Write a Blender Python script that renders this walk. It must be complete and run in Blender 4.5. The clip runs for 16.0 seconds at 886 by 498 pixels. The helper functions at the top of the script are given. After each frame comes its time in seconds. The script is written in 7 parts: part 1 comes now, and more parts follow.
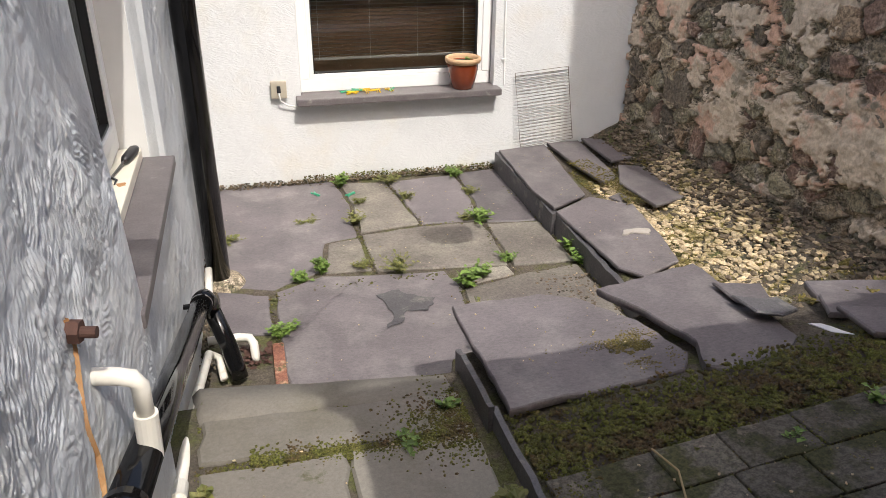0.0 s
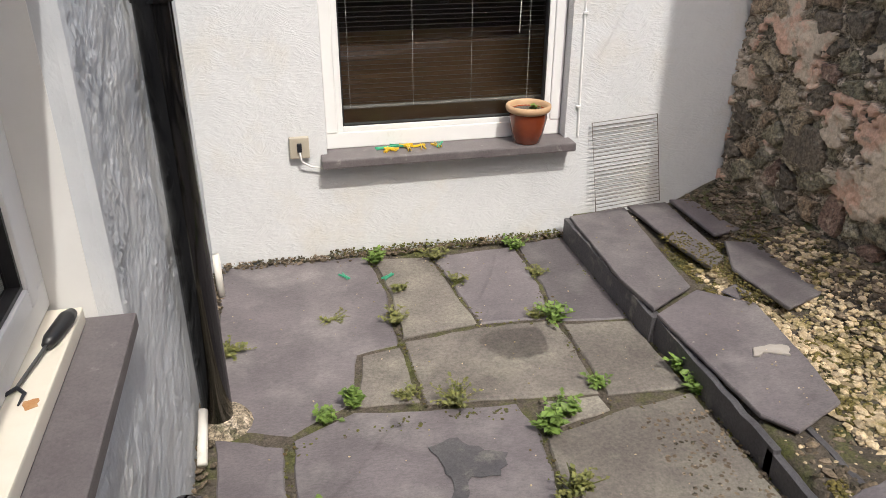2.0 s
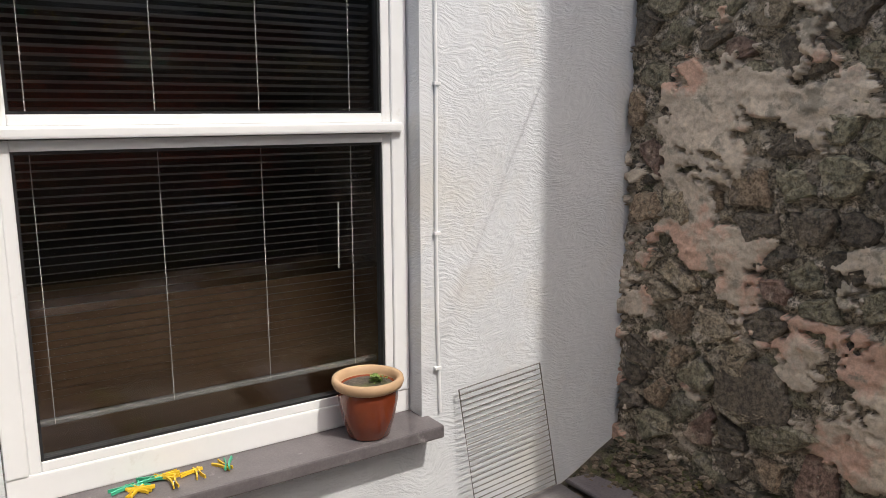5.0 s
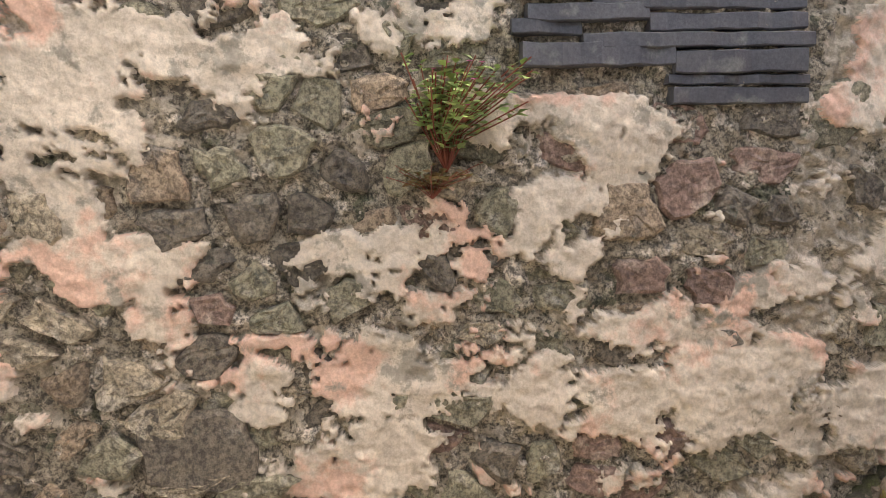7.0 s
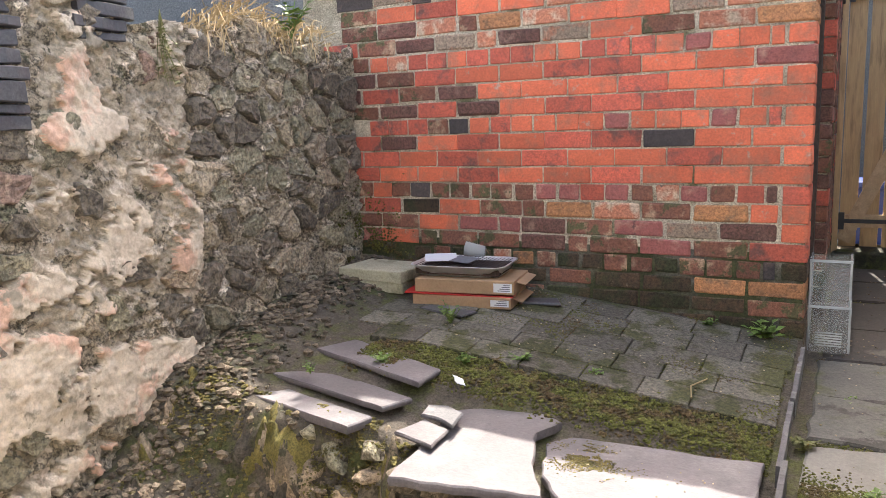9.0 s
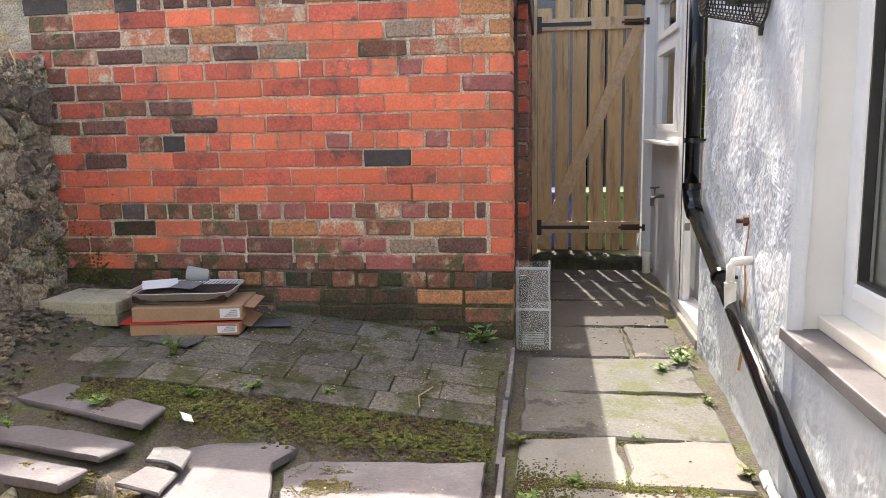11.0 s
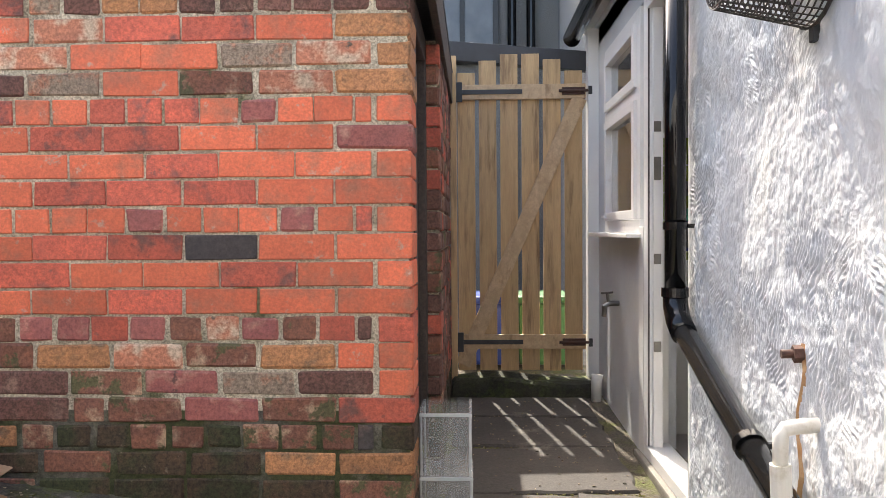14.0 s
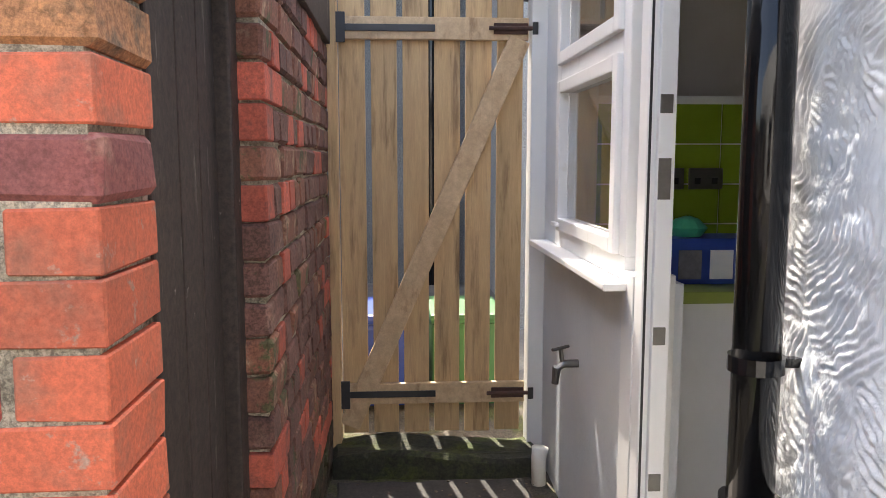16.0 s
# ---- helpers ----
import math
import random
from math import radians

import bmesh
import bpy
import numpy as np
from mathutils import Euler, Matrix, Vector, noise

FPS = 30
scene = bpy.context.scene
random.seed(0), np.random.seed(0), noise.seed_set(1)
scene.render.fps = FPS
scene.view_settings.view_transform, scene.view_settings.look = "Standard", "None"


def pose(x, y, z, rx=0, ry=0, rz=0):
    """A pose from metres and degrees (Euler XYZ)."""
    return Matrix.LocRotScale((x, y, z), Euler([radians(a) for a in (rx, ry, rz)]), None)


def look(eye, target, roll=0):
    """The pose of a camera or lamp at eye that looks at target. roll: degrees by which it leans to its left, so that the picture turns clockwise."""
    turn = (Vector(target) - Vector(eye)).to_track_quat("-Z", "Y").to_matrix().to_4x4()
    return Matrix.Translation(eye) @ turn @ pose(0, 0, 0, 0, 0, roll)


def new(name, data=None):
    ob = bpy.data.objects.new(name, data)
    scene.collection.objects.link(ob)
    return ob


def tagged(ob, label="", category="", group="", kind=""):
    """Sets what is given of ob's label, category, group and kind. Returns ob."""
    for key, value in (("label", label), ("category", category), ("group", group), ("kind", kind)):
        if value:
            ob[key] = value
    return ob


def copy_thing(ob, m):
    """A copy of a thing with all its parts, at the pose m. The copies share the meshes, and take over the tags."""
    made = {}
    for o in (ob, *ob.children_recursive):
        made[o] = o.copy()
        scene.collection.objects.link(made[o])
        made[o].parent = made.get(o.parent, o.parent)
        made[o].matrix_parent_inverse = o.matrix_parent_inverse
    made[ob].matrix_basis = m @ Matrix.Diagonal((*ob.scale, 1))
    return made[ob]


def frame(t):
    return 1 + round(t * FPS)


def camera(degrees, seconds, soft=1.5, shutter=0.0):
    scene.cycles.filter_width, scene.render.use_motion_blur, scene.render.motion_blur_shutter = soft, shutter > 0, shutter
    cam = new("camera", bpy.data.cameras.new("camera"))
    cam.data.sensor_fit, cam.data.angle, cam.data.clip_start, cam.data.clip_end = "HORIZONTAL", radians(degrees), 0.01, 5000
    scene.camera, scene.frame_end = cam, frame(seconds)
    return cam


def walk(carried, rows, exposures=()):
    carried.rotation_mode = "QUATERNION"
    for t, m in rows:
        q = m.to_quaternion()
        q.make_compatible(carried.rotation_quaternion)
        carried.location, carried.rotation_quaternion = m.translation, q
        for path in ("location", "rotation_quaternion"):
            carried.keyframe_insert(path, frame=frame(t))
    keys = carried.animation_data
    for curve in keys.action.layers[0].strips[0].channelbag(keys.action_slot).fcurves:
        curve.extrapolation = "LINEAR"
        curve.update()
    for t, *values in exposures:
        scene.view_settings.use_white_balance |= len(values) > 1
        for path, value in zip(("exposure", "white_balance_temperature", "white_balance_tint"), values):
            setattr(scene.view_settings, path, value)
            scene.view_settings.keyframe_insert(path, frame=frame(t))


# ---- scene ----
cam = camera(60.5, 16.0, 0.8)
PATH = [
    (0, (-0.046, 0.15, 1.867), (0.404, 1.886, 0.982), 0.6),
    (0.5, (-0.051, 0.384, 1.854), (0.383, 2.12, 0.961), 0.5),
    (1, (0.003, 0.663, 1.861), (0.416, 2.404, 0.968), 0.4),
    (1.5, (0.023, 0.964, 1.86), (0.422, 2.71, 0.969), 0.4),
    (2, (0.033, 1.275, 1.872), (0.427, 3.026, 0.989), 0.1),
    (2.3, (0.057, 1.446, 1.869), (0.459, 3.212, 1.021), -0.1),
    (2.5, (0.078, 1.55, 1.87), (0.492, 3.343, 1.088), -0.2),
    (2.7, (0.093, 1.654, 1.879), (0.521, 3.489, 1.206), -0.2),
    (2.8, (0.097, 1.706, 1.883), (0.533, 3.558, 1.268), -0.2),
    (3, (0.104, 1.808, 1.887), (0.558, 3.68, 1.35), -0.0),
    (3.2, (0.11, 1.939, 1.925), (0.589, 3.822, 1.451), 0.2),
    (5.3, (0.269, 3.008, 1.559), (1.518, 4.536, 1.231), -0.6),
    (5.5, (0.336, 3.112, 1.502), (1.704, 4.536, 1.183), -0.8),
    (5.8, (0.404, 3.273, 1.49), (1.957, 4.497, 1.19), -0.9),
    (6, (0.44, 3.383, 1.483), (2.115, 4.436, 1.185), -0.8),
    (6.2, (0.458, 3.503, 1.473), (2.244, 4.355, 1.18), -0.9),
    (6.5, (0.489, 3.677, 1.457), (2.402, 4.189, 1.178), -1.1),
    (6.8, (0.556, 3.827, 1.453), (2.533, 3.962, 1.181), -1.2),
    (7, (0.603, 3.907, 1.452), (2.58, 3.779, 1.182), -1.3),
    (7.2, (0.633, 3.967, 1.451), (2.576, 3.578, 1.179), -1.5),
    (7.5, (0.651, 4.035, 1.451), (2.477, 3.27, 1.171), -1.9),
    (7.8, (0.624, 4.099, 1.456), (2.273, 3.004, 1.163), -2.0),
    (8, (0.588, 4.13, 1.469), (2.097, 2.852, 1.171), -2.1),
    (8.2, (0.545, 4.162, 1.476), (1.913, 2.736, 1.174), -2.0),
    (8.5, (0.486, 4.217, 1.482), (1.665, 2.631, 1.174), -1.9),
    (9, (0.412, 4.275, 1.516), (1.346, 2.534, 1.203), -1.7),
    (9.5, (0.383, 4.292, 1.527), (1.105, 2.458, 1.187), -1.8),
    (9.7, (0.372, 4.289, 1.512), (1.005, 2.426, 1.153), -1.8),
    (11.8, (0.424, 4.244, 1.64), (0.604, 2.257, 1.494), -0.7),
    (12, (0.416, 4.208, 1.648), (0.586, 2.217, 1.578), -0.6),
    (12.2, (0.416, 4.169, 1.64), (0.577, 2.175, 1.615), -0.5),
    (12.5, (0.416, 4.059, 1.619), (0.568, 2.065, 1.631), -0.4),
    (13, (0.463, 3.794, 1.591), (0.595, 1.799, 1.602), -0.4),
    (13.5, (0.407, 3.417, 1.505), (0.522, 1.42, 1.506), -0.4),
    (14, (0.367, 2.994, 1.493), (0.445, 0.996, 1.442), -0.4),
    (14.2, (0.358, 2.818, 1.497), (0.414, 0.822, 1.396), -0.4),
    (14.5, (0.337, 2.544, 1.513), (0.349, 0.553, 1.329), -0.4),
    (14.7, (0.321, 2.36, 1.526), (0.295, 0.372, 1.303), -0.5),
    (15, (0.293, 2.101, 1.556), (0.209, 0.118, 1.312), -0.5),
    (15.5, (0.267, 1.77, 1.665), (0.125, -0.21, 1.426), -0.1),
    (16, (0.218, 1.502, 1.794), (0.099, -0.481, 1.563), -0.0),
]
EXPOSURES = [(0, 0.82, 6450, 10), (2, 0.58, 6400, 10), (3.2, 0.27, 6300, 10), (5.5, 0.5, 6400, 10), (6.0, 0.7, 6600, 10), (6.5, 1.1, 6800, 10), (7.0, 1.9, 6800, 10), (8.0, 2.35, 6700, 10), (9.7, 2.4, 6700, 10), (11.8, 2.25, 6800, 10), (14, 2.35, 6900, 10), (15, 2.35, 6900, 10), (16, 2.6, 6850, 10)]
walk(cam, [(t, look(eye, target, roll)) for t, eye, target, roll in PATH], EXPOSURES)

# ---- sky and sun ----
SUN_WAY = Vector((-0.155, 0.705, -1.0)).normalized()
world = bpy.data.worlds.new("sky")
scene.world = world
world.use_nodes = True
sky = world.node_tree.nodes.new("ShaderNodeTexSky")
sky.sky_type = "NISHITA"
sky.sun_disc = False
sky.dust_density = 5.0
sky.sun_elevation = radians(54.2)
sky.sun_rotation = radians(167.6)
back = world.node_tree.nodes["Background"]
back.inputs["Strength"].default_value = 0.15
world.node_tree.links.new(sky.outputs["Color"], back.inputs["Color"])
sun = new("sun", bpy.data.lights.new("sun", "SUN"))
sun.data.energy, sun.data.angle, sun.data.color = 2.15, radians(0.53), (1.0, 0.95, 0.87)
sun.matrix_world = look((6, -20, 25), Vector((6, -20, 25)) + SUN_WAY)


# ---- materials ----
def material(name, c1, c2, scale=8.0, rough=0.85, bump=0.3, bscale=60.0, bdist=0.004, c3=None, s3=2.0, t3=0.55, soft3=0.12,
             metal=0.0, vary=0.0, stretch=(1, 1, 1), bstretch=(1, 1, 1), island=0.0, detail=6.0, coat=0.0, rough2=None, grain=0.0, gscale=110.0, c4=None, s4=9.0, t4=0.6, soft4=0.04, hard=0.2):
    """Two-scale noise colour, an optional stain colour and fine relief, all in world metres."""
    m = bpy.data.materials.new(name)
    m.use_nodes = True
    t = m.node_tree
    n, link = t.nodes, t.links.new
    bsdf = n["Principled BSDF"]
    geo = n.new("ShaderNodeNewGeometry")

    def noise_at(sc, st, det=detail, rgh=0.62):
        mp = n.new("ShaderNodeMapping")
        mp.inputs["Scale"].default_value = st
        link(geo.outputs["Position"], mp.inputs["Vector"])
        nz = n.new("ShaderNodeTexNoise")
        nz.inputs["Scale"].default_value, nz.inputs["Detail"].default_value = sc, det
        nz.inputs["Roughness"].default_value = rgh
        link(mp.outputs["Vector"], nz.inputs["Vector"])
        return nz.outputs["Fac"]

    def ramp(fac, lo, hi):
        r = n.new("ShaderNodeMapRange")
        r.inputs["From Min"].default_value, r.inputs["From Max"].default_value = lo, hi
        link(fac, r.inputs["Value"])
        return r.outputs["Result"]

    def mix(fac, a, b):
        x = n.new("ShaderNodeMix")
        x.data_type = "RGBA"
        link(fac, x.inputs["Factor"])
        for k, v in ((6, a), (7, b)):
            if isinstance(v, tuple):
                x.inputs[k].default_value = (*v, 1)
            else:
                link(v, x.inputs[k])
        return x.outputs[2]

    col = mix(ramp(noise_at(scale, stretch), 0.32, 0.68), c1, c2)
    if c3:
        stain = ramp(noise_at(s3, stretch, 9.0), t3 - soft3 / 2, t3 + soft3 / 2)
        col = mix(stain, col, c3)
    if c4:
        shift = n.new("ShaderNodeVectorMath")
        shift.inputs[1].default_value = (7.3, 2.9, 5.1)
        link(geo.outputs["Position"], shift.inputs[0])
        nz = n.new("ShaderNodeTexNoise")
        nz.inputs["Scale"].default_value, nz.inputs["Detail"].default_value = s4, 10.0
        nz.inputs["Roughness"].default_value = 0.7
        link(shift.outputs["Vector"], nz.inputs["Vector"])
        col = mix(ramp(nz.outputs["Fac"], t4 - soft4 / 2, t4 + soft4 / 2), col, c4)
    if vary or island:
        hsv = n.new("ShaderNodeHueSaturation")
        if vary:
            src = n.new("ShaderNodeObjectInfo").outputs["Random"]
        else:
            src = geo.outputs["Random Per Island"]
        amt = vary or island
        v = n.new("ShaderNodeMapRange")
        v.inputs["To Min"].default_value, v.inputs["To Max"].default_value = 1 - amt, 1 + amt
        link(src, v.inputs["Value"])
        link(v.outputs["Result"], hsv.inputs["Value"])
        link(col, hsv.inputs["Color"])
        col = hsv.outputs["Color"]
    if grain:
        speck = n.new("ShaderNodeMapRange")
        speck.inputs["From Min"].default_value, speck.inputs["From Max"].default_value = 0.5 - 0.55 * hard, 0.5 + 0.55 * hard
        speck.inputs["To Min"].default_value, speck.inputs["To Max"].default_value = 1 - grain, 1 + grain * 0.8
        link(noise_at(gscale, bstretch, 7.0, 0.85), speck.inputs["Value"])
        tint = n.new("ShaderNodeHueSaturation")
        link(speck.outputs["Result"], tint.inputs["Value"])
        link(col, tint.inputs["Color"])
        col = tint.outputs["Color"]
    link(col, bsdf.inputs["Base Color"])
    if rough2 is None:
        bsdf.inputs["Roughness"].default_value = rough
    else:
        r = n.new("ShaderNodeMapRange")
        r.inputs["To Min"].default_value, r.inputs["To Max"].default_value = rough, rough2
        link(noise_at(scale * 2, stretch), r.inputs["Value"])
        link(r.outputs["Result"], bsdf.inputs["Roughness"])
    bsdf.inputs["Metallic"].default_value = metal
    bsdf.inputs["Coat Weight"].default_value = coat
    if bump:
        b = n.new("ShaderNodeBump")
        b.inputs["Strength"].default_value, b.inputs["Distance"].default_value = bump, bdist
        link(noise_at(bscale, bstretch, 6.0, 0.7), b.inputs["Height"])
        link(b.outputs["Normal"], bsdf.inputs["Normal"])
    return m


def combed(name, c1, c2, c3, rough, bscale, strength, dist, stretch, warp):
    """Painted render with comb and trowel ridges that wander."""
    m = material(name, c1, c2, scale=3.0, rough=rough, bump=0.0, c3=c3, s3=1.6, t3=0.6, soft3=0.2)
    n, link = m.node_tree.nodes, m.node_tree.links.new
    geo = n.new("ShaderNodeNewGeometry")
    mp = n.new("ShaderNodeMapping")
    mp.inputs["Scale"].default_value = stretch
    big = n.new("ShaderNodeTexNoise")
    big.inputs["Scale"].default_value, big.inputs["Detail"].default_value = 2.6, 3.0
    link(geo.outputs["Position"], big.inputs["Vector"])
    add = n.new("ShaderNodeVectorMath")
    add.operation = "MULTIPLY_ADD"
    add.inputs[1].default_value = (warp, warp, warp)
    link(big.outputs["Color"], add.inputs[0])
    link(geo.outputs["Position"], add.inputs[2])
    link(add.outputs[0], mp.inputs["Vector"])
    ridge = n.new("ShaderNodeTexNoise")
    ridge.inputs["Scale"].default_value, ridge.inputs["Detail"].default_value = bscale, 3.0
    link(mp.outputs["Vector"], ridge.inputs["Vector"])
    coarse = n.new("ShaderNodeTexNoise")
    coarse.inputs["Scale"].default_value, coarse.inputs["Detail"].default_value = 9.0, 5.0
    link(geo.outputs["Position"], coarse.inputs["Vector"])
    both = n.new("ShaderNodeMath")
    both.operation = "MULTIPLY_ADD"
    both.inputs[1].default_value = 1.4
    link(coarse.outputs["Fac"], both.inputs[0])
    link(ridge.outputs["Fac"], both.inputs[2])
    b = n.new("ShaderNodeBump")
    b.inputs["Strength"].default_value, b.inputs["Distance"].default_value = strength, dist
    link(both.outputs[0], b.inputs["Height"])
    link(b.outputs["Normal"], n["Principled BSDF"].inputs["Normal"])
    return m


def clear(name, tint=(1, 1, 1), rough=0.02, ior=1.45):
    m = bpy.data.materials.new(name)
    m.use_nodes = True
    b = m.node_tree.nodes["Principled BSDF"]
    b.inputs["Base Color"].default_value = (*tint, 1)
    b.inputs["Roughness"].default_value, b.inputs["IOR"].default_value = rough, ior
    b.inputs["Transmission Weight"].default_value = 1.0
    return m


WHITE_RENDER = combed("white_painted_render", (0.665, 0.68, 0.69), (0.61, 0.625, 0.635), (0.63, 0.61, 0.56), 0.6, 95.0, 0.6, 0.0065, (0.28, 0.6, 1.2), 0.30)
GREY_RENDER = combed("silver_grey_combed_render", (0.63, 0.655, 0.68), (0.53, 0.555, 0.585), (0.62, 0.62, 0.60), 0.40, 120.0, 0.4, 0.004, (1, 1.2, 0.6), 0.22)
SMOOTH_WHITE = material("smooth_white_paint", (0.71, 0.71, 0.695), (0.66, 0.66, 0.645), 4, 0.5, 0.15, 90, 0.002, c3=(0.62, 0.6, 0.55), s3=3, t3=0.68)
UPVC = material("white_plastic", (0.8, 0.8, 0.79), (0.76, 0.76, 0.75), 5, 0.3, 0.0, c3=(0.66, 0.64, 0.6), s3=9, t3=0.7)
CREAM = material("cream_paint", (0.74, 0.70, 0.60), (0.68, 0.63, 0.52), 9, 0.5, 0.1, 60, 0.002, c3=(0.5, 0.33, 0.15), s3=7, t3=0.75)
SLATE = material("purple_grey_slate", (0.100, 0.089, 0.094), (0.160, 0.142, 0.147), 3.5, 0.5, 0.4, 22, 0.004, c3=(0.215, 0.200, 0.195), s3=3.2, t3=0.61, soft3=0.22, vary=0.2, bstretch=(1, 2.2, 1), rough2=0.75, grain=0.22, gscale=60, c4=(0.30, 0.28, 0.26), s4=26, t4=0.70, soft4=0.04)
SLATE_WET = material("dark_weathered_slate", (0.064, 0.061, 0.068), (0.101, 0.098, 0.101), 6, 0.55, 0.4, 30, 0.005, c3=(0.2, 0.19, 0.17), s3=7, t3=0.62, vary=0.15, grain=0.30, gscale=90)
SLATE_SILL = material("slate_sill", (0.112, 0.098, 0.101), (0.150, 0.135, 0.135), 9, 0.5, 0.2, 40, 0.002, c3=(0.3, 0.28, 0.27), s3=14, t3=0.7, grain=0.18, gscale=120)
FLAG = material("weathered_flagstone", (0.126, 0.111, 0.097), (0.200, 0.179, 0.155), 3.5, 0.7, 0.45, 22, 0.005, c3=(0.263, 0.247, 0.200), s3=2.6, t3=0.58, soft3=0.2, vary=0.16, grain=0.3, gscale=60)
PATH_STONE = material("pale_path_stone", (0.220, 0.204, 0.174), (0.180, 0.165, 0.143), 4, 0.8, 0.4, 22, 0.005, c3=(0.145, 0.132, 0.101), s3=3.2, t3=0.58, soft3=0.2, vary=0.12, grain=0.14, gscale=80, hard=0.2, c4=(0.101, 0.101, 0.053), s4=4, t4=0.66, soft4=0.05)
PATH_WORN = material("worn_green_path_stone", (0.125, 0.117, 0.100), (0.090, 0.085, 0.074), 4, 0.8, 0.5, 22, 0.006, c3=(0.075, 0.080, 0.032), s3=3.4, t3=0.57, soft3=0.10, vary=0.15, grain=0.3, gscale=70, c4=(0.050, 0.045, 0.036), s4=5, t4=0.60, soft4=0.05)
DARK_SLAB = material("dark_brown_slab", (0.036, 0.031, 0.027), (0.060, 0.051, 0.044), 4, 0.7, 0.5, 24, 0.006, c3=(0.13, 0.115, 0.095), s3=3.0, t3=0.62, soft3=0.06, vary=0.15, grain=0.35, gscale=70, rough2=0.9)
SETT = material("mossy_stone_sett", (0.108, 0.097, 0.076), (0.142, 0.126, 0.098), 9, 0.95, 0.6, 35, 0.006, c3=(0.062, 0.062, 0.024), s3=5.5, t3=0.53, soft3=0.08, vary=0.30, grain=0.45, gscale=70, hard=0.14, c4=(0.17, 0.145, 0.11), s4=11, t4=0.62)
SOIL = material("dark_soil", (0.07, 0.058, 0.045), (0.12, 0.1, 0.075), 22, 0.95, 0.9, 70, 0.012, c3=(0.09, 0.095, 0.03), s3=5, t3=0.54, grain=0.50, gscale=90)
MOSS = material("green_moss", (0.085, 0.095, 0.014), (0.135, 0.130, 0.028), 16, 0.95, 0.9, 160, 0.008, c3=(0.10, 0.066, 0.028), s3=9, t3=0.54, island=0.35, grain=0.55, gscale=140)
MOSS_GOLD = material("golden_moss", (0.120, 0.104, 0.024), (0.168, 0.132, 0.040), 16, 0.95, 0.9, 160, 0.008, c3=(0.072, 0.068, 0.020), s3=9, t3=0.58, island=0.35, grain=0.5, gscale=140)
GRAVEL = material("pale_gravel", (0.40, 0.30, 0.165), (0.54, 0.45, 0.31), 40, 0.85, 0.4, 120, 0.003, c3=(0.19, 0.155, 0.06), s3=7, t3=0.55, island=0.4, grain=0.3, gscale=120)
RUBBLE = material("dull_rubble", (0.104, 0.081, 0.054), (0.167, 0.128, 0.086), 20, 0.92, 0.6, 80, 0.005, c3=(0.234, 0.184, 0.131), s3=9, t3=0.58, island=0.45, grain=0.45, gscale=90, c4=(0.045, 0.041, 0.023), s4=10, t4=0.56)
LIME = material("crumbling_lime_mortar", (0.70, 0.59, 0.45), (0.55, 0.455, 0.34), 7, 0.92, 0.7, 16, 0.016, c3=(0.66, 0.43, 0.31), s3=2.6, t3=0.55, soft3=0.06, grain=0.14, gscale=60, hard=0.13, c4=(0.36, 0.31, 0.235), s4=6, t4=0.585, soft4=0.05)
GREY_MORTAR = material("dirty_grey_mortar", (0.403, 0.336, 0.241), (0.224, 0.185, 0.129), 16, 0.95, 1.0, 60, 0.012, c3=(0.560, 0.482, 0.375), s3=11, t3=0.57, soft3=0.05, grain=0.70, gscale=60, hard=0.12, c4=(0.129, 0.121, 0.074), s4=8, t4=0.59, soft4=0.06)
SMEAR = material("smeared_beige_mortar", (0.506, 0.424, 0.314), (0.363, 0.303, 0.220), 9, 0.95, 0.9, 34, 0.012, c3=(0.616, 0.517, 0.396), s3=7, t3=0.58, soft3=0.06, grain=0.3, gscale=60, hard=0.14, c4=(0.165, 0.154, 0.105), s4=10, t4=0.62, soft4=0.05)
STONES = [
    material("grey_rubble_stone", (0.270, 0.224, 0.156), (0.393, 0.319, 0.214), 14, 0.9, 1.0, 30, 0.016, c3=(0.402, 0.349, 0.269), s3=6, t3=0.62, vary=0.22, grain=0.55, gscale=55, hard=0.14, c4=(0.114, 0.106, 0.078), s4=9, t4=0.64, soft4=0.06),
    material("brown_rubble_stone", (0.280, 0.204, 0.133), (0.371, 0.282, 0.187), 14, 0.9, 1.0, 30, 0.016, c3=(0.161, 0.141, 0.114), s3=6, t3=0.6, vary=0.22, grain=0.55, gscale=55, hard=0.14, c4=(0.114, 0.106, 0.078), s4=9, t4=0.64, soft4=0.06),
    material("green_grey_rubble_stone", (0.214, 0.196, 0.127), (0.304, 0.261, 0.174), 14, 0.85, 1.0, 30, 0.016, c3=(0.336, 0.309, 0.255), s3=7, t3=0.62, vary=0.2, grain=0.55, gscale=55, hard=0.14, c4=(0.114, 0.106, 0.078), s4=9, t4=0.64, soft4=0.06),
    material("dark_rubble_stone", (0.132, 0.110, 0.083), (0.193, 0.157, 0.110), 14, 0.8, 1.0, 30, 0.016, c3=(0.241, 0.216, 0.177), s3=7, t3=0.64, vary=0.2, grain=0.55, gscale=55, hard=0.14, c4=(0.108, 0.101, 0.074), s4=9, t4=0.64, soft4=0.06),
    material("reddish_rubble_stone", (0.30, 0.195, 0.145), (0.235, 0.160, 0.122), 14, 0.9, 1.0, 30, 0.016, c3=(0.483, 0.373, 0.276), s3=6, t3=0.62, vary=0.2, grain=0.45, gscale=55, hard=0.14),
]
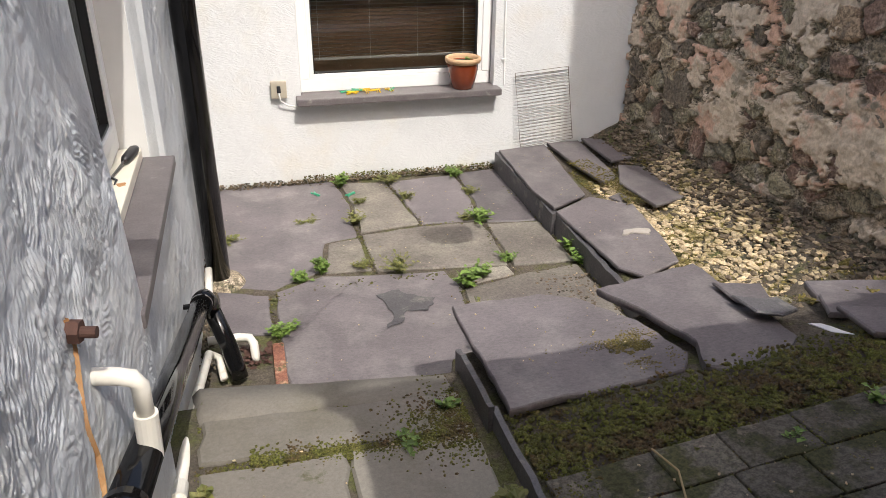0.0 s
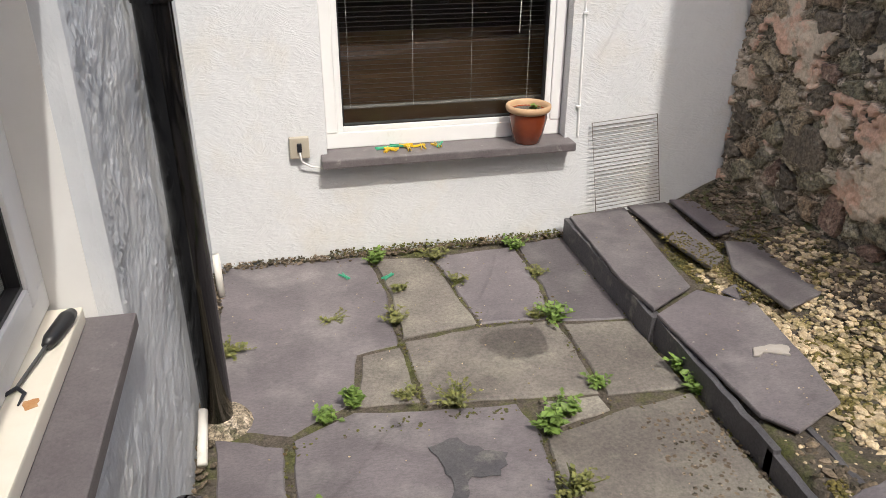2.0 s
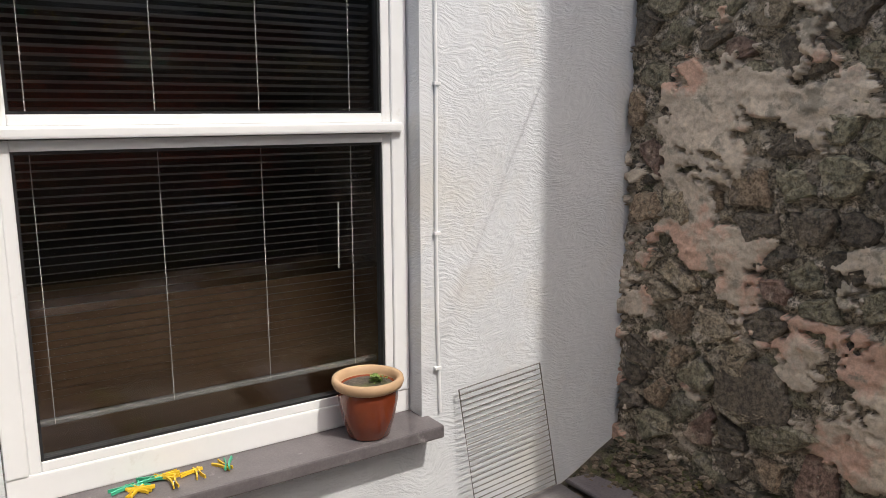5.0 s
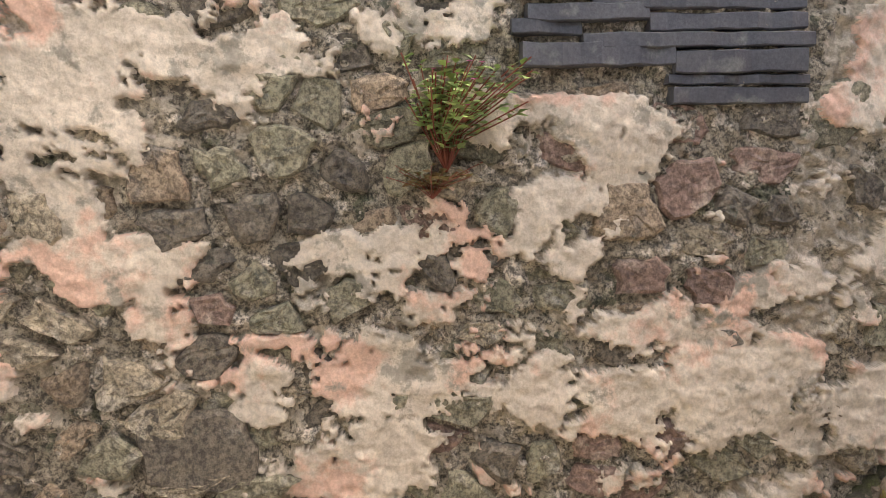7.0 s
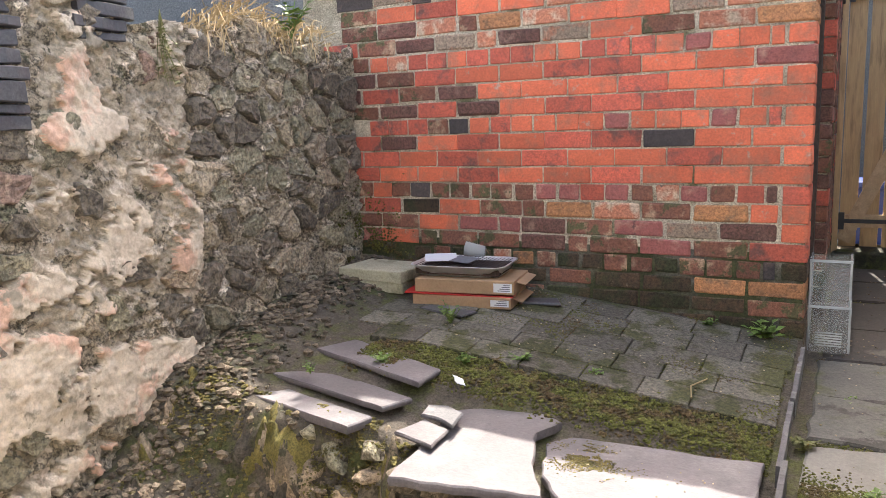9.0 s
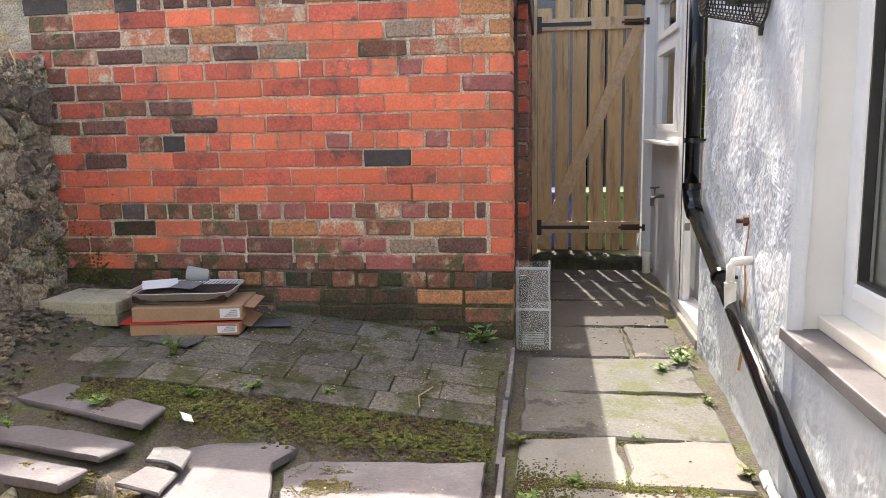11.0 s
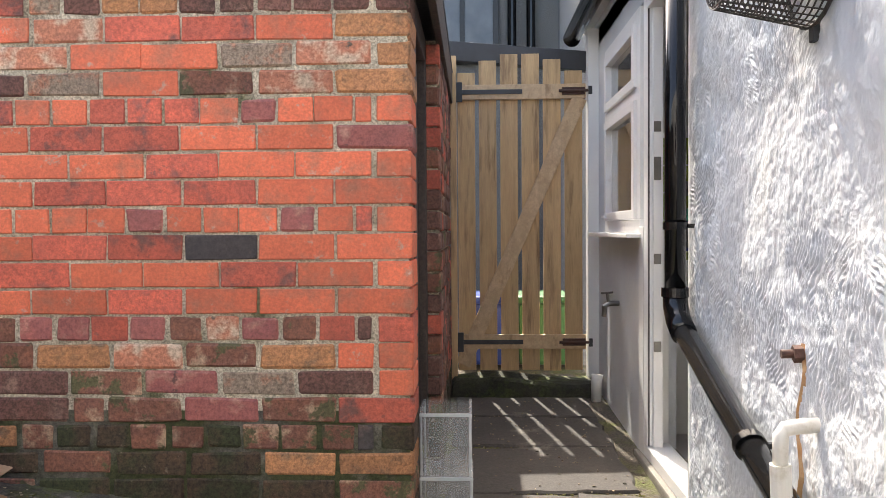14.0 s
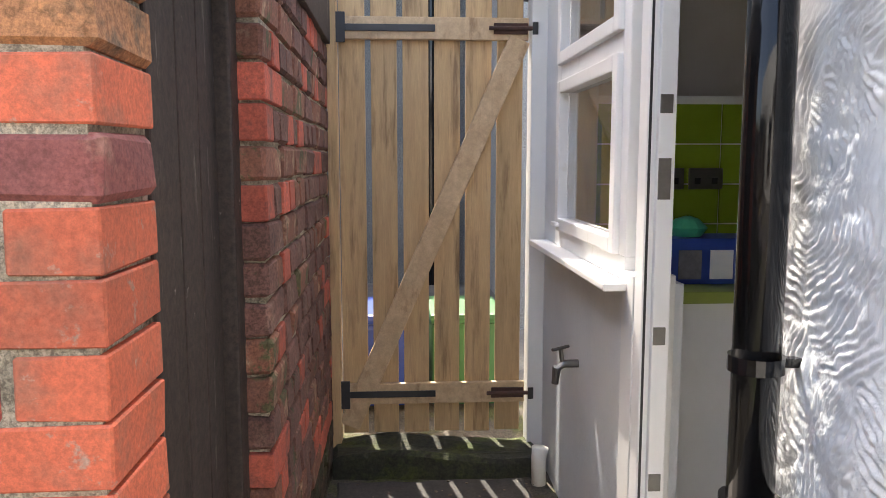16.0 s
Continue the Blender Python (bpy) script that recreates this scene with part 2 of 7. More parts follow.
BRICKS = {
    "red": material("bright_red_brick", (0.72, 0.175, 0.088), (0.63, 0.150, 0.078), 12, 0.8, 0.4, 50, 0.003, c3=(0.40, 0.16, 0.10), s3=9, t3=0.6, soft3=0.2, vary=0.2, grain=0.22, gscale=110, c4=(0.50, 0.33, 0.25), s4=15, t4=0.63, soft4=0.06),
    "dull": material("dull_red_brick", (0.588, 0.123, 0.073), (0.448, 0.106, 0.069), 14, 0.75, 0.5, 50, 0.004, c3=(0.196, 0.084, 0.069), s3=9, t3=0.6, vary=0.24, grain=0.36, gscale=100, c4=(0.239, 0.086, 0.067), s4=12, t4=0.63),
    "brown": material("brown_brick", (0.252, 0.101, 0.060), (0.192, 0.085, 0.060), 14, 0.85, 0.6, 50, 0.005, c3=(0.420, 0.280, 0.183), s3=12, t3=0.6, c4=(0.099, 0.091, 0.041), s4=7, t4=0.57, vary=0.24, grain=0.45, gscale=90),
    "buff": material("buff_orange_brick", (0.500, 0.231, 0.100), (0.375, 0.175, 0.085), 16, 0.85, 0.6, 50, 0.005, c3=(0.200, 0.125, 0.075), s3=10, t3=0.6, vary=0.2, grain=0.45, gscale=90),
    "purple": material("dark_purple_brick", (0.119, 0.063, 0.050), (0.189, 0.086, 0.066), 12, 0.9, 0.5, 50, 0.004, c3=(0.239, 0.140, 0.105), s3=11, t3=0.6, vary=0.22, grain=0.45, gscale=90, hard=0.14, c4=(0.084, 0.084, 0.041), s4=8, t4=0.62),
    "dark": material("blue_black_brick", (0.060, 0.050, 0.050), (0.085, 0.070, 0.066), 12, 0.85, 0.4, 50, 0.003, c3=(0.16, 0.11, 0.09), s3=9, t3=0.62, vary=0.2, grain=0.35, gscale=90),
    "moss": material("mossy_brick", (0.053, 0.038, 0.023), (0.101, 0.059, 0.034), 14, 0.9, 0.7, 50, 0.005, c3=(0.043, 0.046, 0.019), s3=5, t3=0.52, vary=0.25, grain=0.60, gscale=70, c4=(0.182, 0.144, 0.096), s4=22, t4=0.64),
    "stain": material("lime_washed_red_brick", (0.525, 0.206, 0.119), (0.413, 0.169, 0.106), 13, 0.88, 0.7, 45, 0.006, c3=(0.500, 0.375, 0.269), s3=10, t3=0.55, soft3=0.1, vary=0.16, grain=0.4, gscale=80, c4=(0.125, 0.094, 0.069), s4=14, t4=0.64),
    "violet": material("violet_red_brick", (0.379, 0.119, 0.099), (0.287, 0.101, 0.090), 13, 0.8, 0.5, 50, 0.004, c3=(0.476, 0.239, 0.183), s3=11, t3=0.61, vary=0.16, grain=0.34, gscale=90, c4=(0.140, 0.069, 0.059), s4=12, t4=0.64),
    "pale": material("lime_stained_brick", (0.319, 0.234, 0.170), (0.234, 0.181, 0.133), 16, 0.9, 0.7, 45, 0.006, c3=(0.450, 0.175, 0.100), s3=9, t3=0.58, vary=0.18, grain=0.55, gscale=70),
}
MORTAR = material("brick_mortar", (0.627, 0.560, 0.431), (0.302, 0.258, 0.185), 9, 0.95, 1.0, 90, 0.006, c3=(0.134, 0.129, 0.067), s3=4, t3=0.62, grain=0.5, gscale=110, hard=0.14)
BLACK_PIPE = material("black_gloss_pipe", (0.004, 0.004, 0.0045), (0.007, 0.007, 0.0075), 8, 0.07, 0.1, 30, 0.0006, c3=(0.05, 0.047, 0.044), s3=26, t3=0.79, soft3=0.04, rough2=0.14)
BLACK_PIPE.node_tree.nodes["Principled BSDF"].inputs["Specular IOR Level"].default_value = 0.4
WHITE_PIPE = material("white_waste_pipe", (0.74, 0.72, 0.66), (0.66, 0.63, 0.56), 12, 0.4, 0.0, c3=(0.5, 0.45, 0.35), s3=12, t3=0.66)
OLD_PAINT = material("peeling_maroon_paint", (0.10, 0.024, 0.018), (0.14, 0.034, 0.024), 5, 0.5, 0.4, 40, 0.003, c3=(0.23, 0.185, 0.15), s3=5, t3=0.585, soft3=0.03, stretch=(0.6, 1, 2.2), grain=0.34, gscale=70, c4=(0.28, 0.24, 0.2), s4=9, t4=0.66)
DARK_DOOR = material("dark_brown_old_paint", (0.036, 0.025, 0.020), (0.060, 0.040, 0.032), 6, 0.6, 0.4, 30, 0.004, c3=(0.16, 0.14, 0.12), s3=8, t3=0.64, soft3=0.03, stretch=(3, 3, 0.25), grain=0.45, gscale=60, hard=0.15, c4=(0.30, 0.28, 0.25), s4=30, t4=0.68)
TIMBER = material("pale_treated_timber", (0.533, 0.364, 0.189), (0.429, 0.286, 0.143), 7, 0.7, 0.3, 30, 0.002, c3=(0.24, 0.15, 0.075), s3=5, t3=0.6, soft3=0.15, stretch=(5, 5, 0.5), bstretch=(6, 6, 0.4), vary=0.14, grain=0.10, gscale=30, c4=(0.19, 0.11, 0.055), s4=9, t4=0.71, soft4=0.03)
TIMBER_PALE = material("pale_planed_timber", (0.56, 0.40, 0.24), (0.47, 0.33, 0.19), 7, 0.65, 0.3, 30, 0.002, c3=(0.33, 0.21, 0.11), s3=5, t3=0.64, stretch=(4, 4, 1.5), grain=0.15, gscale=30)
IRON = material("black_painted_iron", (0.012, 0.013, 0.016), (0.02, 0.022, 0.028), 9, 0.45, 0.2, 40, 0.001)
RUST = material("rusty_iron", (0.085, 0.036, 0.024), (0.055, 0.030, 0.024), 30, 0.8, 0.5, 90, 0.002)
RUST_STREAK = material("rust_streak", (0.42, 0.19, 0.06), (0.52, 0.36, 0.2), 20, 0.7, 0.3, 50, 0.003)
RACK_WIRE = material("dull_chrome_wire", (0.16, 0.145, 0.125), (0.11, 0.10, 0.085), 20, 0.5, 0.0)
STEEL = material("galvanised_wire", (0.216, 0.210, 0.198), (0.168, 0.162, 0.156), 20, 0.4, 0.0, metal=1.0)
BARE_WIRE = material("dark_wire", (0.022, 0.020, 0.020), (0.04, 0.034, 0.03), 20, 0.6, 0.0)
FOIL = material("aluminium_foil", (0.72, 0.71, 0.7), (0.6, 0.6, 0.59), 10, 0.35, 0.6, 60, 0.006, metal=0.55)
CARDBOARD = material("brown_cardboard", (0.38, 0.24, 0.135), (0.32, 0.2, 0.11), 8, 0.85, 0.2, 80, 0.001, c3=(0.25, 0.15, 0.08), s3=5, t3=0.66, grain=0.12, gscale=80)
PAPER = material("white_paper", (0.7, 0.7, 0.7), (0.62, 0.63, 0.66), 12, 0.7, 0.0)
INK = material("grey_print", (0.12, 0.12, 0.13), (0.18, 0.18, 0.2), 40, 0.7, 0.0)
RED_CARD = material("red_card", (0.5, 0.02, 0.02), (0.42, 0.02, 0.02), 8, 0.5, 0.0)
CHARCOAL = material("burnt_charcoal", (0.03, 0.02, 0.016), (0.07, 0.035, 0.025), 40, 0.95, 0.8, 120, 0.006)
FOAM = material("dirty_cream_foam", (0.48, 0.45, 0.32), (0.40, 0.37, 0.26), 9, 0.95, 0.4, 70, 0.004, c3=(0.22, 0.21, 0.13), s3=4, t3=0.6, grain=0.25, gscale=90)
GLAZE = material("brown_glazed_terracotta", (0.22, 0.045, 0.013), (0.16, 0.03, 0.01), 8, 0.12, 0.05, 20, 0.001, coat=0.4)
BARE_CLAY = material("buff_clay_rim", (0.50, 0.33, 0.19), (0.42, 0.27, 0.15), 12, 0.7, 0.2, 50, 0.001)
LEAF = material("fresh_green_leaf", (0.104, 0.178, 0.029), (0.156, 0.234, 0.049), 30, 0.55, 0.0, island=0.35)
LEAF_OLIVE = material("olive_weed_leaf", (0.12, 0.14, 0.035), (0.18, 0.17, 0.05), 30, 0.6, 0.0, island=0.35)
LEAF_RED = material("reddish_stem", (0.22, 0.05, 0.03), (0.28, 0.09, 0.05), 30, 0.6, 0.0)
STRAW = material("dry_straw", (0.45, 0.34, 0.18), (0.36, 0.26, 0.13), 20, 0.85, 0.0, island=0.3)
PINK = material("pink_petal", (0.6, 0.16, 0.32), (0.5, 0.1, 0.25), 20, 0.6, 0.0)
PEG_YELLOW = material("yellow_plastic", (0.68, 0.46, 0.03), (0.62, 0.40, 0.02), 9, 0.4, 0.0, vary=0.1)
PEG_GREEN = material("green_plastic", (0.06, 0.42, 0.24), (0.05, 0.35, 0.2), 9, 0.4, 0.0, vary=0.1)
CORD = material("white_cord", (0.72, 0.72, 0.7), (0.6, 0.6, 0.58), 30, 0.7, 0.0)
BASKET = material("milky_plastic", (0.56, 0.55, 0.50), (0.50, 0.49, 0.43), 6, 0.35, 0.0)
BASKET.node_tree.nodes["Principled BSDF"].inputs["Subsurface Weight"].default_value = 0.6
BASKET.node_tree.nodes["Principled BSDF"].inputs["Subsurface Scale"].default_value = 0.02
PEBBLEDASH = material("grey_pebbledash", (0.17, 0.18, 0.185), (0.26, 0.27, 0.27), 60, 0.95, 0.9, 70, 0.012, c3=(0.13, 0.14, 0.145), s3=0.8, t3=0.55, soft3=0.3, grain=0.50, gscale=90)
PALE_DASH = material("pale_pebbledash", (0.36, 0.36, 0.34), (0.46, 0.46, 0.44), 60, 0.95, 0.9, 70, 0.012, grain=0.40, gscale=90)
ROOF_FELT = material("roof_slates", (0.10, 0.10, 0.105), (0.15, 0.15, 0.155), 6, 0.7, 0.4, 20, 0.006, c3=(0.17, 0.16, 0.1), s3=3, t3=0.6, grain=0.40, gscale=60)
BEIGE = material("beige_plastic", (0.44, 0.40, 0.32), (0.38, 0.34, 0.27), 10, 0.5, 0.0)
# dimness of the unlit room, carried by a near-black colour
ROOM_DARK = material("painted_dim_room_wall", (0.050, 0.043, 0.035), (0.065, 0.055, 0.045), 3, 0.9, 0.0)
ROOM_PALE = material("pale_plaster_wall", (0.55, 0.53, 0.5), (0.5, 0.48, 0.45), 3, 0.9, 0.0)
BROWN_WOOD = material("brown_wood", (0.099, 0.054, 0.023), (0.126, 0.070, 0.032), 5, 0.6, 0.1, 30, 0.001, stretch=(0.4, 1, 6))
BLIND_CORD = material("grey_blind_cord", (0.34, 0.33, 0.31), (0.28, 0.27, 0.25), 20, 0.8, 0.0)
BLIND = material("grey_blind_slat", (0.099, 0.095, 0.090), (0.086, 0.081, 0.077), 5, 0.5, 0.0)
TILE_GREEN = material("lime_green_tile", (0.20, 0.30, 0.02), (0.23, 0.34, 0.03), 6, 0.2, 0.0, vary=0.08)
CURTAIN = material("pale_green_curtain", (0.56, 0.63, 0.56), (0.5, 0.58, 0.5), 4, 0.8, 0.0)
BLUE = material("blue_plastic", (0.02, 0.06, 0.32), (0.02, 0.05, 0.26), 6, 0.4, 0.0)
BIN_GREEN = material("green_bin_plastic", (0.05, 0.16, 0.05), (0.04, 0.13, 0.04), 6, 0.5, 0.0)
BLACK_RUBBER = material("black_plastic", (0.015, 0.015, 0.016), (0.025, 0.025, 0.026), 20, 0.4, 0.0)
GLASS = clear("window_glass")
CLEAR_PLASTIC = material("clear_plastic", (0.75, 0.78, 0.78), (0.65, 0.68, 0.68), 9, 0.12, 0.1, 20, 0.002)
t_ = CLEAR_PLASTIC.node_tree
see = t_.nodes.new("ShaderNodeBsdfTransparent")
blend = t_.nodes.new("ShaderNodeMixShader")
blend.inputs[0].default_value = 0.10
t_.links.new(see.outputs[0], blend.inputs[1])
t_.links.new(t_.nodes["Principled BSDF"].outputs[0], blend.inputs[2])
t_.links.new(blend.outputs[0], t_.nodes["Material Output"].inputs["Surface"])


MILKY_RIM = CLEAR_PLASTIC.copy()
MILKY_RIM.name = "milky_plastic_rim"
for nd in MILKY_RIM.node_tree.nodes:
    if nd.type == "MIX_SHADER":
        nd.inputs[0].default_value = 0.36

# ---- building helpers ----
def part(name, bm, mat, parent=None, label="", smooth=False):
    """One mesh object out of a bmesh, under a thing or a part."""
    bmesh.ops.recalc_face_normals(bm, faces=bm.faces)
    me = bpy.data.meshes.new(name)
    bm.to_mesh(me)
    bm.free()
    for mt in mat if isinstance(mat, (list, tuple)) else [mat]:
        me.materials.append(mt)
    if smooth:
        me.shade_smooth()
    ob = new(name, me)
    if parent:
        ob.parent = parent
        ob.matrix_parent_inverse = Matrix.Translation(-parent.location)
    return tagged(ob, label)


def thing(name, bm, mat, label, category, group="", kind="", smooth=False):
    return tagged(part(name, bm, mat, None, "", smooth), label, category, group, kind)


def holder(name, at, label, category, group="", kind=""):
    """An empty at a thing's base; its parts are built in world metres and keep their place."""
    e = new(name)
    e.location = at
    return tagged(e, label, category, group, kind)


def box(x0, x1, y0, y1, z0, z1, bevel=0.0, bm=None, turn=None):
    bm = bm or bmesh.new()
    made = bmesh.ops.create_cube(bm, size=1.0)["verts"]
    mat = Matrix.Translation(((x0 + x1) / 2, (y0 + y1) / 2, (z0 + z1) / 2)) @ Matrix.Diagonal((x1 - x0, y1 - y0, z1 - z0, 1))
    bmesh.ops.transform(bm, matrix=(turn @ mat) if turn else mat, verts=made)
    if bevel:
        es = list({e for v in made for e in v.link_edges})
        bmesh.ops.bevel(bm, geom=es, offset=bevel, segments=2, profile=0.6, affect="EDGES")
    return bm


def tube(points, r, sides=16, bm=None, closed=False):
    """A round bar through the points."""
    bm = bm or bmesh.new()
    pts = [Vector(p) for p in points]
    rings = []
    for i, p in enumerate(pts):
        a = pts[i - 1] if (i or closed) else p
        b = pts[(i + 1) % len(pts)] if (i + 1 < len(pts) or closed) else p
        way = (b - a).normalized()
        side = way.cross(Vector((0.13, 0.27, 0.95))).normalized()
        up = side.cross(way)
        rr = r[i] if isinstance(r, (list, tuple)) else r
        rings.append([bm.verts.new(p + rr * (math.cos(k * math.tau / sides) * side + math.sin(k * math.tau / sides) * up)) for k in range(sides)])
    for a, b in zip(rings, rings[1:] + (rings[:1] if closed else [])):
        for k in range(sides):
            bm.faces.new((a[k], a[(k + 1) % sides], b[(k + 1) % sides], b[k]))
    if not closed:
        bm.faces.new(rings[0])
        bm.faces.new(rings[-1])
    return bm


def lathe(profile, at, sides=32, bm=None):
    """A turned body; profile: (radius, height) from the bottom up."""
    bm = bm or bmesh.new()
    rings = [[bm.verts.new((at[0] + r * math.cos(k * math.tau / sides), at[1] + r * math.sin(k * math.tau / sides), at[2] + z)) for k in range(sides)] for r, z in profile]
    for a, b in zip(rings, rings[1:]):
        for k in range(sides):
            bm.faces.new((a[k], a[(k + 1) % sides], b[(k + 1) % sides], b[k]))
    bm.faces.new(rings[0])
    bm.faces.new(rings[-1])
    return bm


def ragged(poly, step=0.07, amount=0.006, rng=random):
    """The outline of a broken slab: each side cut into short uneven pieces."""
    out = []
    for (x0, y0), (x1, y1) in zip(poly, poly[1:] + poly[:1]):
        d = math.hypot(x1 - x0, y1 - y0)
        k = max(1, round(d / step))
        for i in range(k):
            f = i / k
            j = rng.uniform(-amount, amount) if i else 0.0
            out.append((x0 + f * (x1 - x0) + j * (y1 - y0) / d, y0 + f * (y1 - y0) - j * (x1 - x0) / d))
    return out


def slab(poly, z, thick, edge=0.006, amount=0.006, step=0.07):
    """A flat stone with broken edges and an arris worn round; z: a height or a function of x, y."""
    bm = bmesh.new()
    pts = ragged(poly, step, amount)
    if sum(a[0] * b[1] - b[0] * a[1] for a, b in zip(pts, pts[1:] + pts[:1])) < 0:
        pts.reverse()
    cx, cy = sum(p[0] for p in pts) / len(pts), sum(p[1] for p in pts) / len(pts)
    at = z if callable(z) else (lambda x, y: z)

    def ring(inset, dz):
        vs = []
        for x, y in pts:
            d = math.hypot(x - cx, y - cy) or 1
            k = 1 - inset / d
            px, py = cx + (x - cx) * k, cy + (y - cy) * k
            vs.append(bm.verts.new((px, py, at(px, py) + dz)))
        return vs
    rings = [ring(0.004, -thick), ring(-0.001, -thick * 0.5), ring(0, -edge), ring(edge, 0)]
    for a, b in zip(rings, rings[1:]):
        for k in range(len(pts)):
            bm.faces.new((a[k], a[(k + 1) % len(pts)], b[(k + 1) % len(pts)], b[k]))
    bm.faces.new(rings[-1])
    bm.faces.new(list(reversed(rings[0])))
    return bm


def lattice(x, y, seed):
    """Smooth value noise, 0 to 1, on arrays."""
    xi, yi = np.floor(x).astype(np.int64), np.floor(y).astype(np.int64)
    fx, fy = x - xi, y - yi
    fx, fy = fx * fx * (3 - 2 * fx), fy * fy * (3 - 2 * fy)

    def h(a, b):
        v = np.sin(a * 127.1 + b * 311.7 + seed * 74.7) * 43758.5453
        return v - np.floor(v)
    return (h(xi, yi) * (1 - fx) + h(xi + 1, yi) * fx) * (1 - fy) + (h(xi, yi + 1) * (1 - fx) + h(xi + 1, yi + 1) * fx) * fy


def fractal(x, y, scale, seed, octaves=4):
    v, a, s = 0.0, 0.5, scale
    for o in range(octaves):
        v = v + a * lattice(x * s, y * s, seed + o * 13)
        a, s = a / 2, s * 2.07
    return v / (1 - 0.5 ** octaves)


def sheet(name, grid, mat, smooth=True):
    """A mesh object from an array of points [rows, columns, 3]."""
    r, c = grid.shape[:2]
    k = np.arange(r * c).reshape(r, c)
    quads = np.stack([k[:-1, :-1], k[:-1, 1:], k[1:, 1:], k[1:, :-1]], -1).reshape(-1, 4)
    me = bpy.data.meshes.new(name)
    me.from_pydata(grid.reshape(-1, 3).tolist(), [], quads.tolist())
    me.materials.append(mat)
    if smooth:
        me.shade_smooth()
    return new(name, me)


def scatter(name, mat, places, sizes, flat=0.7, label="", category="", sides=5, parent=None):
    """Many small uneven pebbles or clumps in one mesh."""
    verts, faces = [], []
    rng = random.Random(len(places) * 7 + 1)
    for (x, y, z), s in zip(places, sizes):
        base = len(verts)
        turn, fl = rng.uniform(0, 6.28), flat * rng.uniform(0.7, 1.2)
        ln = rng.uniform(0.75, 1.35)
        for lvl, rad in ((-0.4, 0.75), (0.35, 0.85)):
            for k in range(sides):
                a = turn + k * math.tau / sides + lvl
                q = s * rad * rng.uniform(0.75, 1.15)
                u, v = q * math.cos(a) * ln, q * math.sin(a) / ln
                verts.append((x + u * math.cos(turn) - v * math.sin(turn), y + u * math.sin(turn) + v * math.cos(turn), z + lvl * s * fl + rng.uniform(-0.1, 0.1) * s))
        verts.append((x, y, z - 0.8 * s * fl))
        verts.append((x + rng.uniform(-0.2, 0.2) * s, y, z + 0.85 * s * fl))
        for k in range(sides):
            j = (k + 1) % sides
            faces += [(base + k, base + j, base + sides + j, base + sides + k), (base + j, base + k, base + 2 * sides), (base + sides + k, base + sides + j, base + 2 * sides + 1)]
    me = bpy.data.meshes.new(name)
    me.from_pydata(verts, [], faces)
    me.materials.append(mat)
    return tagged(new(name, me), label, category, "", "stuff")


# ---- ground ----
def path_z(y):
    return 0.38 + 0.035 * (2.2 - y)


def terrace_z(x, y):
    return 0.55 + 0.114 * (min(x, 2.0) - 0.56) - 0.1 * (y - 0.62)


def wall_x(y):
    """Face of the rubble wall, which runs a little askew."""
    return 2.56 + (5.06 - y) * 0.077


def step(a, b, v):
    t = np.clip((v - a) / (b - a), 0, 1)
    return t * t * (3 - 2 * t)


def ground_z(x, y):
    """Soil under slabs, gravel and rubble; works on arrays."""
    x, y = np.asarray(x, float), np.asarray(y, float)
    low = -0.07 + 0 * x
    bed = 0.085 + 0.20 * step(2.15, 2.75, x) + 0.02 * step(4.4, 5.0, y)
    low = low + (bed - low) * step(1.60, 1.66, x)
    path = path_z(y) - 0.014
    ter = 0.55 + 0.114 * (np.minimum(x, 2.0) - 0.56) - 0.1 * (y - 0.62) - 0.016 - 0.012 * step(1.45, 1.6, y) + 0.10 * step(2.3, 2.8, x)
    ter = ter - 0.035 * step(1.78, 2.0, y)
    edge = 2.36 - 0.19 * step(1.58, 1.8, x) + 0.03 * np.sin(x * 9)
    width = 0.06 + 0.13 * step(1.5, 2.0, x) + 0.25 * step(2.3, 2.6, x)
    high = np.where(x < 0.55, path, ter)
    edge = np.where(x < 0.55, 2.19, edge)
    width = np.where(x < 0.55, 0.03, width)
    down = step(0, 1, (y - edge) / width)
    return high + (low - high) * down


gx, gy = np.meshgrid(np.arange(-0.5, 3.05, 0.02), np.arange(-2.4, 5.2, 0.02))
gz = ground_z(gx, gy) + (0.006 + 0.012 * step(1.6, 1.8, gx)) * (fractal(gx, gy, 9, 3) - 0.5) + 0.05 * (fractal(gx, gy, 5, 8) - 0.45) * (step(1.62, 1.8, gx) * step(2.2, 2.5, gy) * (1 - step(3.0, 3.4, gy)))
tagged(sheet("soil_ground", np.stack([gx, gy, gz], -1), SOIL), "dark crumbly soil with patches of moss", "soil", kind="structure")
bm = box(-300, 300, -300, 300, -0.6, -0.14)
tagged(part("ground", bm, SOIL), "bare earth ground around the yard", "ground", kind="structure")

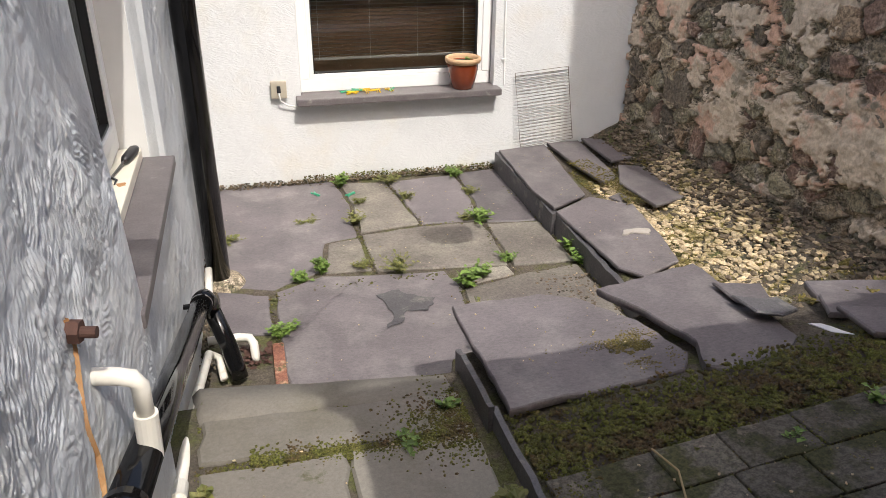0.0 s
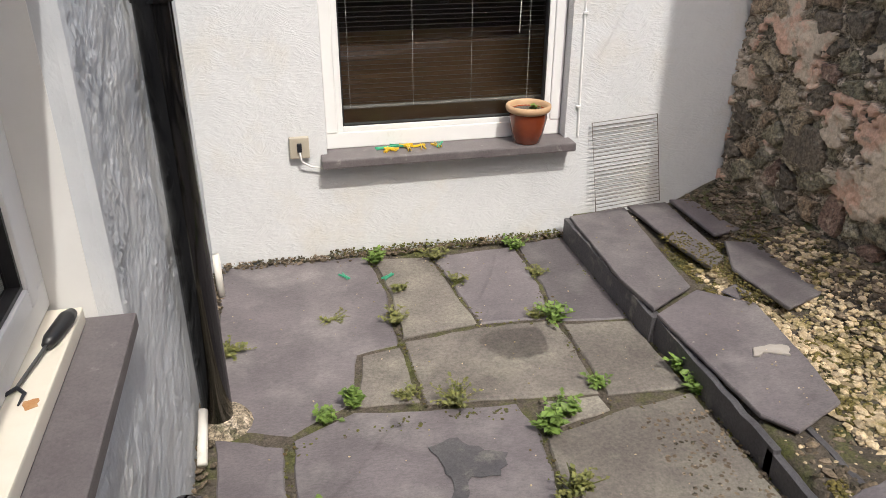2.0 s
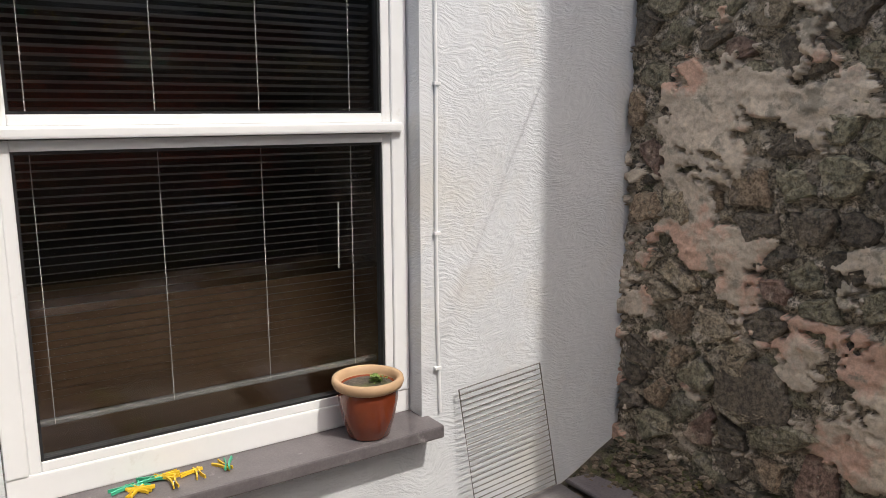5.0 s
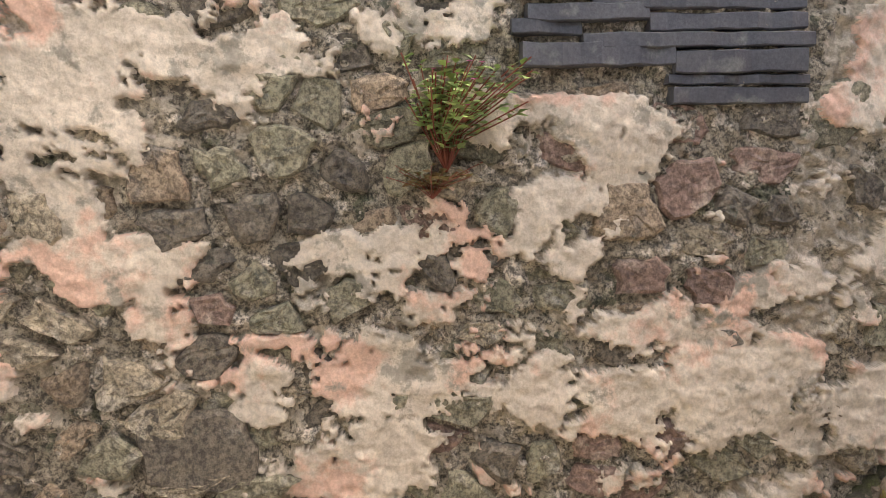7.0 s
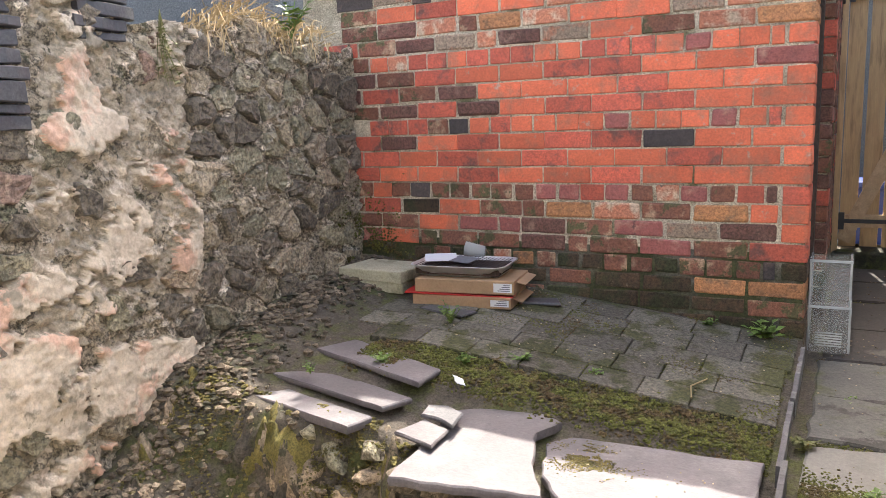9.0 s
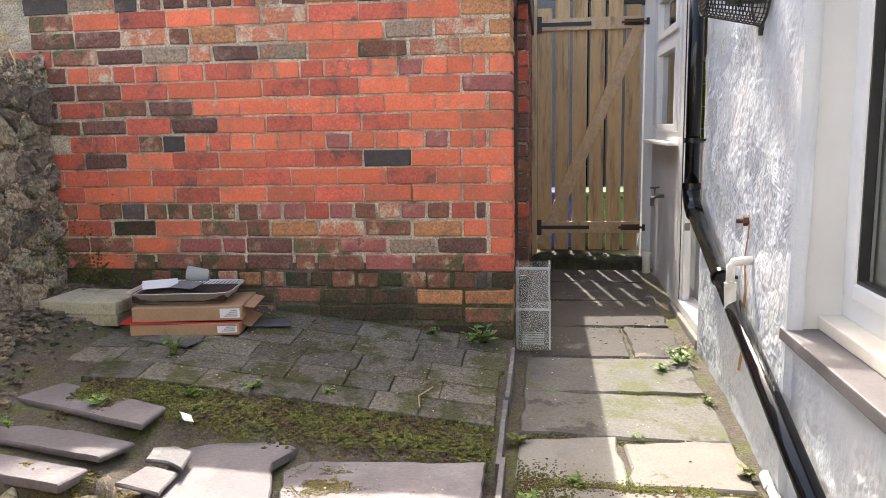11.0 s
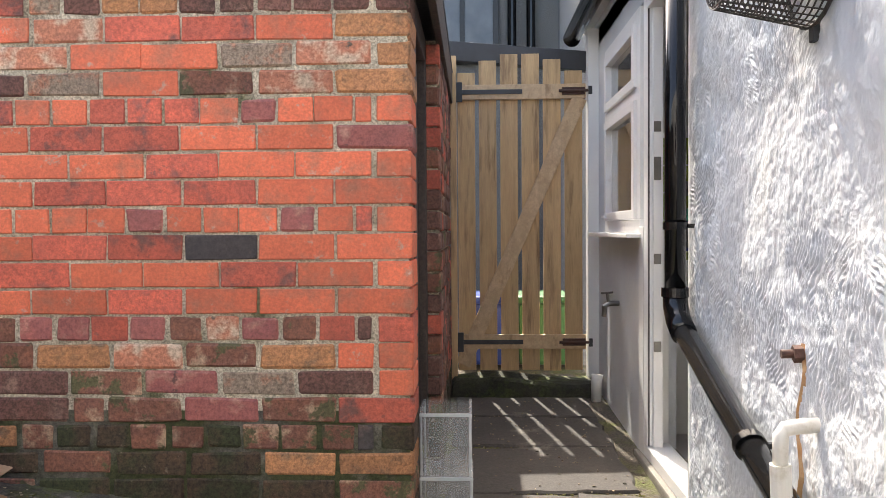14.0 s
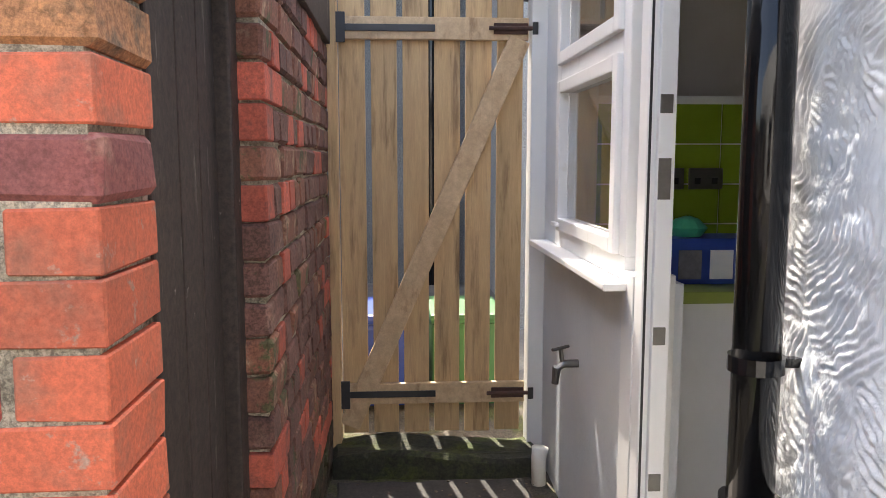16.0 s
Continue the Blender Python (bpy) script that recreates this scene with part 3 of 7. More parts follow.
# lower patio of big flagstones
LOW = -0.02
patio = tagged(part("patio_floor", box(-0.37, 1.62, 2.2, 5.08, -0.12, -0.031), SOIL), "sunken patio of large worn flagstones with weedy joints", "floor", kind="structure")
PATIO_SLABS = (
    (((-0.33, 5.06), (0.44, 5.03), (0.49, 4.63), (0.47, 4.13), (0.28, 4.09), (0.21, 3.74), (-0.03, 3.60), (-0.31, 3.70)), SLATE),
    (((0.30, 4.07), (0.47, 4.10), (0.485, 3.70), (0.235, 3.72)), FLAG),
    (((0.47, 4.99), (0.78, 4.95), (0.86, 4.22), (0.50, 4.17), (0.51, 4.61)), FLAG),
    (((0.80, 4.95), (1.28, 4.98), (1.27, 4.52), (1.22, 4.20), (0.88, 4.22)), SLATE),
    (((1.30, 5.00), (1.60, 5.04), (1.58, 4.12), (1.25, 4.17), (1.29, 4.52)), SLATE),
    (((0.50, 4.14), (0.87, 4.19), (1.22, 4.18), (1.24, 4.01), (1.21, 3.60), (0.87, 3.64), (0.51, 3.68)), FLAG),
    (((1.255, 4.13), (1.58, 4.09), (1.58, 3.56), (1.24, 3.58)), FLAG),
    (((0.98, 3.59), (1.20, 3.58), (1.21, 3.49), (0.93, 3.43)), FLAG),
    (((-0.02, 3.57), (0.22, 3.69), (0.50, 3.64), (0.86, 3.61), (0.90, 3.41), (0.86, 3.15), (0.83, 2.79), (0.60, 2.57), (0.60, 2.31), (0.02, 2.31), (-0.01, 2.73), (-0.02, 3.06)), SLATE),
    (((0.91, 3.39), (1.22, 3.47), (1.58, 3.52), (1.58, 2.67), (1.40, 2.52), (0.90, 2.52), (0.88, 3.11)), FLAG),
    (((-0.31, 3.64), (-0.06, 3.54), (-0.05, 3.18), (-0.28, 3.23)), SLATE),
)
for k, (poly, mt) in enumerate(PATIO_SLABS):
    tilt = Vector((math.sin(k * 2.1) * 0.006, math.cos(k * 1.7) * 0.006))
    c = Vector(poly[0])
    part("paving_slab", slab(list(poly), lambda x, y, tilt=tilt, c=c: LOW + tilt.x * (x - c.x) + tilt.y * (y - c.y), 0.05, 0.007, 0.007), mt, patio)

# raised path down the side of the house, ending in a long step stone
path = tagged(part("path", box(-0.37, 0.53, -1.5, 2.16, 0.1, 0.30), SOIL), "raised side path of worn stone slabs with mossy joints", "path", kind="structure")
cuts = (2.08, 1.86, 1.48, 1.02, 0.55, 0.02, -0.55, -1.05, -1.46)
for k, (b, a) in enumerate(zip(cuts, cuts[1:])):
    j = (0.02, -0.03, 0.025, -0.01, 0.02, -0.02, 0.01, 0.0)[k]
    right = 0.50 if a > 0.4 else 0.47
    # slab colour darkens in two steps towards the gate
    stone = PATH_STONE if a > 1.4 else PATH_WORN if a > 0.5 else DARK_SLAB
    if k in (1, 4):
        mid = 0.16 - 0.05 * k
        for x0, x1 in ((-0.29, mid), (mid + 0.02, right)):
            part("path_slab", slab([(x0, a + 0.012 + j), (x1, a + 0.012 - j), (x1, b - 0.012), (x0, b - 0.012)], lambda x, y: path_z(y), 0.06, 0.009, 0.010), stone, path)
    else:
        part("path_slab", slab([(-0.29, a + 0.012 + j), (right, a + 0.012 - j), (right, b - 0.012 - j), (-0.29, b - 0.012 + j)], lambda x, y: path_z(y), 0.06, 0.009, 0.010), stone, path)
bm = slab([(-0.31, 2.08), (0.10, 2.06), (0.50, 2.03), (0.515, 2.18), (0.10, 2.24), (-0.33, 2.29)], lambda x, y: 0.385 - 0.44 * max(0, y - (2.20 - 0.14 * x)), 0.42, 0.03, 0.008)
part("step_stone", bm, PATH_STONE, path, "long worn riser stone at the edge of the drop", True)

# paved terrace behind the kerb
terrace = tagged(part("terrace", box(0.58, 2.3, 0.62, 1.75, 0.2, 0.40), SOIL), "raised terrace of small mossy stone setts", "terrace", kind="structure")
rng = random.Random(4)
y = 0.66
joints = []
while y < 1.52:
    d = rng.uniform(0.155, 0.215)
    x = 0.60 + rng.uniform(-0.03, 0.0)
    while x < 2.22 - 0.2 * max(0, y - 1.2):
        w = rng.uniform(0.19, 0.31)
        ang = 0.03
        pts = [(x + 0.0025, y + 0.0025 + ang * x * 0.4), (x + w - 0.0025, y + 0.0025 + ang * (x + w) * 0.4), (x + w - 0.0025 + rng.uniform(-0.002, 0.002), y + d - 0.0025 + ang * (x + w) * 0.4), (x + 0.0025 + rng.uniform(-0.002, 0.002), y + d - 0.0025 + ang * x * 0.4)]
        lift = rng.uniform(-0.0018, 0.0018)
        part("sett", slab(pts, lambda a, b, lift=lift: terrace_z(a, b) + lift, 0.05, 0.003, 0.003, 0.06), SETT, terrace)
        for _ in range(26):
            f, along = rng.random(), rng.random() < 0.6
            qx, qy = (x + f * w, y + d + 0.012 * x) if along else (x + w, y + f * d + 0.012 * x)
            joints.append((qx + rng.gauss(0, 0.005), qy + rng.gauss(0, 0.005), terrace_z(qx, qy) - 0.003))
        x += w
    y += d

scatter("moss", MOSS, joints, [rng.uniform(0.002, 0.006) for _ in joints], 0.5, "green moss in the joints of the setts", "moss")

# kerb of slates set on edge between path and terrace
for y0, y1, z0, z1, x0 in ((0.68, 1.32, 0.36, 0.525, 0.545), (1.30, 1.86, 0.33, 0.49, 0.55), (1.84, 2.21, 0.25, 0.475, 0.535)):
    bm = bmesh.new()
    n = 12
    prof = [(y0 + (y1 - y0) * i / n, z1 + rng.uniform(-0.012, 0.004) - 0.03 * i / n) for i in range(n + 1)]
    f = [[bm.verts.new((x0 + dx, yy, zz)) for yy, zz in prof] for dx in (0, 0.018)]
    g = [[bm.verts.new((x0 + dx, yy, z0)) for yy, zz in prof] for dx in (0, 0.018)]
    for i in range(n):
        bm.faces.new((f[0][i], f[0][i + 1], f[1][i + 1], f[1][i]))
        bm.faces.new((g[0][i], g[0][i + 1], f[0][i + 1], f[0][i]))
        bm.faces.new((f[1][i], f[1][i + 1], g[1][i + 1], g[1][i]))
    bm.faces.new((g[0][0], f[0][0], f[1][0], g[1][0]))
    bm.faces.new((g[0][-1], g[1][-1], f[1][-1], f[0][-1]))
    tagged(part("kerb", bm, SLATE_WET), "thin slate kerb standing on edge beside the path", "kerb", "kerb slates", "structure")

# edging and capping slates of the planting bed
EDGE = ((2.78, 3.06, 0.075), (3.02, 3.98, 0.10), (3.90, 5.0, 0.115))
for k, (y0, y1, zt) in enumerate(EDGE):
    bm = slab([(y0, -0.06), (y1, -0.06), (y1, zt), (y0, zt - 0.01)], 0.0, 0.03, 0.004, 0.006)
    bmesh.ops.transform(bm, matrix=Matrix(((0, 0, 1, 1.63 - 0.02 * (k == 2)), (1, 0, 0, 0), (0, 1, 0, 0), (0, 0, 0, 1))), verts=bm.verts)
    tagged(part("bed_edging", bm, SLATE_WET), "dark slate edging on end along the patio", "edging", "bed edging slates", "structure")
bm = slab([(2.75, -0.02), (3.1, -0.02), (3.1, 0.10), (2.75, 0.09)], 0.0, 0.025, 0.004, 0.005)
bmesh.ops.transform(bm, matrix=Matrix(((0, 0, 1, 1.80), (1, 0, 0, 0), (0, 1, 0, 0), (0, 0, 0, 1))), verts=bm.verts)
tagged(part("bed_edging", bm, SLATE_WET), "dark slate edging on end beside an open gap", "edging", "bed edging slates", "structure")
LOOSE = (
    ("capping slate", ((1.605, 4.98), (1.96, 5.03), (1.90, 4.47), (1.86, 4.08), (1.60, 3.93), (1.57, 4.22)), 0.135, 0.022, SLATE, "flat purple slate slab capping the bed edge"),
    ("capping slate", ((1.98, 5.03), (2.22, 5.03), (2.20, 4.61), (2.17, 4.30), (2.05, 4.22), (2.0, 4.52)), 0.145, 0.02, SLATE, "narrow purple slate lying against the white wall"),
    ("capping slate", ((1.60, 3.90), (1.88, 4.06), (2.08, 3.89), (2.03, 3.45), (1.97, 3.17), (1.72, 3.06), (1.64, 3.17)), 0.125, 0.022, SLATE, "purple slate slab with pale chips on the bed edge"),
    ("capping slate", ((2.12, 4.15), (2.25, 4.44), (2.47, 4.36), (2.44, 3.87), (2.16, 3.76)), 0.165, 0.02, SLATE, "broken purple slate lying on gravel"),
    ("capping slate", ((2.24, 5.02), (2.46, 4.98), (2.43, 4.56), (2.24, 4.52)), 0.165, 0.018, SLATE, "broken slate by the foot of the rubble wall"),
    ("small slate", ((1.98, 4.01), (2.08, 4.06), (2.11, 3.96), (2.02, 3.93)), 0.135, 0.012, SLATE, "small broken slate offcut"),
    ("loose slate", ((0.59, 2.46), (0.92, 2.47), (1.05, 2.41), (1.20, 2.21), (1.27, 1.98), (1.21, 1.90), (0.95, 1.87), (0.74, 1.86), (0.60, 1.84)), 0.455, 0.032, SLATE, "large thick slate slab with a moss stain"),
    ("loose slate", ((1.13, 2.40), (1.58, 2.49), (1.61, 2.23), (1.64, 1.93), (1.55, 1.86), (1.34, 1.82), (1.255, 1.86), (1.30, 1.99), (1.23, 2.21)), 0.49, 0.03, SLATE, "large square slate slab tilted on rubble"),
    ("loose slate", ((2.57, 2.10), (2.55, 1.97), (1.87, 2.13), (1.90, 2.24)), 0.515, 0.032, SLATE, "long narrow slate strip on the bank"),
    ("loose slate", ((2.54, 1.945), (2.52, 1.76), (1.79, 1.98), (1.845, 2.10)), 0.545, 0.022, SLATE, "long slate slab lying behind a narrow strip"),
    ("loose slate", ((2.41, 1.735), (2.33, 1.55), (1.78, 1.775), (1.78, 1.945)), 0.595, 0.022, SLATE, "long slate slab lying on the terrace"),
    ("small slate", ((1.71, 2.24), (1.67, 2.10), (1.55, 2.15), (1.54, 2.29)), 0.525, 0.014, SLATE, "broken slate piece on the bank"),
    ("small slate", ((1.70, 2.02), (1.63, 2.00), (1.55, 2.04), (1.53, 2.16), (1.60, 2.12), (1.68, 2.11)), 0.545, 0.014, SLATE_WET, "dark broken slate piece"),
    ("small slate", ((1.60, 0.88), (1.80, 0.92), (1.84, 0.82), (1.66, 0.76)), 0.67, 0.012, SLATE_WET, "dark slate offcut beside cardboard boxes"),
    ("small slate", ((1.95, 1.25), (2.22, 1.17), (2.18, 1.09), (1.92, 1.14)), 0.665, 0.010, SLATE_WET, "dark slate offcut under cardboard boxes"),
)
for name, poly, z, th, mt, label in LOOSE:
    lean = 0.02 if "tilted" in label else 0.006
    thing(name.replace(" ", "_"), slab(list(poly), lambda x, y, z=z, lean=lean: z + lean * (x - poly[0][0]), th, 0.005, 0.006 if "large" in label else 0.0022, 0.05), mt, label, "slate", "loose slates")


# ---- north house wall with its window ----
NY = 5.06


def wall_with_hole(name, axis, at, thick, a0, a1, z0, z1, hole, mat, label):
    """A wall across x (axis 'y') or along y (axis 'x') with one opening right through it."""
    ha0, ha1, hz0, hz1 = hole
    bm = bmesh.new()
    for u0, u1, w0, w1 in ((a0, ha0, z0, z1), (ha1, a1, z0, z1), (ha0, ha1, z0, hz0), (ha0, ha1, hz1, z1)):
        if axis == "y":
            box(u0, u1, at, at + thick, w0, w1, bm=bm)
        else:
            box(at - thick, at, u0, u1, w0, w1, bm=bm)
    bmesh.ops.remove_doubles(bm, verts=bm.verts, dist=1e-5)
    return tagged(part(name, bm, mat), label, "wall", kind="structure")


wall_with_hole("wall_north", "y", NY, 0.32, -3.5, 7.0, -0.3, 4.4, (0.27, 1.57, 0.56, 2.42), WHITE_RENDER, "white painted combed render house wall")
thing("window_sill", box(0.235, 1.60, 4.955, 5.15, 0.528, 0.575, 0.008), SLATE_SILL, "dark slate window sill with a rounded edge", "window sill", kind="structure")
win = tagged(part("window_1", box(0.275, 1.565, 5.14, 5.20, 0.575, 0.66, 0.006), UPVC), "white plastic sash style window with dark room behind", "window", kind="structure")
for x0, x1, z0, z1 in ((0.275, 0.335, 0.66, 2.42), (1.505, 1.565, 0.66, 2.42), (0.335, 1.505, 2.35, 2.42)):
    part("window_frame", box(x0, x1, 5.135, 5.20, z0, z1, 0.006), UPVC, win)
part("transom", box(0.30, 1.54, 5.115, 5.20, 1.588, 1.622, 0.008), UPVC, win)
for x0, x1, z0, z1 in ((0.335, 1.505, 0.66, 1.585), (0.335, 1.505, 1.622, 2.35)):
    sash = part("sash", box(x0, x0 + 0.032, 5.145, 5.19, z0, z1, 0.004), UPVC, win)
    for q in ((x1 - 0.032, x1, z0, z1), (x0 + 0.032, x1 - 0.032, z0, z0 + 0.03), (x0 + 0.032, x1 - 0.032, z1 - 0.03, z1)):
        part("sash_rail", box(q[0], q[1], 5.145, 5.19, q[2], q[3], 0.004), UPVC, sash)
    gasket = bmesh.new()
    for q in ((x0 + 0.032, x0 + 0.04, z0 + 0.03, z1 - 0.03), (x1 - 0.04, x1 - 0.032, z0 + 0.03, z1 - 0.03), (x0 + 0.04, x1 - 0.04, z0 + 0.03, z0 + 0.038), (x0 + 0.04, x1 - 0.04, z1 - 0.038, z1 - 0.03)):
        box(q[0], q[1], 5.150, 5.188, q[2], q[3], bm=gasket)
    part("gasket", gasket, BLACK_RUBBER, sash)
    pane = part("pane", box(x0 + 0.033, x1 - 0.033, 5.165, 5.171, z0 + 0.031, z1 - 0.031), GLASS, sash)
    pane.visible_shadow = False
# room behind; its dimness is put into the near-black wall colour
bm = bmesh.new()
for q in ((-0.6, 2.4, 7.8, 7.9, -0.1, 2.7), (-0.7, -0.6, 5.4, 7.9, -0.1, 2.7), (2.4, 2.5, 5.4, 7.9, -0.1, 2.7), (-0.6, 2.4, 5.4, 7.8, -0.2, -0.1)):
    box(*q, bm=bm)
tagged(part("wall_room_north", bm, ROOM_DARK), "walls of the room behind the window, coloured near black for dimness", "wall", kind="structure")
tagged(part("ceiling", box(-0.7, 2.5, 5.4, 7.9, 2.7, 2.8), ROOM_DARK), "ceiling of the room behind the window, coloured near black for dimness", "ceiling", kind="structure")
thing("sideboard", box(0.1, 1.75, 5.62, 6.0, -0.1, 1.02, 0.01), BROWN_WOOD, "brown wooden sideboard behind the blind", "sideboard")
blind = holder("window_blind", (0.9, 5.26, 0.74), "grey venetian blind with white cords, lowered", "blind")
part("head_rail", box(0.35, 1.49, 5.24, 5.28, 2.31, 2.36, 0.003), UPVC, blind)
part("bottom_rail", box(0.35, 1.49, 5.245, 5.27, 0.755, 0.77, 0.003), BLIND, blind)
me = None
for k in range(62):
    z = 0.785 + k * 0.0245
    if me is None:
        bm = bmesh.new()
        vs = [bm.verts.new((xx, yy, zz)) for xx in (0.355, 1.485) for yy, zz in ((5.247, 0.004), (5.254, 0.0015), (5.262, -0.0015), (5.269, -0.004))]
        for i in range(3):
            bm.faces.new((vs[i], vs[i + 1], vs[i + 5], vs[i + 4]))
        slat = part("slat", bm, BLIND, blind)
        me = slat.data
        slat.location = (0, 0, z)
    else:
        o = new("slat", me)
        o.parent, o.matrix_parent_inverse, o.location = blind, Matrix.Translation(-blind.location), (0, 0, z)
for x in (0.42, 0.76, 1.08, 1.40):
    part("cord", tube([(x, 5.243, 0.76), (x, 5.243, 1.5), (x, 5.243, 2.33)], 0.0013, 6), BLIND_CORD, blind)
part("tilt_wand", tube([(1.34, 5.235, 1.12), (1.345, 5.235, 1.35)], 0.0028, 8), BLIND_CORD, blind)

# ---- west house wall beside the path ----
WX = -0.37
tagged(part("wall_west", box(WX - 0.3, WX - 0.02, 2.965, 5.06, -0.3, 2.75), GREY_RENDER), "silver grey combed render house wall", "wall", kind="structure")


def combing(a, b, seed):
    """Relief of a toothed trowel: patches of close arcs, each patch swept its own way; 0 to 1."""
    best, second = np.full(a.shape, 9.0), np.full(a.shape, 9.0)
    wave = np.zeros(a.shape)
    ia, ib = np.floor(a / 0.15).astype(int), np.floor(b / 0.22).astype(int)

    def h(u, v, k):
        q = np.sin(u * 91.7 + v * 37.3 + k * 17.1 + seed * 5.3) * 43758.5453
        return q - np.floor(q)
    for du in (-1, 0, 1):
        for dv in (-1, 0, 1):
            u, v = ia + du, ib + dv
            ca, cb = (u + h(u, v, 1)) * 0.15, (v + h(u, v, 2)) * 0.22
            d = np.hypot((a - ca) * 1.25, b - cb) + 0.05 * (fractal(a, b, 9, seed + 3, 3) - 0.5)
            turn, reach = h(u, v, 3) * 1.7 - 0.85, 0.10 + 0.4 * h(u, v, 4)
            side = np.where(h(u, v, 5) > 0.5, 1.0, -1.0)
            r = np.hypot(a - ca - side * reach * np.cos(turn), b - cb - reach * np.sin(turn)) + 0.046 * (fractal(a, b, 16, seed + 9, 4) - 0.5)
            w = 0.5 + 0.5 * np.cos(r * math.tau / (0.0095 + 0.005 * h(u, v, 6)))
            closer = d < best
            second = np.where(closer, best, np.minimum(second, d))
            wave = np.where(closer, w, wave)
            best = np.where(closer, d, best)
    worn = step(0.40, 0.56, fractal(a, b, 3.1, seed + 15, 4))
    return wave * (0.15 + 0.85 * worn) * (0.5 + 0.5 * step(0.0, 0.03, second - best)) * (0.55 + 0.9 * fractal(a, b, 30, seed + 21, 2))


def rough_face(name, y0, y1, z0, z1, seed, cell=0.0075, lean=None):
    """The uneven front skin of the rendered wall, folded back at both ends; lean: (shift in x, shift in y) of its end at y1 by height."""
    us, zz = np.meshgrid(np.linspace(0, 1, int((y1 - y0) / cell)), np.arange(z0, z1 + 0.004, cell))
    end = y1 + (lean(zz)[1] if lean else 0.0)
    yy = y0 + us * (end - y0)
    warp = 0.10 * fractal(yy, zz, 2.2, seed + 5, 3)
    d = 0.022 * (fractal(yy, zz, 5, seed) - 0.5) + 0.004 * (fractal((yy + warp) * 2.4, (zz + warp) * 0.7, 9, seed + 2, 3) - 0.5) + 0.0048 * combing(yy, zz, seed) + 0.0046 * (fractal(yy, zz, 55, seed + 7, 3) - 0.5)
    edge = np.minimum(np.minimum(yy - y0, end - yy), np.minimum(zz - z0, z1 - zz))
    x = WX + d * np.clip(edge / 0.03, 0, 1)
    if lean:
        x = x + lean(zz)[0] * step(0.55, 1.0, us)
    grid = np.stack([x, yy, zz], -1)
    left, right = grid[:, :1].copy(), grid[:, -1:].copy()
    left[..., 0] -= 0.05
    right[..., 0] -= 0.05
    return tagged(sheet(name, np.concatenate([left, grid, right], 1), GREY_RENDER), "silver grey combed render face", "wall", kind="structure")


def jamb_lean(z):
    """The corner beside the kitchen window swells out towards the sill."""
    f = step(0.75, 1.75, z)
    return 0.026 - 0.026 * f, 0.05 - 0.05 * f


rough_face("wall_west_face", 2.965, 5.06, -0.1, 2.6, 1, 0.0055)
wall_with_hole("wall_west_kitchen", "x", WX - 0.055, 0.225, 0.37, 2.965, -0.3, 2.75, (1.67, 2.962, 0.90, 2.30), SMOOTH_WHITE, "grey rendered house wall with a white window reveal")
rough_face("wall_west_face", 0.375, 1.80, 0.25, 2.75, 21, 0.0036, jamb_lean)
rough_face("wall_west_face", 1.82, 2.965, 0.0, 0.90, 31)
rough_face("wall_west_face", 1.69, 2.965, 2.31, 2.75, 41)
# the splayed reveal between that corner and the window frame
uu, zz = np.meshgrid(np.linspace(0, 1, 24), np.arange(0.90, 2.32, 0.03))
back, away = jamb_lean(zz)
reveal = np.stack([WX + back + uu * (-0.575 - WX - back), 1.80 + away - 0.003 + uu * (1.80 - 1.80 - away) + 0.004 * (fractal(uu, zz, 7, 3) - 0.5), zz], -1)
tagged(sheet("window_reveal", reveal, SMOOTH_WHITE), "smooth white painted window reveal", "reveal", kind="structure")
tagged(part("wall_west_end", box(WX - 0.28, WX - 0.004, 0.355, 0.375, -0.2, 2.75), SMOOTH_WHITE), "white painted end of the rendered wall by the door", "wall", kind="structure")
# kitchen window
thing("window_sill", box(WX - 0.10, WX + 0.032, 1.80, 2.96, 0.895, 0.935, 0.006), SLATE_SILL, "long grey slate outer window sill", "window sill", kind="structure")
thing("window_board", box(WX - 0.20, WX - 0.075, 1.80, 2.935, 0.936, 0.978, 0.006), CREAM, "cream painted inner sill with a rust spot", "window sill", kind="structure")
kw = tagged(part("window_2", box(-0.575, -0.52, 1.79, 2.96, 0.978, 1.05, 0.005), UPVC), "white plastic kitchen window with a pale curtain", "window", kind="structure")
for q in ((1.79, 1.86, 1.05, 2.29), (2.865, 2.96, 1.05, 2.29), (1.86, 2.865, 2.22, 2.29)):
    part("window_frame", box(-0.575, -0.52, q[0], q[1], q[2], q[3], 0.005), UPVC, kw)
for q in ((1.86, 1.92, 1.05, 2.22), (2.81, 2.865, 1.05, 2.22), (1.92, 2.81, 1.05, 1.10), (1.92, 2.81, 2.17, 2.22)):
    part("sash_rail", box(-0.565, -0.505, q[0], q[1], q[2], q[3], 0.006), UPVC, kw)
pane = part("pane", box(-0.545, -0.539, 1.922, 2.808, 1.102, 2.168), GLASS, kw)
pane.visible_shadow = False
gasket = bmesh.new()
for q in ((1.92, 1.93, 1.10, 2.17), (2.80, 2.81, 1.10, 2.17), (1.93, 2.80, 1.10, 1.11), (1.93, 2.80, 2.16, 2.17)):
    box(-0.55, -0.515, q[0], q[1], q[2], q[3], bm=gasket)
part("gasket", gasket, BLACK_RUBBER, kw)
cy, cz = np.meshgrid(np.arange(1.6, 2.98, 0.01), np.arange(0.95, 2.35, 0.35))
tagged(sheet("curtain", np.stack([-0.70 + 0.02 * np.sin(cy * 48 + 2 * np.sin(cy * 7)), cy, cz], -1), CURTAIN), "pale green curtain hanging in soft folds", "curtain")
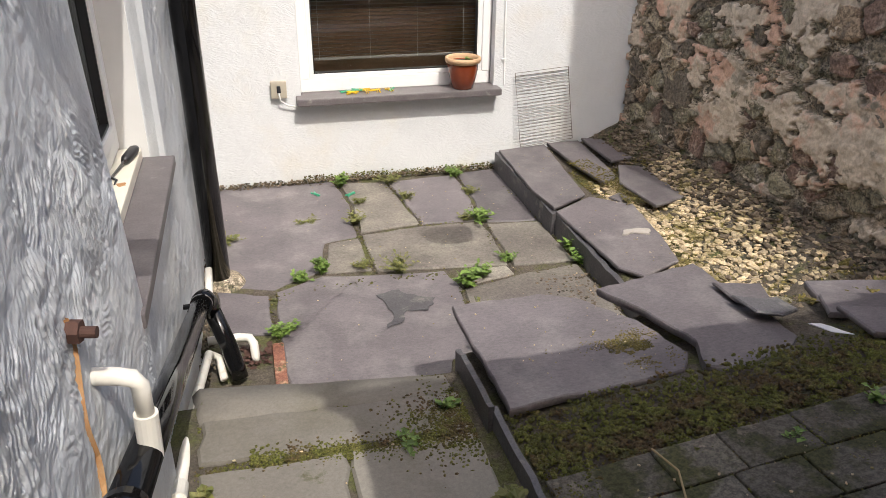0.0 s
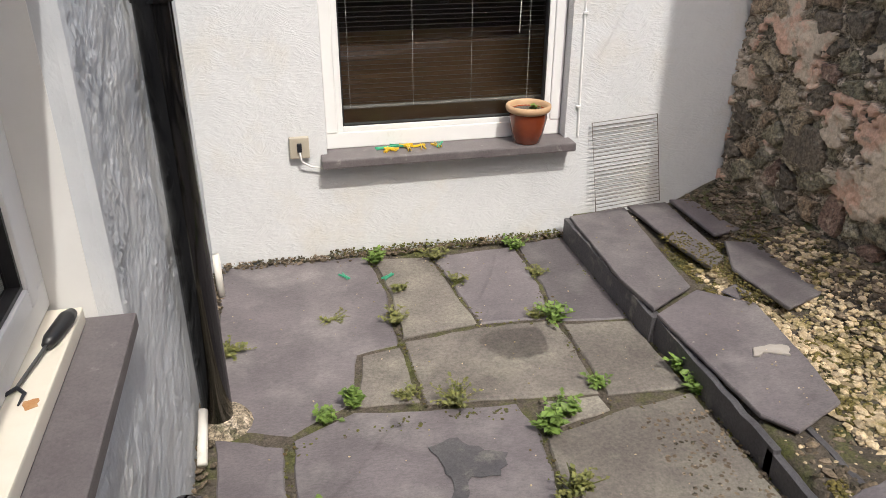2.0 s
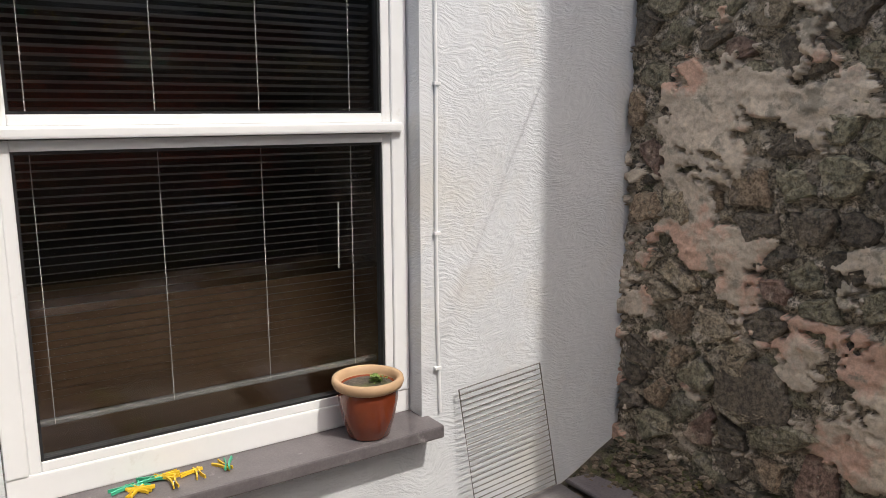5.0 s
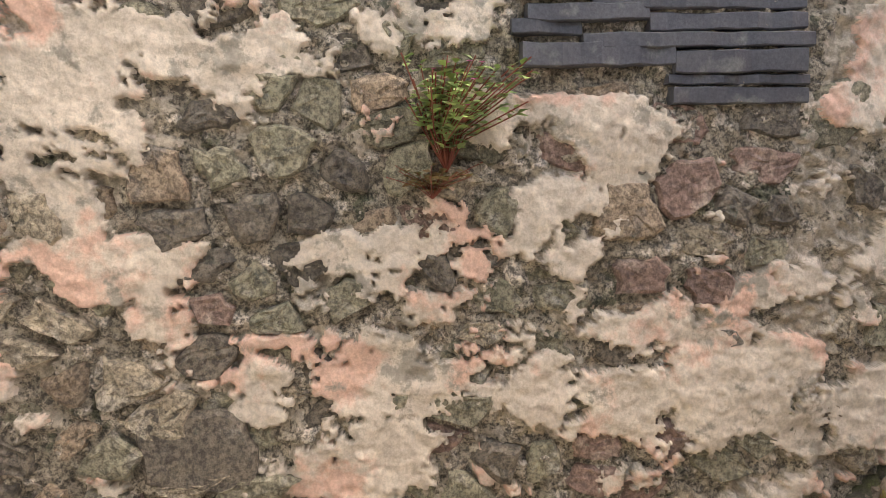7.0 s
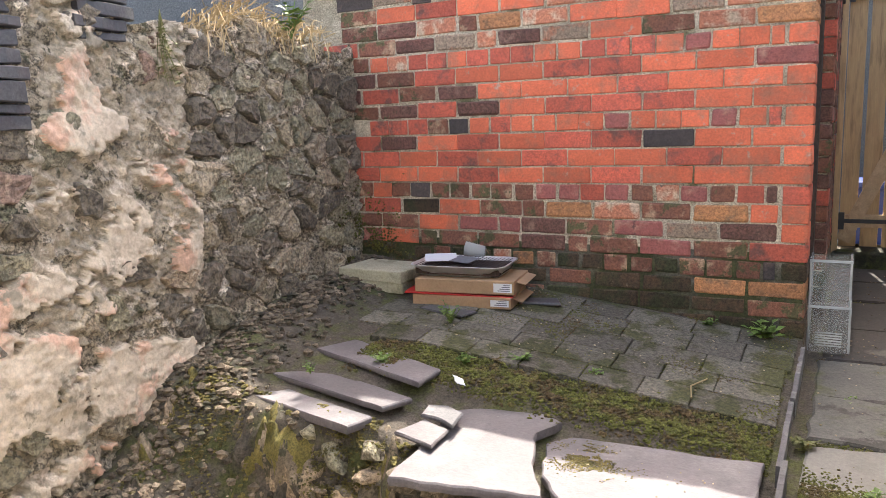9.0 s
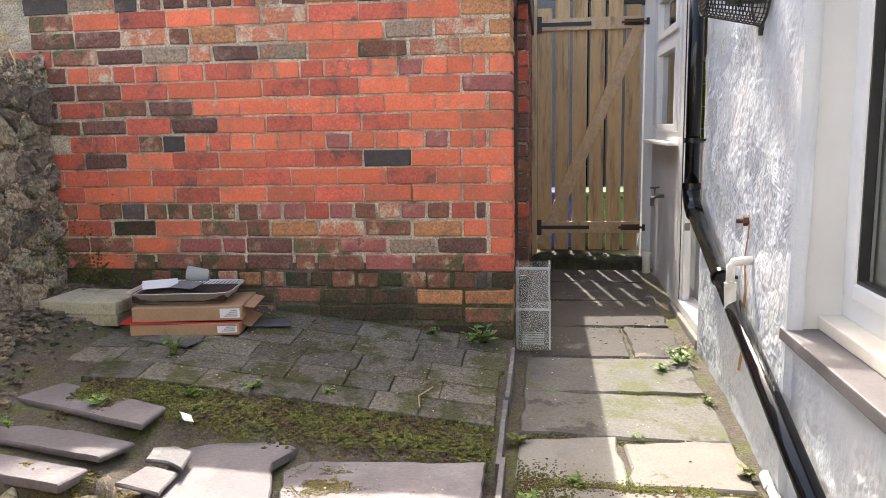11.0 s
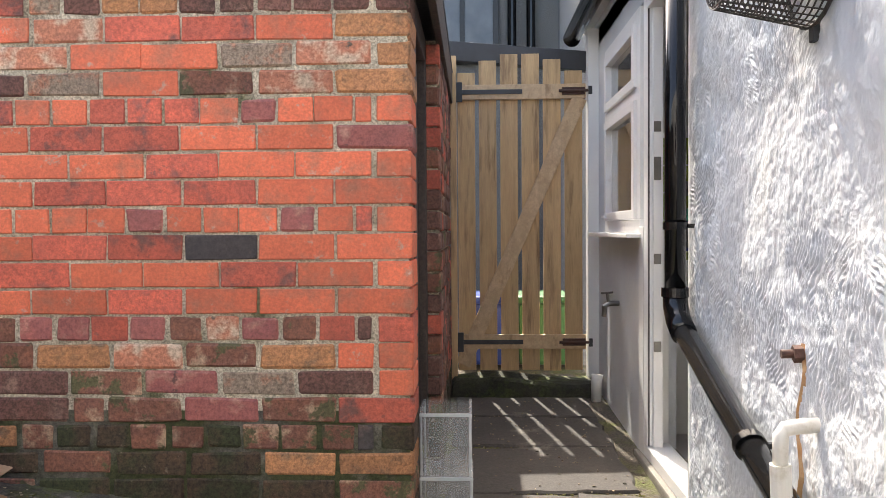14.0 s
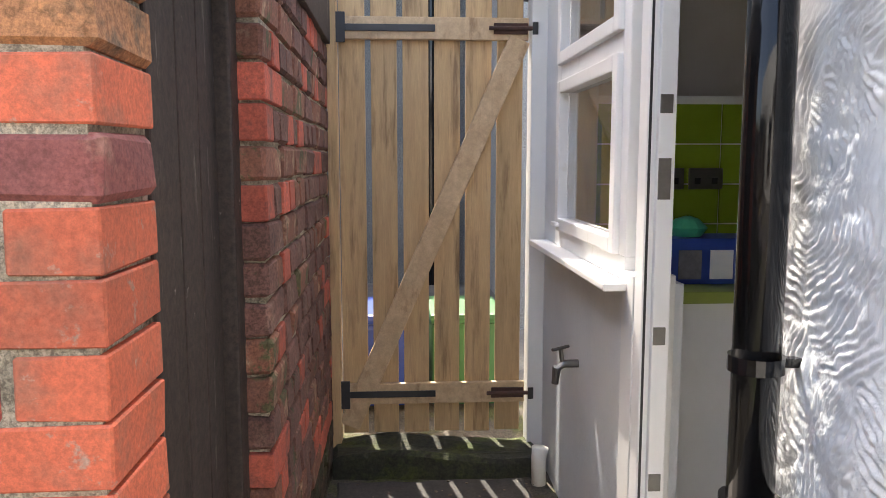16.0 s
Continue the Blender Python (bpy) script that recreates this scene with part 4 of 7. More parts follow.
# kitchen room behind, closed all round
bm = bmesh.new()
for q in ((-3.3, -3.2, -1.8, 5.0, 0.2, 2.6), (-3.2, -0.65, 4.6, 4.7, 0.2, 2.6), (-3.2, -0.45, -1.78, -1.72, 0.2, 2.6), (-3.2, -0.4, -1.78, 4.7, 0.2, 0.44)):
    box(*q, bm=bm)
tagged(part("wall_kitchen", bm, ROOM_PALE), "pale plaster kitchen walls and floor", "wall", kind="structure")
tagged(part("ceiling_kitchen", box(-3.3, -0.40, -1.9, 4.7, 2.6, 2.7), ROOM_PALE), "pale kitchen ceiling", "ceiling", kind="structure")

# ---- porch of the kitchen with door and side window ----
PX = -0.40
porch = tagged(part("wall_porch", box(PX - 0.16, PX, -1.80, -0.50, 0.2, 1.46), GREY_RENDER), "whitewashed rough porch wall with peeling paint", "wall", kind="structure")
part("pier", box(PX - 0.16, PX, -1.80, -1.42, 1.46, 2.75), GREY_RENDER, porch)
part("wall_head", box(PX - 0.16, PX, -1.42, 0.36, 2.50, 2.75), GREY_RENDER, porch)
tagged(part("door_step", box(PX - 0.16, PX + 0.035, -0.50, 0.37, 0.36, 0.485, 0.012), PATH_STONE), "mossy concrete kerb below the back door", "step", kind="structure")
tagged(part("door_threshold", box(PX - 0.10, PX + 0.012, -0.40, 0.355, 0.485, 0.54, 0.006), UPVC), "white plastic door threshold", "threshold", kind="structure")
tagged(part("trim", box(PX - 0.10, PX + 0.012, -0.50, -0.40, 0.42, 1.50, 0.004), SMOOTH_WHITE), "white painted board beside the door", "trim", kind="structure")
door = tagged(part("door_1", box(PX - 0.06, PX + 0.01, -0.40, -0.335, 0.54, 2.50, 0.004), UPVC), "white plastic back door frame, door open inward", "door", kind="structure")
part("door_frame", box(PX - 0.10, PX + 0.01, 0.29, 0.355, 0.54, 2.50, 0.004), UPVC, door)
part("door_frame", box(PX - 0.10, PX + 0.01, -0.335, 0.29, 2.44, 2.50, 0.004), UPVC, door)
part("door_rebate", box(PX - 0.055, PX - 0.012, -0.335, -0.315, 0.54, 2.44, 0.003), UPVC, door)
part("weather_seal", box(PX + 0.0, PX + 0.006, -0.342, -0.332, 0.54, 2.44), BLACK_RUBBER, door)
part("door_leaf", box(-1.10, -0.52, 0.27, 0.31, 0.56, 2.42, 0.004), UPVC, door)
for z in (0.98, 1.36, 1.75, 1.93):
    tall = 0.10 if z == 1.75 else 0.045
    part("lock_keep", box(PX - 0.045, PX - 0.014, -0.316, -0.312, z - tall / 2, z + tall / 2, 0.001), STEEL, door, "small steel lock plate")
pw = tagged(part("window_3", box(PX - 0.07, PX + 0.005, -1.42, -0.50, 1.47, 1.535, 0.004), UPVC), "white plastic porch side window, slightly open top light", "window", kind="structure")
for q in ((-1.42, -1.355, 1.535, 2.50), (-0.565, -0.50, 1.535, 2.50), (-1.355, -0.565, 2.44, 2.50), (-1.355, -0.565, 2.085, 2.145)):
    part("window_frame", box(PX - 0.07, PX + 0.005, q[0], q[1], q[2], q[3], 0.004), UPVC, pw)
for z0, z1 in ((1.535, 2.085), (2.145, 2.44)):
    for q in ((-1.355, -1.305, z0, z1), (-0.615, -0.565, z0, z1), (-1.305, -0.615, z0, z0 + 0.045), (-1.305, -0.615, z1 - 0.045, z1)):
        part("sash_rail", box(PX - 0.05, PX + 0.022, q[0], q[1], q[2], q[3], 0.005), UPVC, pw)
    p = part("pane", box(PX - 0.02, PX - 0.014, -1.303, -0.617, z0 + 0.047, z1 - 0.047), GLASS, pw)
    p.visible_shadow = False
part("window_handle", box(PX + 0.022, PX + 0.04, -1.34, -1.26, 1.552, 1.566, 0.003), UPVC, pw)
part("sill", box(PX - 0.05, PX + 0.075, -1.60, -0.46, 1.448, 1.47, 0.005), UPVC, pw, "projecting white sill with dirty edge")
# kitchen units seen through the door
thing("base_unit", box(-2.2, -0.56, -1.50, -0.90, 0.44, 1.33, 0.004), SMOOTH_WHITE, "white kitchen base unit side panel", "cabinet")
thing("worktop", box(-2.2, -0.54, -1.52, -0.88, 1.33, 1.37, 0.004), material("green_worktop", (0.22, 0.27, 0.06), (0.2, 0.25, 0.05), 20, 0.4, 0.0), "green laminate kitchen worktop", "worktop")
tiles = tagged(part("splashback", box(-2.2, -0.56, -1.53, -1.51, 1.37, 2.05), SMOOTH_WHITE), "lime green tiled splashback", "splashback", kind="structure")
for r in range(4):
    for c in range(6):
        part("tile", box(-0.56 - 0.26 * (c + 1) + 0.003, -0.56 - 0.26 * c - 0.003, -1.512, -1.502, 1.38 + 0.16 * r + 0.003, 1.38 + 0.16 * (r + 1) - 0.003), TILE_GREEN, tiles)
for x in (-0.86, -1.02):
    sk = holder("wall_socket", (x, -1.50, 1.72), "silver double wall socket on green tiles", "socket", "kitchen sockets")
    part("plate", box(x - 0.07, x + 0.07, -1.502, -1.492, 1.68, 1.765, 0.003), STEEL, sk)
    for dx in (-0.035, 0.035):
        part("pin_hole", box(x + dx - 0.012, x + dx + 0.012, -1.494, -1.490, 1.70, 1.725), BLACK_RUBBER, sk)
pack = thing("product_box", box(-1.02, -0.70, -1.20, -1.02, 1.372, 1.53, 0.003), BLUE, "dark blue printed carton on the worktop", "box")
for k in range(2):
    part("printed_panel", box(-0.93 + 0.11 * k, -0.85 + 0.11 * k, -1.021, -1.016, 1.39, 1.49), (PAPER, INK)[k], pack)
thing("cloth", lathe([(0.05, 0), (0.07, 0.03), (0.04, 0.06), (0.01, 0.07)], (-0.80, -1.11, 1.531), 14), PEG_GREEN, "crumpled green cloth on a carton", "cloth")

tagged(part("roof_kitchen", box(-3.6, WX + 0.02, 0.43, 5.06, 2.76, 2.84), ROOF_FELT), "low slate roof over the kitchen", "roof", kind="structure")
# porch roof edge with gutter
tagged(part("soffit_board", box(PX - 0.25, PX + 0.06, -2.0, 0.40, 2.75, 2.82, 0.005), SMOOTH_WHITE), "white eaves board above the porch", "eaves", kind="structure")
tagged(part("roof_porch", box(-3.3, PX + 0.05, -2.0, 0.42, 2.83, 2.90), ROOF_FELT), "grey porch roof", "roof", kind="structure")


# ---- pipes ----
def bracket(y, z, x, r, way=(0, 1)):
    """A ring round the pipe with an arm to the wall; way: the pipe's run in y and z."""
    bm = tube([(x, y - 0.012 * way[0], z - 0.012 * way[1]), (x, y + 0.012 * way[0], z + 0.012 * way[1])], r + 0.006, 20)
    box(WX - 0.01, x - r * 0.8, y - 0.010, y + 0.010, z - 0.007, z + 0.007, 0.003, bm)
    return bm


soil = holder("soil_pipe", (-0.295, 3.74, 0.0), "thick black soil pipe running down the wall", "pipe")
part("pipe", tube([(-0.295, 3.74, -0.03), (-0.295, 3.74, 3.2)], 0.057, 28), BLACK_PIPE, soil, "", True)
for z in (1.55,):
    part("bracket", bracket(3.74, z, -0.295, 0.057), BLACK_PIPE, soil)
part("cement_collar", lathe([(0.12, -0.03), (0.10, 0.0), (0.07, 0.012), (0.058, 0.014)], (-0.285, 3.74, 0), 18), GREY_MORTAR, soil)

rain = holder("rainwater_pipe", (-0.29, 0.40, 0.6), "glossy black rainwater downpipe that bends along the wall", "pipe")
RX = -0.305
part("pipe", tube([(RX, 0.445, 1.25), (RX, 0.445, 2.42)], 0.0345, 24), BLACK_PIPE, rain, "", True)
part("bend", tube([(RX, 0.445, 1.28), (RX, 0.45, 1.235), (RX, 0.485, 1.19), (RX, 0.555, 1.155)], 0.041, 24), BLACK_PIPE, rain, "", True)
part("socket", tube([(RX, 0.445, 1.265), (RX, 0.445, 1.295)], 0.045, 24), BLACK_PIPE, rain)
part("sloping_pipe", tube([(RX, 0.535, 1.165), (RX - 0.005, 2.88, 0.365)], 0.0345, 24), BLACK_PIPE, rain, "", True)
part("elbow", tube([(RX, 2.80, 0.395), (RX, 2.89, 0.358), (RX + 0.008, 2.928, 0.325), (RX + 0.015, 2.93, 0.27)], 0.042, 24), BLACK_PIPE, rain, "", True)
part("outlet", tube([(RX + 0.012, 2.935, 0.31), (-0.235, 2.89, 0.13), (-0.215, 2.86, 0.05), (-0.205, 2.84, 0.0)], 0.035, 24), BLACK_PIPE, rain, "", True)
part("swan_neck", tube([(RX, 0.445, 2.40), (RX, 0.41, 2.47), (RX, 0.12, 2.55), (RX, -0.02, 2.60), (RX, -0.06, 2.66), (RX, -0.06, 2.74)], 0.0345, 20), BLACK_PIPE, rain, "", True)
part("bracket", bracket(0.445, 1.50, RX, 0.0345), BLACK_PIPE, rain)
part("bracket", bracket(0.445, 2.30, RX, 0.0345), BLACK_PIPE, rain)
part("bracket", bracket(1.13, 0.962, RX, 0.0345, (0.9465, -0.323)), BLACK_PIPE, rain)
part("bracket", bracket(2.76, 0.406, RX, 0.036, (0.9465, -0.323)), BLACK_PIPE, rain)


def gutter(name, x, z, y0, y1, label):
    g = holder(name, (x, y0, z), label, "gutter", "gutters")
    bm = bmesh.new()
    prof = [(math.cos(a), math.sin(a)) for a in [math.pi + i * math.pi / 10 for i in range(11)]]
    rings = []
    for yy in (y0, y1):
        rings.append([bm.verts.new((x + 0.056 * c, yy, z + 0.056 * d)) for c, d in prof] + [bm.verts.new((x + 0.052 * c, yy, z + 0.052 * d)) for c, d in reversed(prof)])
    n = len(rings[0])
    for k in range(n):
        bm.faces.new((rings[0][k], rings[0][(k + 1) % n], rings[1][(k + 1) % n], rings[1][k]))
    for r in rings:
        bm.faces.new(r)
    part("channel", bm, BLACK_PIPE, g, "", True)
    for yy in (y0, y1):
        part("end_cap", tube([(x, yy - 0.004, z - 0.012), (x, yy + 0.004, z - 0.012)], 0.056, 18), BLACK_PIPE, g)
    return g


g = gutter("gutter", -0.285, 2.74, -2.0, 0.30, "black half round gutter along the porch eaves")
part("gutter_outlet", tube([(-0.285, -0.06, 2.66), (-0.285, -0.06, 2.74)], 0.05, 18), BLACK_PIPE, g)
g = gutter("gutter", -0.30, 2.66, 1.15, 5.0, "black gutter on the main house wall")
part("bracket", box(-0.38, -0.3, 1.26, 1.29, 2.58, 2.66, 0.004), BLACK_PIPE, g)
waste = holder("waste_pipe", (-0.33, 1.1, 0.8), "white plastic waste pipe with an elbow out of the wall", "pipe", "waste pipes")
part("pipe", tube([(WX - 0.02, 1.362, 1.075), (-0.325, 1.357, 1.068), (-0.298, 1.353, 1.062), (-0.289, 1.352, 1.048), (-0.289, 1.352, 0.96)], 0.0165, 16), WHITE_PIPE, waste, "", True)
part("socket", tube([(-0.289, 1.352, 0.985), (-0.293, 1.352, 0.885)], 0.022, 16), WHITE_PIPE, waste)
w2 = holder("waste_pipe", (-0.33, 2.280, 0.2), "white waste pipe running low along the wall", "pipe", "waste pipes")
part("pipe", tube([(-0.335, 1.75, 0.405), (-0.33, 2.183, 0.33), (-0.315, 2.863, 0.12), (-0.285, 2.922, 0.06), (-0.265, 2.824, 0.015)], 0.017, 14), WHITE_PIPE, w2, "", True)
part("socket", tube([(-0.334, 1.82, 0.39), (-0.334, 1.75, 0.405)], 0.022, 14), WHITE_PIPE, w2)
w3 = holder("waste_pipe", (-0.2, 3.009, 0.06), "short white waste elbow over the drain", "pipe", "waste pipes")
part("pipe", tube([(-0.33, 3.058, 0.06), (-0.20, 3.058, 0.06), (-0.155, 3.043, 0.06), (-0.14, 3.009, 0.05), (-0.138, 2.985, 0.0), (-0.138, 2.980, -0.02)], 0.019, 14), WHITE_PIPE, w3, "", True)
w4 = holder("waste_pipe", (-0.325, 4.2, 0.2), "white pipe at the foot of the house wall", "pipe", "waste pipes")
part("pipe", tube([(-0.335, 3.446, 0.03), (-0.335, 3.660, 0.10)], 0.018, 14), WHITE_PIPE, w4, "", True)
part("upright_pipe", tube([(-0.32, 4.75, -0.04), (-0.325, 4.77, 0.20)], 0.018, 14), WHITE_PIPE, w4, "", True)
bolt = holder("wall_bolt", (WX, 1.28, 1.215), "rusty iron bolt sticking out of the wall", "bolt")
part("shank", tube([(WX - 0.01, 1.285, 1.212), (WX + 0.050, 1.275, 1.210)], 0.010, 12), RUST, bolt)
part("nut", tube([(WX + 0.006, 1.284, 1.212), (WX + 0.026, 1.281, 1.211)], 0.020, 6), RUST, bolt)
bm = bmesh.new()
rng = random.Random(9)
prev = None
for i in range(22):
    z = 1.235 - i * 0.03
    wd = 0.006 + 0.010 * abs(math.sin(i * 1.7)) * (1 - i / 26)
    c = 1.285 + 0.014 * math.sin(i * 0.8) - 0.002 * i
    vs = [bm.verts.new((WX + 0.002, c - wd, z)), bm.verts.new((WX + 0.011, c, z)), bm.verts.new((WX + 0.002, c + wd, z))]
    if prev:
        bm.faces.new((prev[0], prev[1], vs[1], vs[0]))
        bm.faces.new((prev[1], prev[2], vs[2], vs[1]))
    prev = vs
part("rust_run", bm, RUST_STREAK, bolt, "orange rust run under the bolt")

# drain gully
gully = holder("drain_gully", (-0.19, 2.88, -0.05), "open drain gully with a wire grating and brick surround", "drain")
part("brick_edge", box(-0.065, -0.015, 2.68, 3.08, -0.09, -0.005, 0.006), BRICKS["brown"], gully, "worn brick edge")
part("rim", box(-0.31, -0.07, 2.72, 2.76, -0.09, -0.03, 0.006), GREY_MORTAR, gully)
bm = bmesh.new()
for i in range(12):
    tube([(-0.30 + i * 0.02, 2.74, -0.04), (-0.30 + i * 0.02, 2.99, -0.04)], 0.0022, 5, bm)
for i in range(13):
    tube([(-0.31, 2.74 + i * 0.02, -0.037), (-0.07, 2.74 + i * 0.02, -0.037)], 0.0022, 5, bm)
part("grating", bm, BARE_WIRE, gully)
scatter("dead_leaves", RUST, [(random.uniform(-0.2, -0.07), random.uniform(2.94, 3.11), -0.03 + random.uniform(0, 0.02)) for _ in range(60)], [random.uniform(0.008, 0.02) for _ in range(60)], 0.25, "brown dead leaves and grit round the drain", "leaves")

# boiler flue in its wire guard
flue = holder("boiler_flue", (WX, 1.34, 2.05), "black boiler flue inside a round wire guard", "flue")
FY, FZ = 1.33, 2.05
part("terminal", tube([(WX - 0.02, FY, FZ), (WX + 0.03, FY, FZ), (WX + 0.06, FY, FZ)], 0.052, 20), BLACK_RUBBER, flue)
for k in range(3):
    part("ring", tube([(WX + 0.07 + 0.022 * k, FY, FZ), (WX + 0.082 + 0.022 * k, FY, FZ)], 0.055, 20), BLACK_RUBBER, flue)
for i in range(17):
    f = i / 16
    r = 0.128 - 0.042 * f
    x = WX + 0.01 + 0.20 * f
    part("hoop", tube([(x, FY + r * math.cos(a), FZ + r * math.sin(a)) for a in [k * math.tau / 28 for k in range(28)]], 0.0022 if i else 0.005, 5, None, True), BARE_WIRE, flue)
for k in range(36):
    a = k * math.tau / 36
    part("wire", tube([(WX + 0.01, FY + 0.128 * math.cos(a), FZ + 0.128 * math.sin(a)), (WX + 0.21, FY + 0.086 * math.cos(a), FZ + 0.086 * math.sin(a))], 0.0017, 4), BARE_WIRE, flue)
for i in range(-5, 6):
    h = math.sqrt(max(0.0, 0.086 ** 2 - (0.0156 * i) ** 2))
    part("wire", tube([(WX + 0.21, FY + 0.0156 * i, FZ - h), (WX + 0.21, FY + 0.0156 * i, FZ + h)], 0.0018, 4), BARE_WIRE, flue)
    part("wire", tube([(WX + 0.21, FY - h, FZ + 0.0156 * i), (WX + 0.21, FY + h, FZ + 0.0156 * i)], 0.0018, 4), BARE_WIRE, flue)
for dz in (0.14, -0.14):
    part("fixing_lug", box(WX - 0.01, WX + 0.012, FY - 0.012, FY + 0.012, FZ + dz - 0.022, FZ + dz + 0.022, 0.003), IRON, flue)

# tap and stub pipe on the porch wall
tap = holder("garden_tap", (PX, -1.02, 1.10), "old brass garden tap on the porch wall", "tap")
part("body", tube([(PX - 0.01, -1.02, 1.10), (PX + 0.05, -1.02, 1.10), (PX + 0.075, -1.02, 1.085), (PX + 0.08, -1.02, 1.03)], [0.014, 0.014, 0.016, 0.012], 12), STEEL, tap)
part("stem", tube([(PX + 0.055, -1.02, 1.10), (PX + 0.062, -1.02, 1.15)], 0.008, 10), STEEL, tap)
part("handle", tube([(PX + 0.03, -1.045, 1.155), (PX + 0.095, -0.995, 1.155)], 0.006, 8), STEEL, tap)
stub = thing("drain_stub", tube([(PX + 0.055, -1.42, 0.42), (PX + 0.055, -1.42, 0.60), (PX + 0.05, -1.42, 0.645)], [0.03, 0.03, 0.034], 16), WHITE_PIPE, "short dirty white drain pipe by the step", "pipe", smooth=True)

# ---- outhouse of brick ----
BY, BX = 0.615, 0.556
BEAST = 2.95
COURSE, PITCH, JOINT = 0.0866, 0.2445, 0.0080
ZTOP = 2.28
core = tagged(part("wall_south", box(BX + 0.012, BEAST + 0.3, 0.40, BY - 0.0065, 0.92, ZTOP), MORTAR), "red brick outhouse wall with dirty lower courses", "wall", kind="structure")
part("wall_foot", box(BX + 0.012, BEAST + 0.3, 0.40, BY - 0.0065, 0.3, 0.92), material("mossy_mortar", (0.09, 0.085, 0.065), (0.16, 0.145, 0.115), 9, 0.95, 0.9, 60, 0.006, c3=(0.055, 0.06, 0.022), s3=4, t3=0.5, grain=0.5, gscale=60), core)
brick_meshes = {}


def brick(kind, w, d, place, parent, rng, h=COURSE - JOINT):
    """One brick; alike bricks share a mesh. place: its lower corner, w along x, d along y."""
    key = (kind, round(w, 3), round(d, 3), rng.randrange(4))
    if key not in brick_meshes:
        bm = box(0, w, 0, d, 0, h)
        for v in bm.verts:
            v.co += Vector((rng.uniform(-1, 1), rng.uniform(-0.25, 0.25), rng.uniform(-1, 1))) * (0.0020 if kind in "red dull" else 0.0038)
        worn = kind not in ("red", "dull", "dark")
        bmesh.ops.bevel(bm, geom=bm.edges[:], offset=0.0085 if worn else 0.0030, segments=1, affect="EDGES")
        for v in bm.verts:
            v.co += Vector((rng.uniform(-1, 1), rng.uniform(-0.6, 0.2), rng.uniform(-1, 1))) * (0.0030 if worn else 0.0008)
        o = part("brick", bm, BRICKS[kind], parent)
        brick_meshes[key] = o.data
    else:
        o = new("brick", brick_meshes[key])
        o.parent = parent
    o.location = Vector(place) + Vector((rng.uniform(-0.0015, 0.0015), rng.uniform(-0.0015, 0.0015), rng.uniform(-0.0015, 0.0015)))
    o.rotation_euler = (0, rng.uniform(-0.006, 0.006), 0)
    return o


rng = random.Random(12)
BLUE_TOP = 1.481
rows = []
k = -11
while BLUE_TOP + k * COURSE < ZTOP + 0.04:
    rows.append(k)
    k += 1
# courses from the passage corner eastwards: a letter a brick, capitals stretchers, small letters headers, ' a closer
KINDS = {"r": "red", "d": "dull", "n": "brown", "b": "buff", "p": "purple", "k": "dark", "m": "moss", "l": "pale", "s": "stain", "v": "violet"}
COURSES = {
    9: "ppppppbbpldppppk L K k p p", 8: "BRDDSRRDRNPP", 7: "bSLRRSBnSPN", 6: "BSNRLPsLPND", 5: "rr'rrvrdddrrdddrddsrnp", 4: "VRRDDRRDNPD",
    3: "rRRDRRRPNDP", 2: "RRDDDRPDPND", 1: "rd'rvrrrvrrrrdrknddd", 0: "RRKDDRDRPDK", -1: "rRDRRDRDRDD", -2: "RRRDRRDRRDD",
    -3: "dp'dsdsndddvnnnnsknrnr", -4: "rrBSSBsNRMDN", -5: "rPLDNPdDRNNM", -6: "DSDNnPNNnRDM", -7: "mk'snnmnnmmnbsnmnm", -8: "BBMMNMMNMM", -9: "NMMMMNMMMM",
}
for k in rows:
    top = BLUE_TOP + k * COURSE
    if top > ZTOP + 0.01:
        continue
    x = BX
    course = COURSES.get(k, "M" * 11 if k % 2 else "m" + "M" * 11).replace(" ", "")
    grimy = {"dull": "violet", "stain": "brown", "red": "red"} if k < -2 else {}
    for i, (c, mark) in enumerate(zip(course, course[1:] + " ")):
        if c == "'" or x > BEAST:
            continue
        ww = PITCH * (0.25 if mark == "'" else 1.0 if c.isupper() else 0.5) * (1.0 if x == BX else rng.uniform(0.975, 1.02))
        deep = 0.10 if x > BX else 0.205
        kind = KINDS[c.lower()]
        brick(grimy.get(kind, kind) if (i + k) % 3 else kind, round(ww - JOINT, 2), deep, (x + (JOINT * 0.5 if x > BX else 0), BY - deep, top - (COURSE - JOINT)), core, rng)
        x += ww
# side wall along the passage: quoin, old door, stepped out pier
side = tagged(part("wall_passage", box(0.512, 0.80, -1.72, -0.185, 0.3, ZTOP), MORTAR), "red brick outhouse side wall along the passage", "wall", kind="structure")
for k in rows:
    top = BLUE_TOP + k * COURSE
    if top > ZTOP + 0.02:
        continue
    y = -0.17
    header = k % 2
    while y > -1.68:
        d = min(0.115 if header else PITCH, y + 1.72)
        kind = "purple" if rng.random() < 0.55 else "brown" if rng.random() < 0.6 else "dull"
        if top < 0.75:
            kind = "moss"
        o = brick(kind, 0.10, round(d - JOINT, 2), (0.50, y - d + JOINT, top - (COURSE - JOINT)), side, rng)
        y -= d
frame_ = tagged(part("door_2", box(0.60, 0.64, -0.17, 0.40, 0.42, ZTOP - 0.1, 0.003), DARK_DOOR), "old dark brown painted plank door of the outhouse, shut", "door", kind="structure")
part("door_post", box(0.562, 0.65, 0.31, 0.41, 0.42, ZTOP, 0.006), DARK_DOOR, frame_)
part("door_post", box(0.556, 0.65, -0.183, -0.10, 0.42, ZTOP, 0.006), DARK_DOOR, frame_)
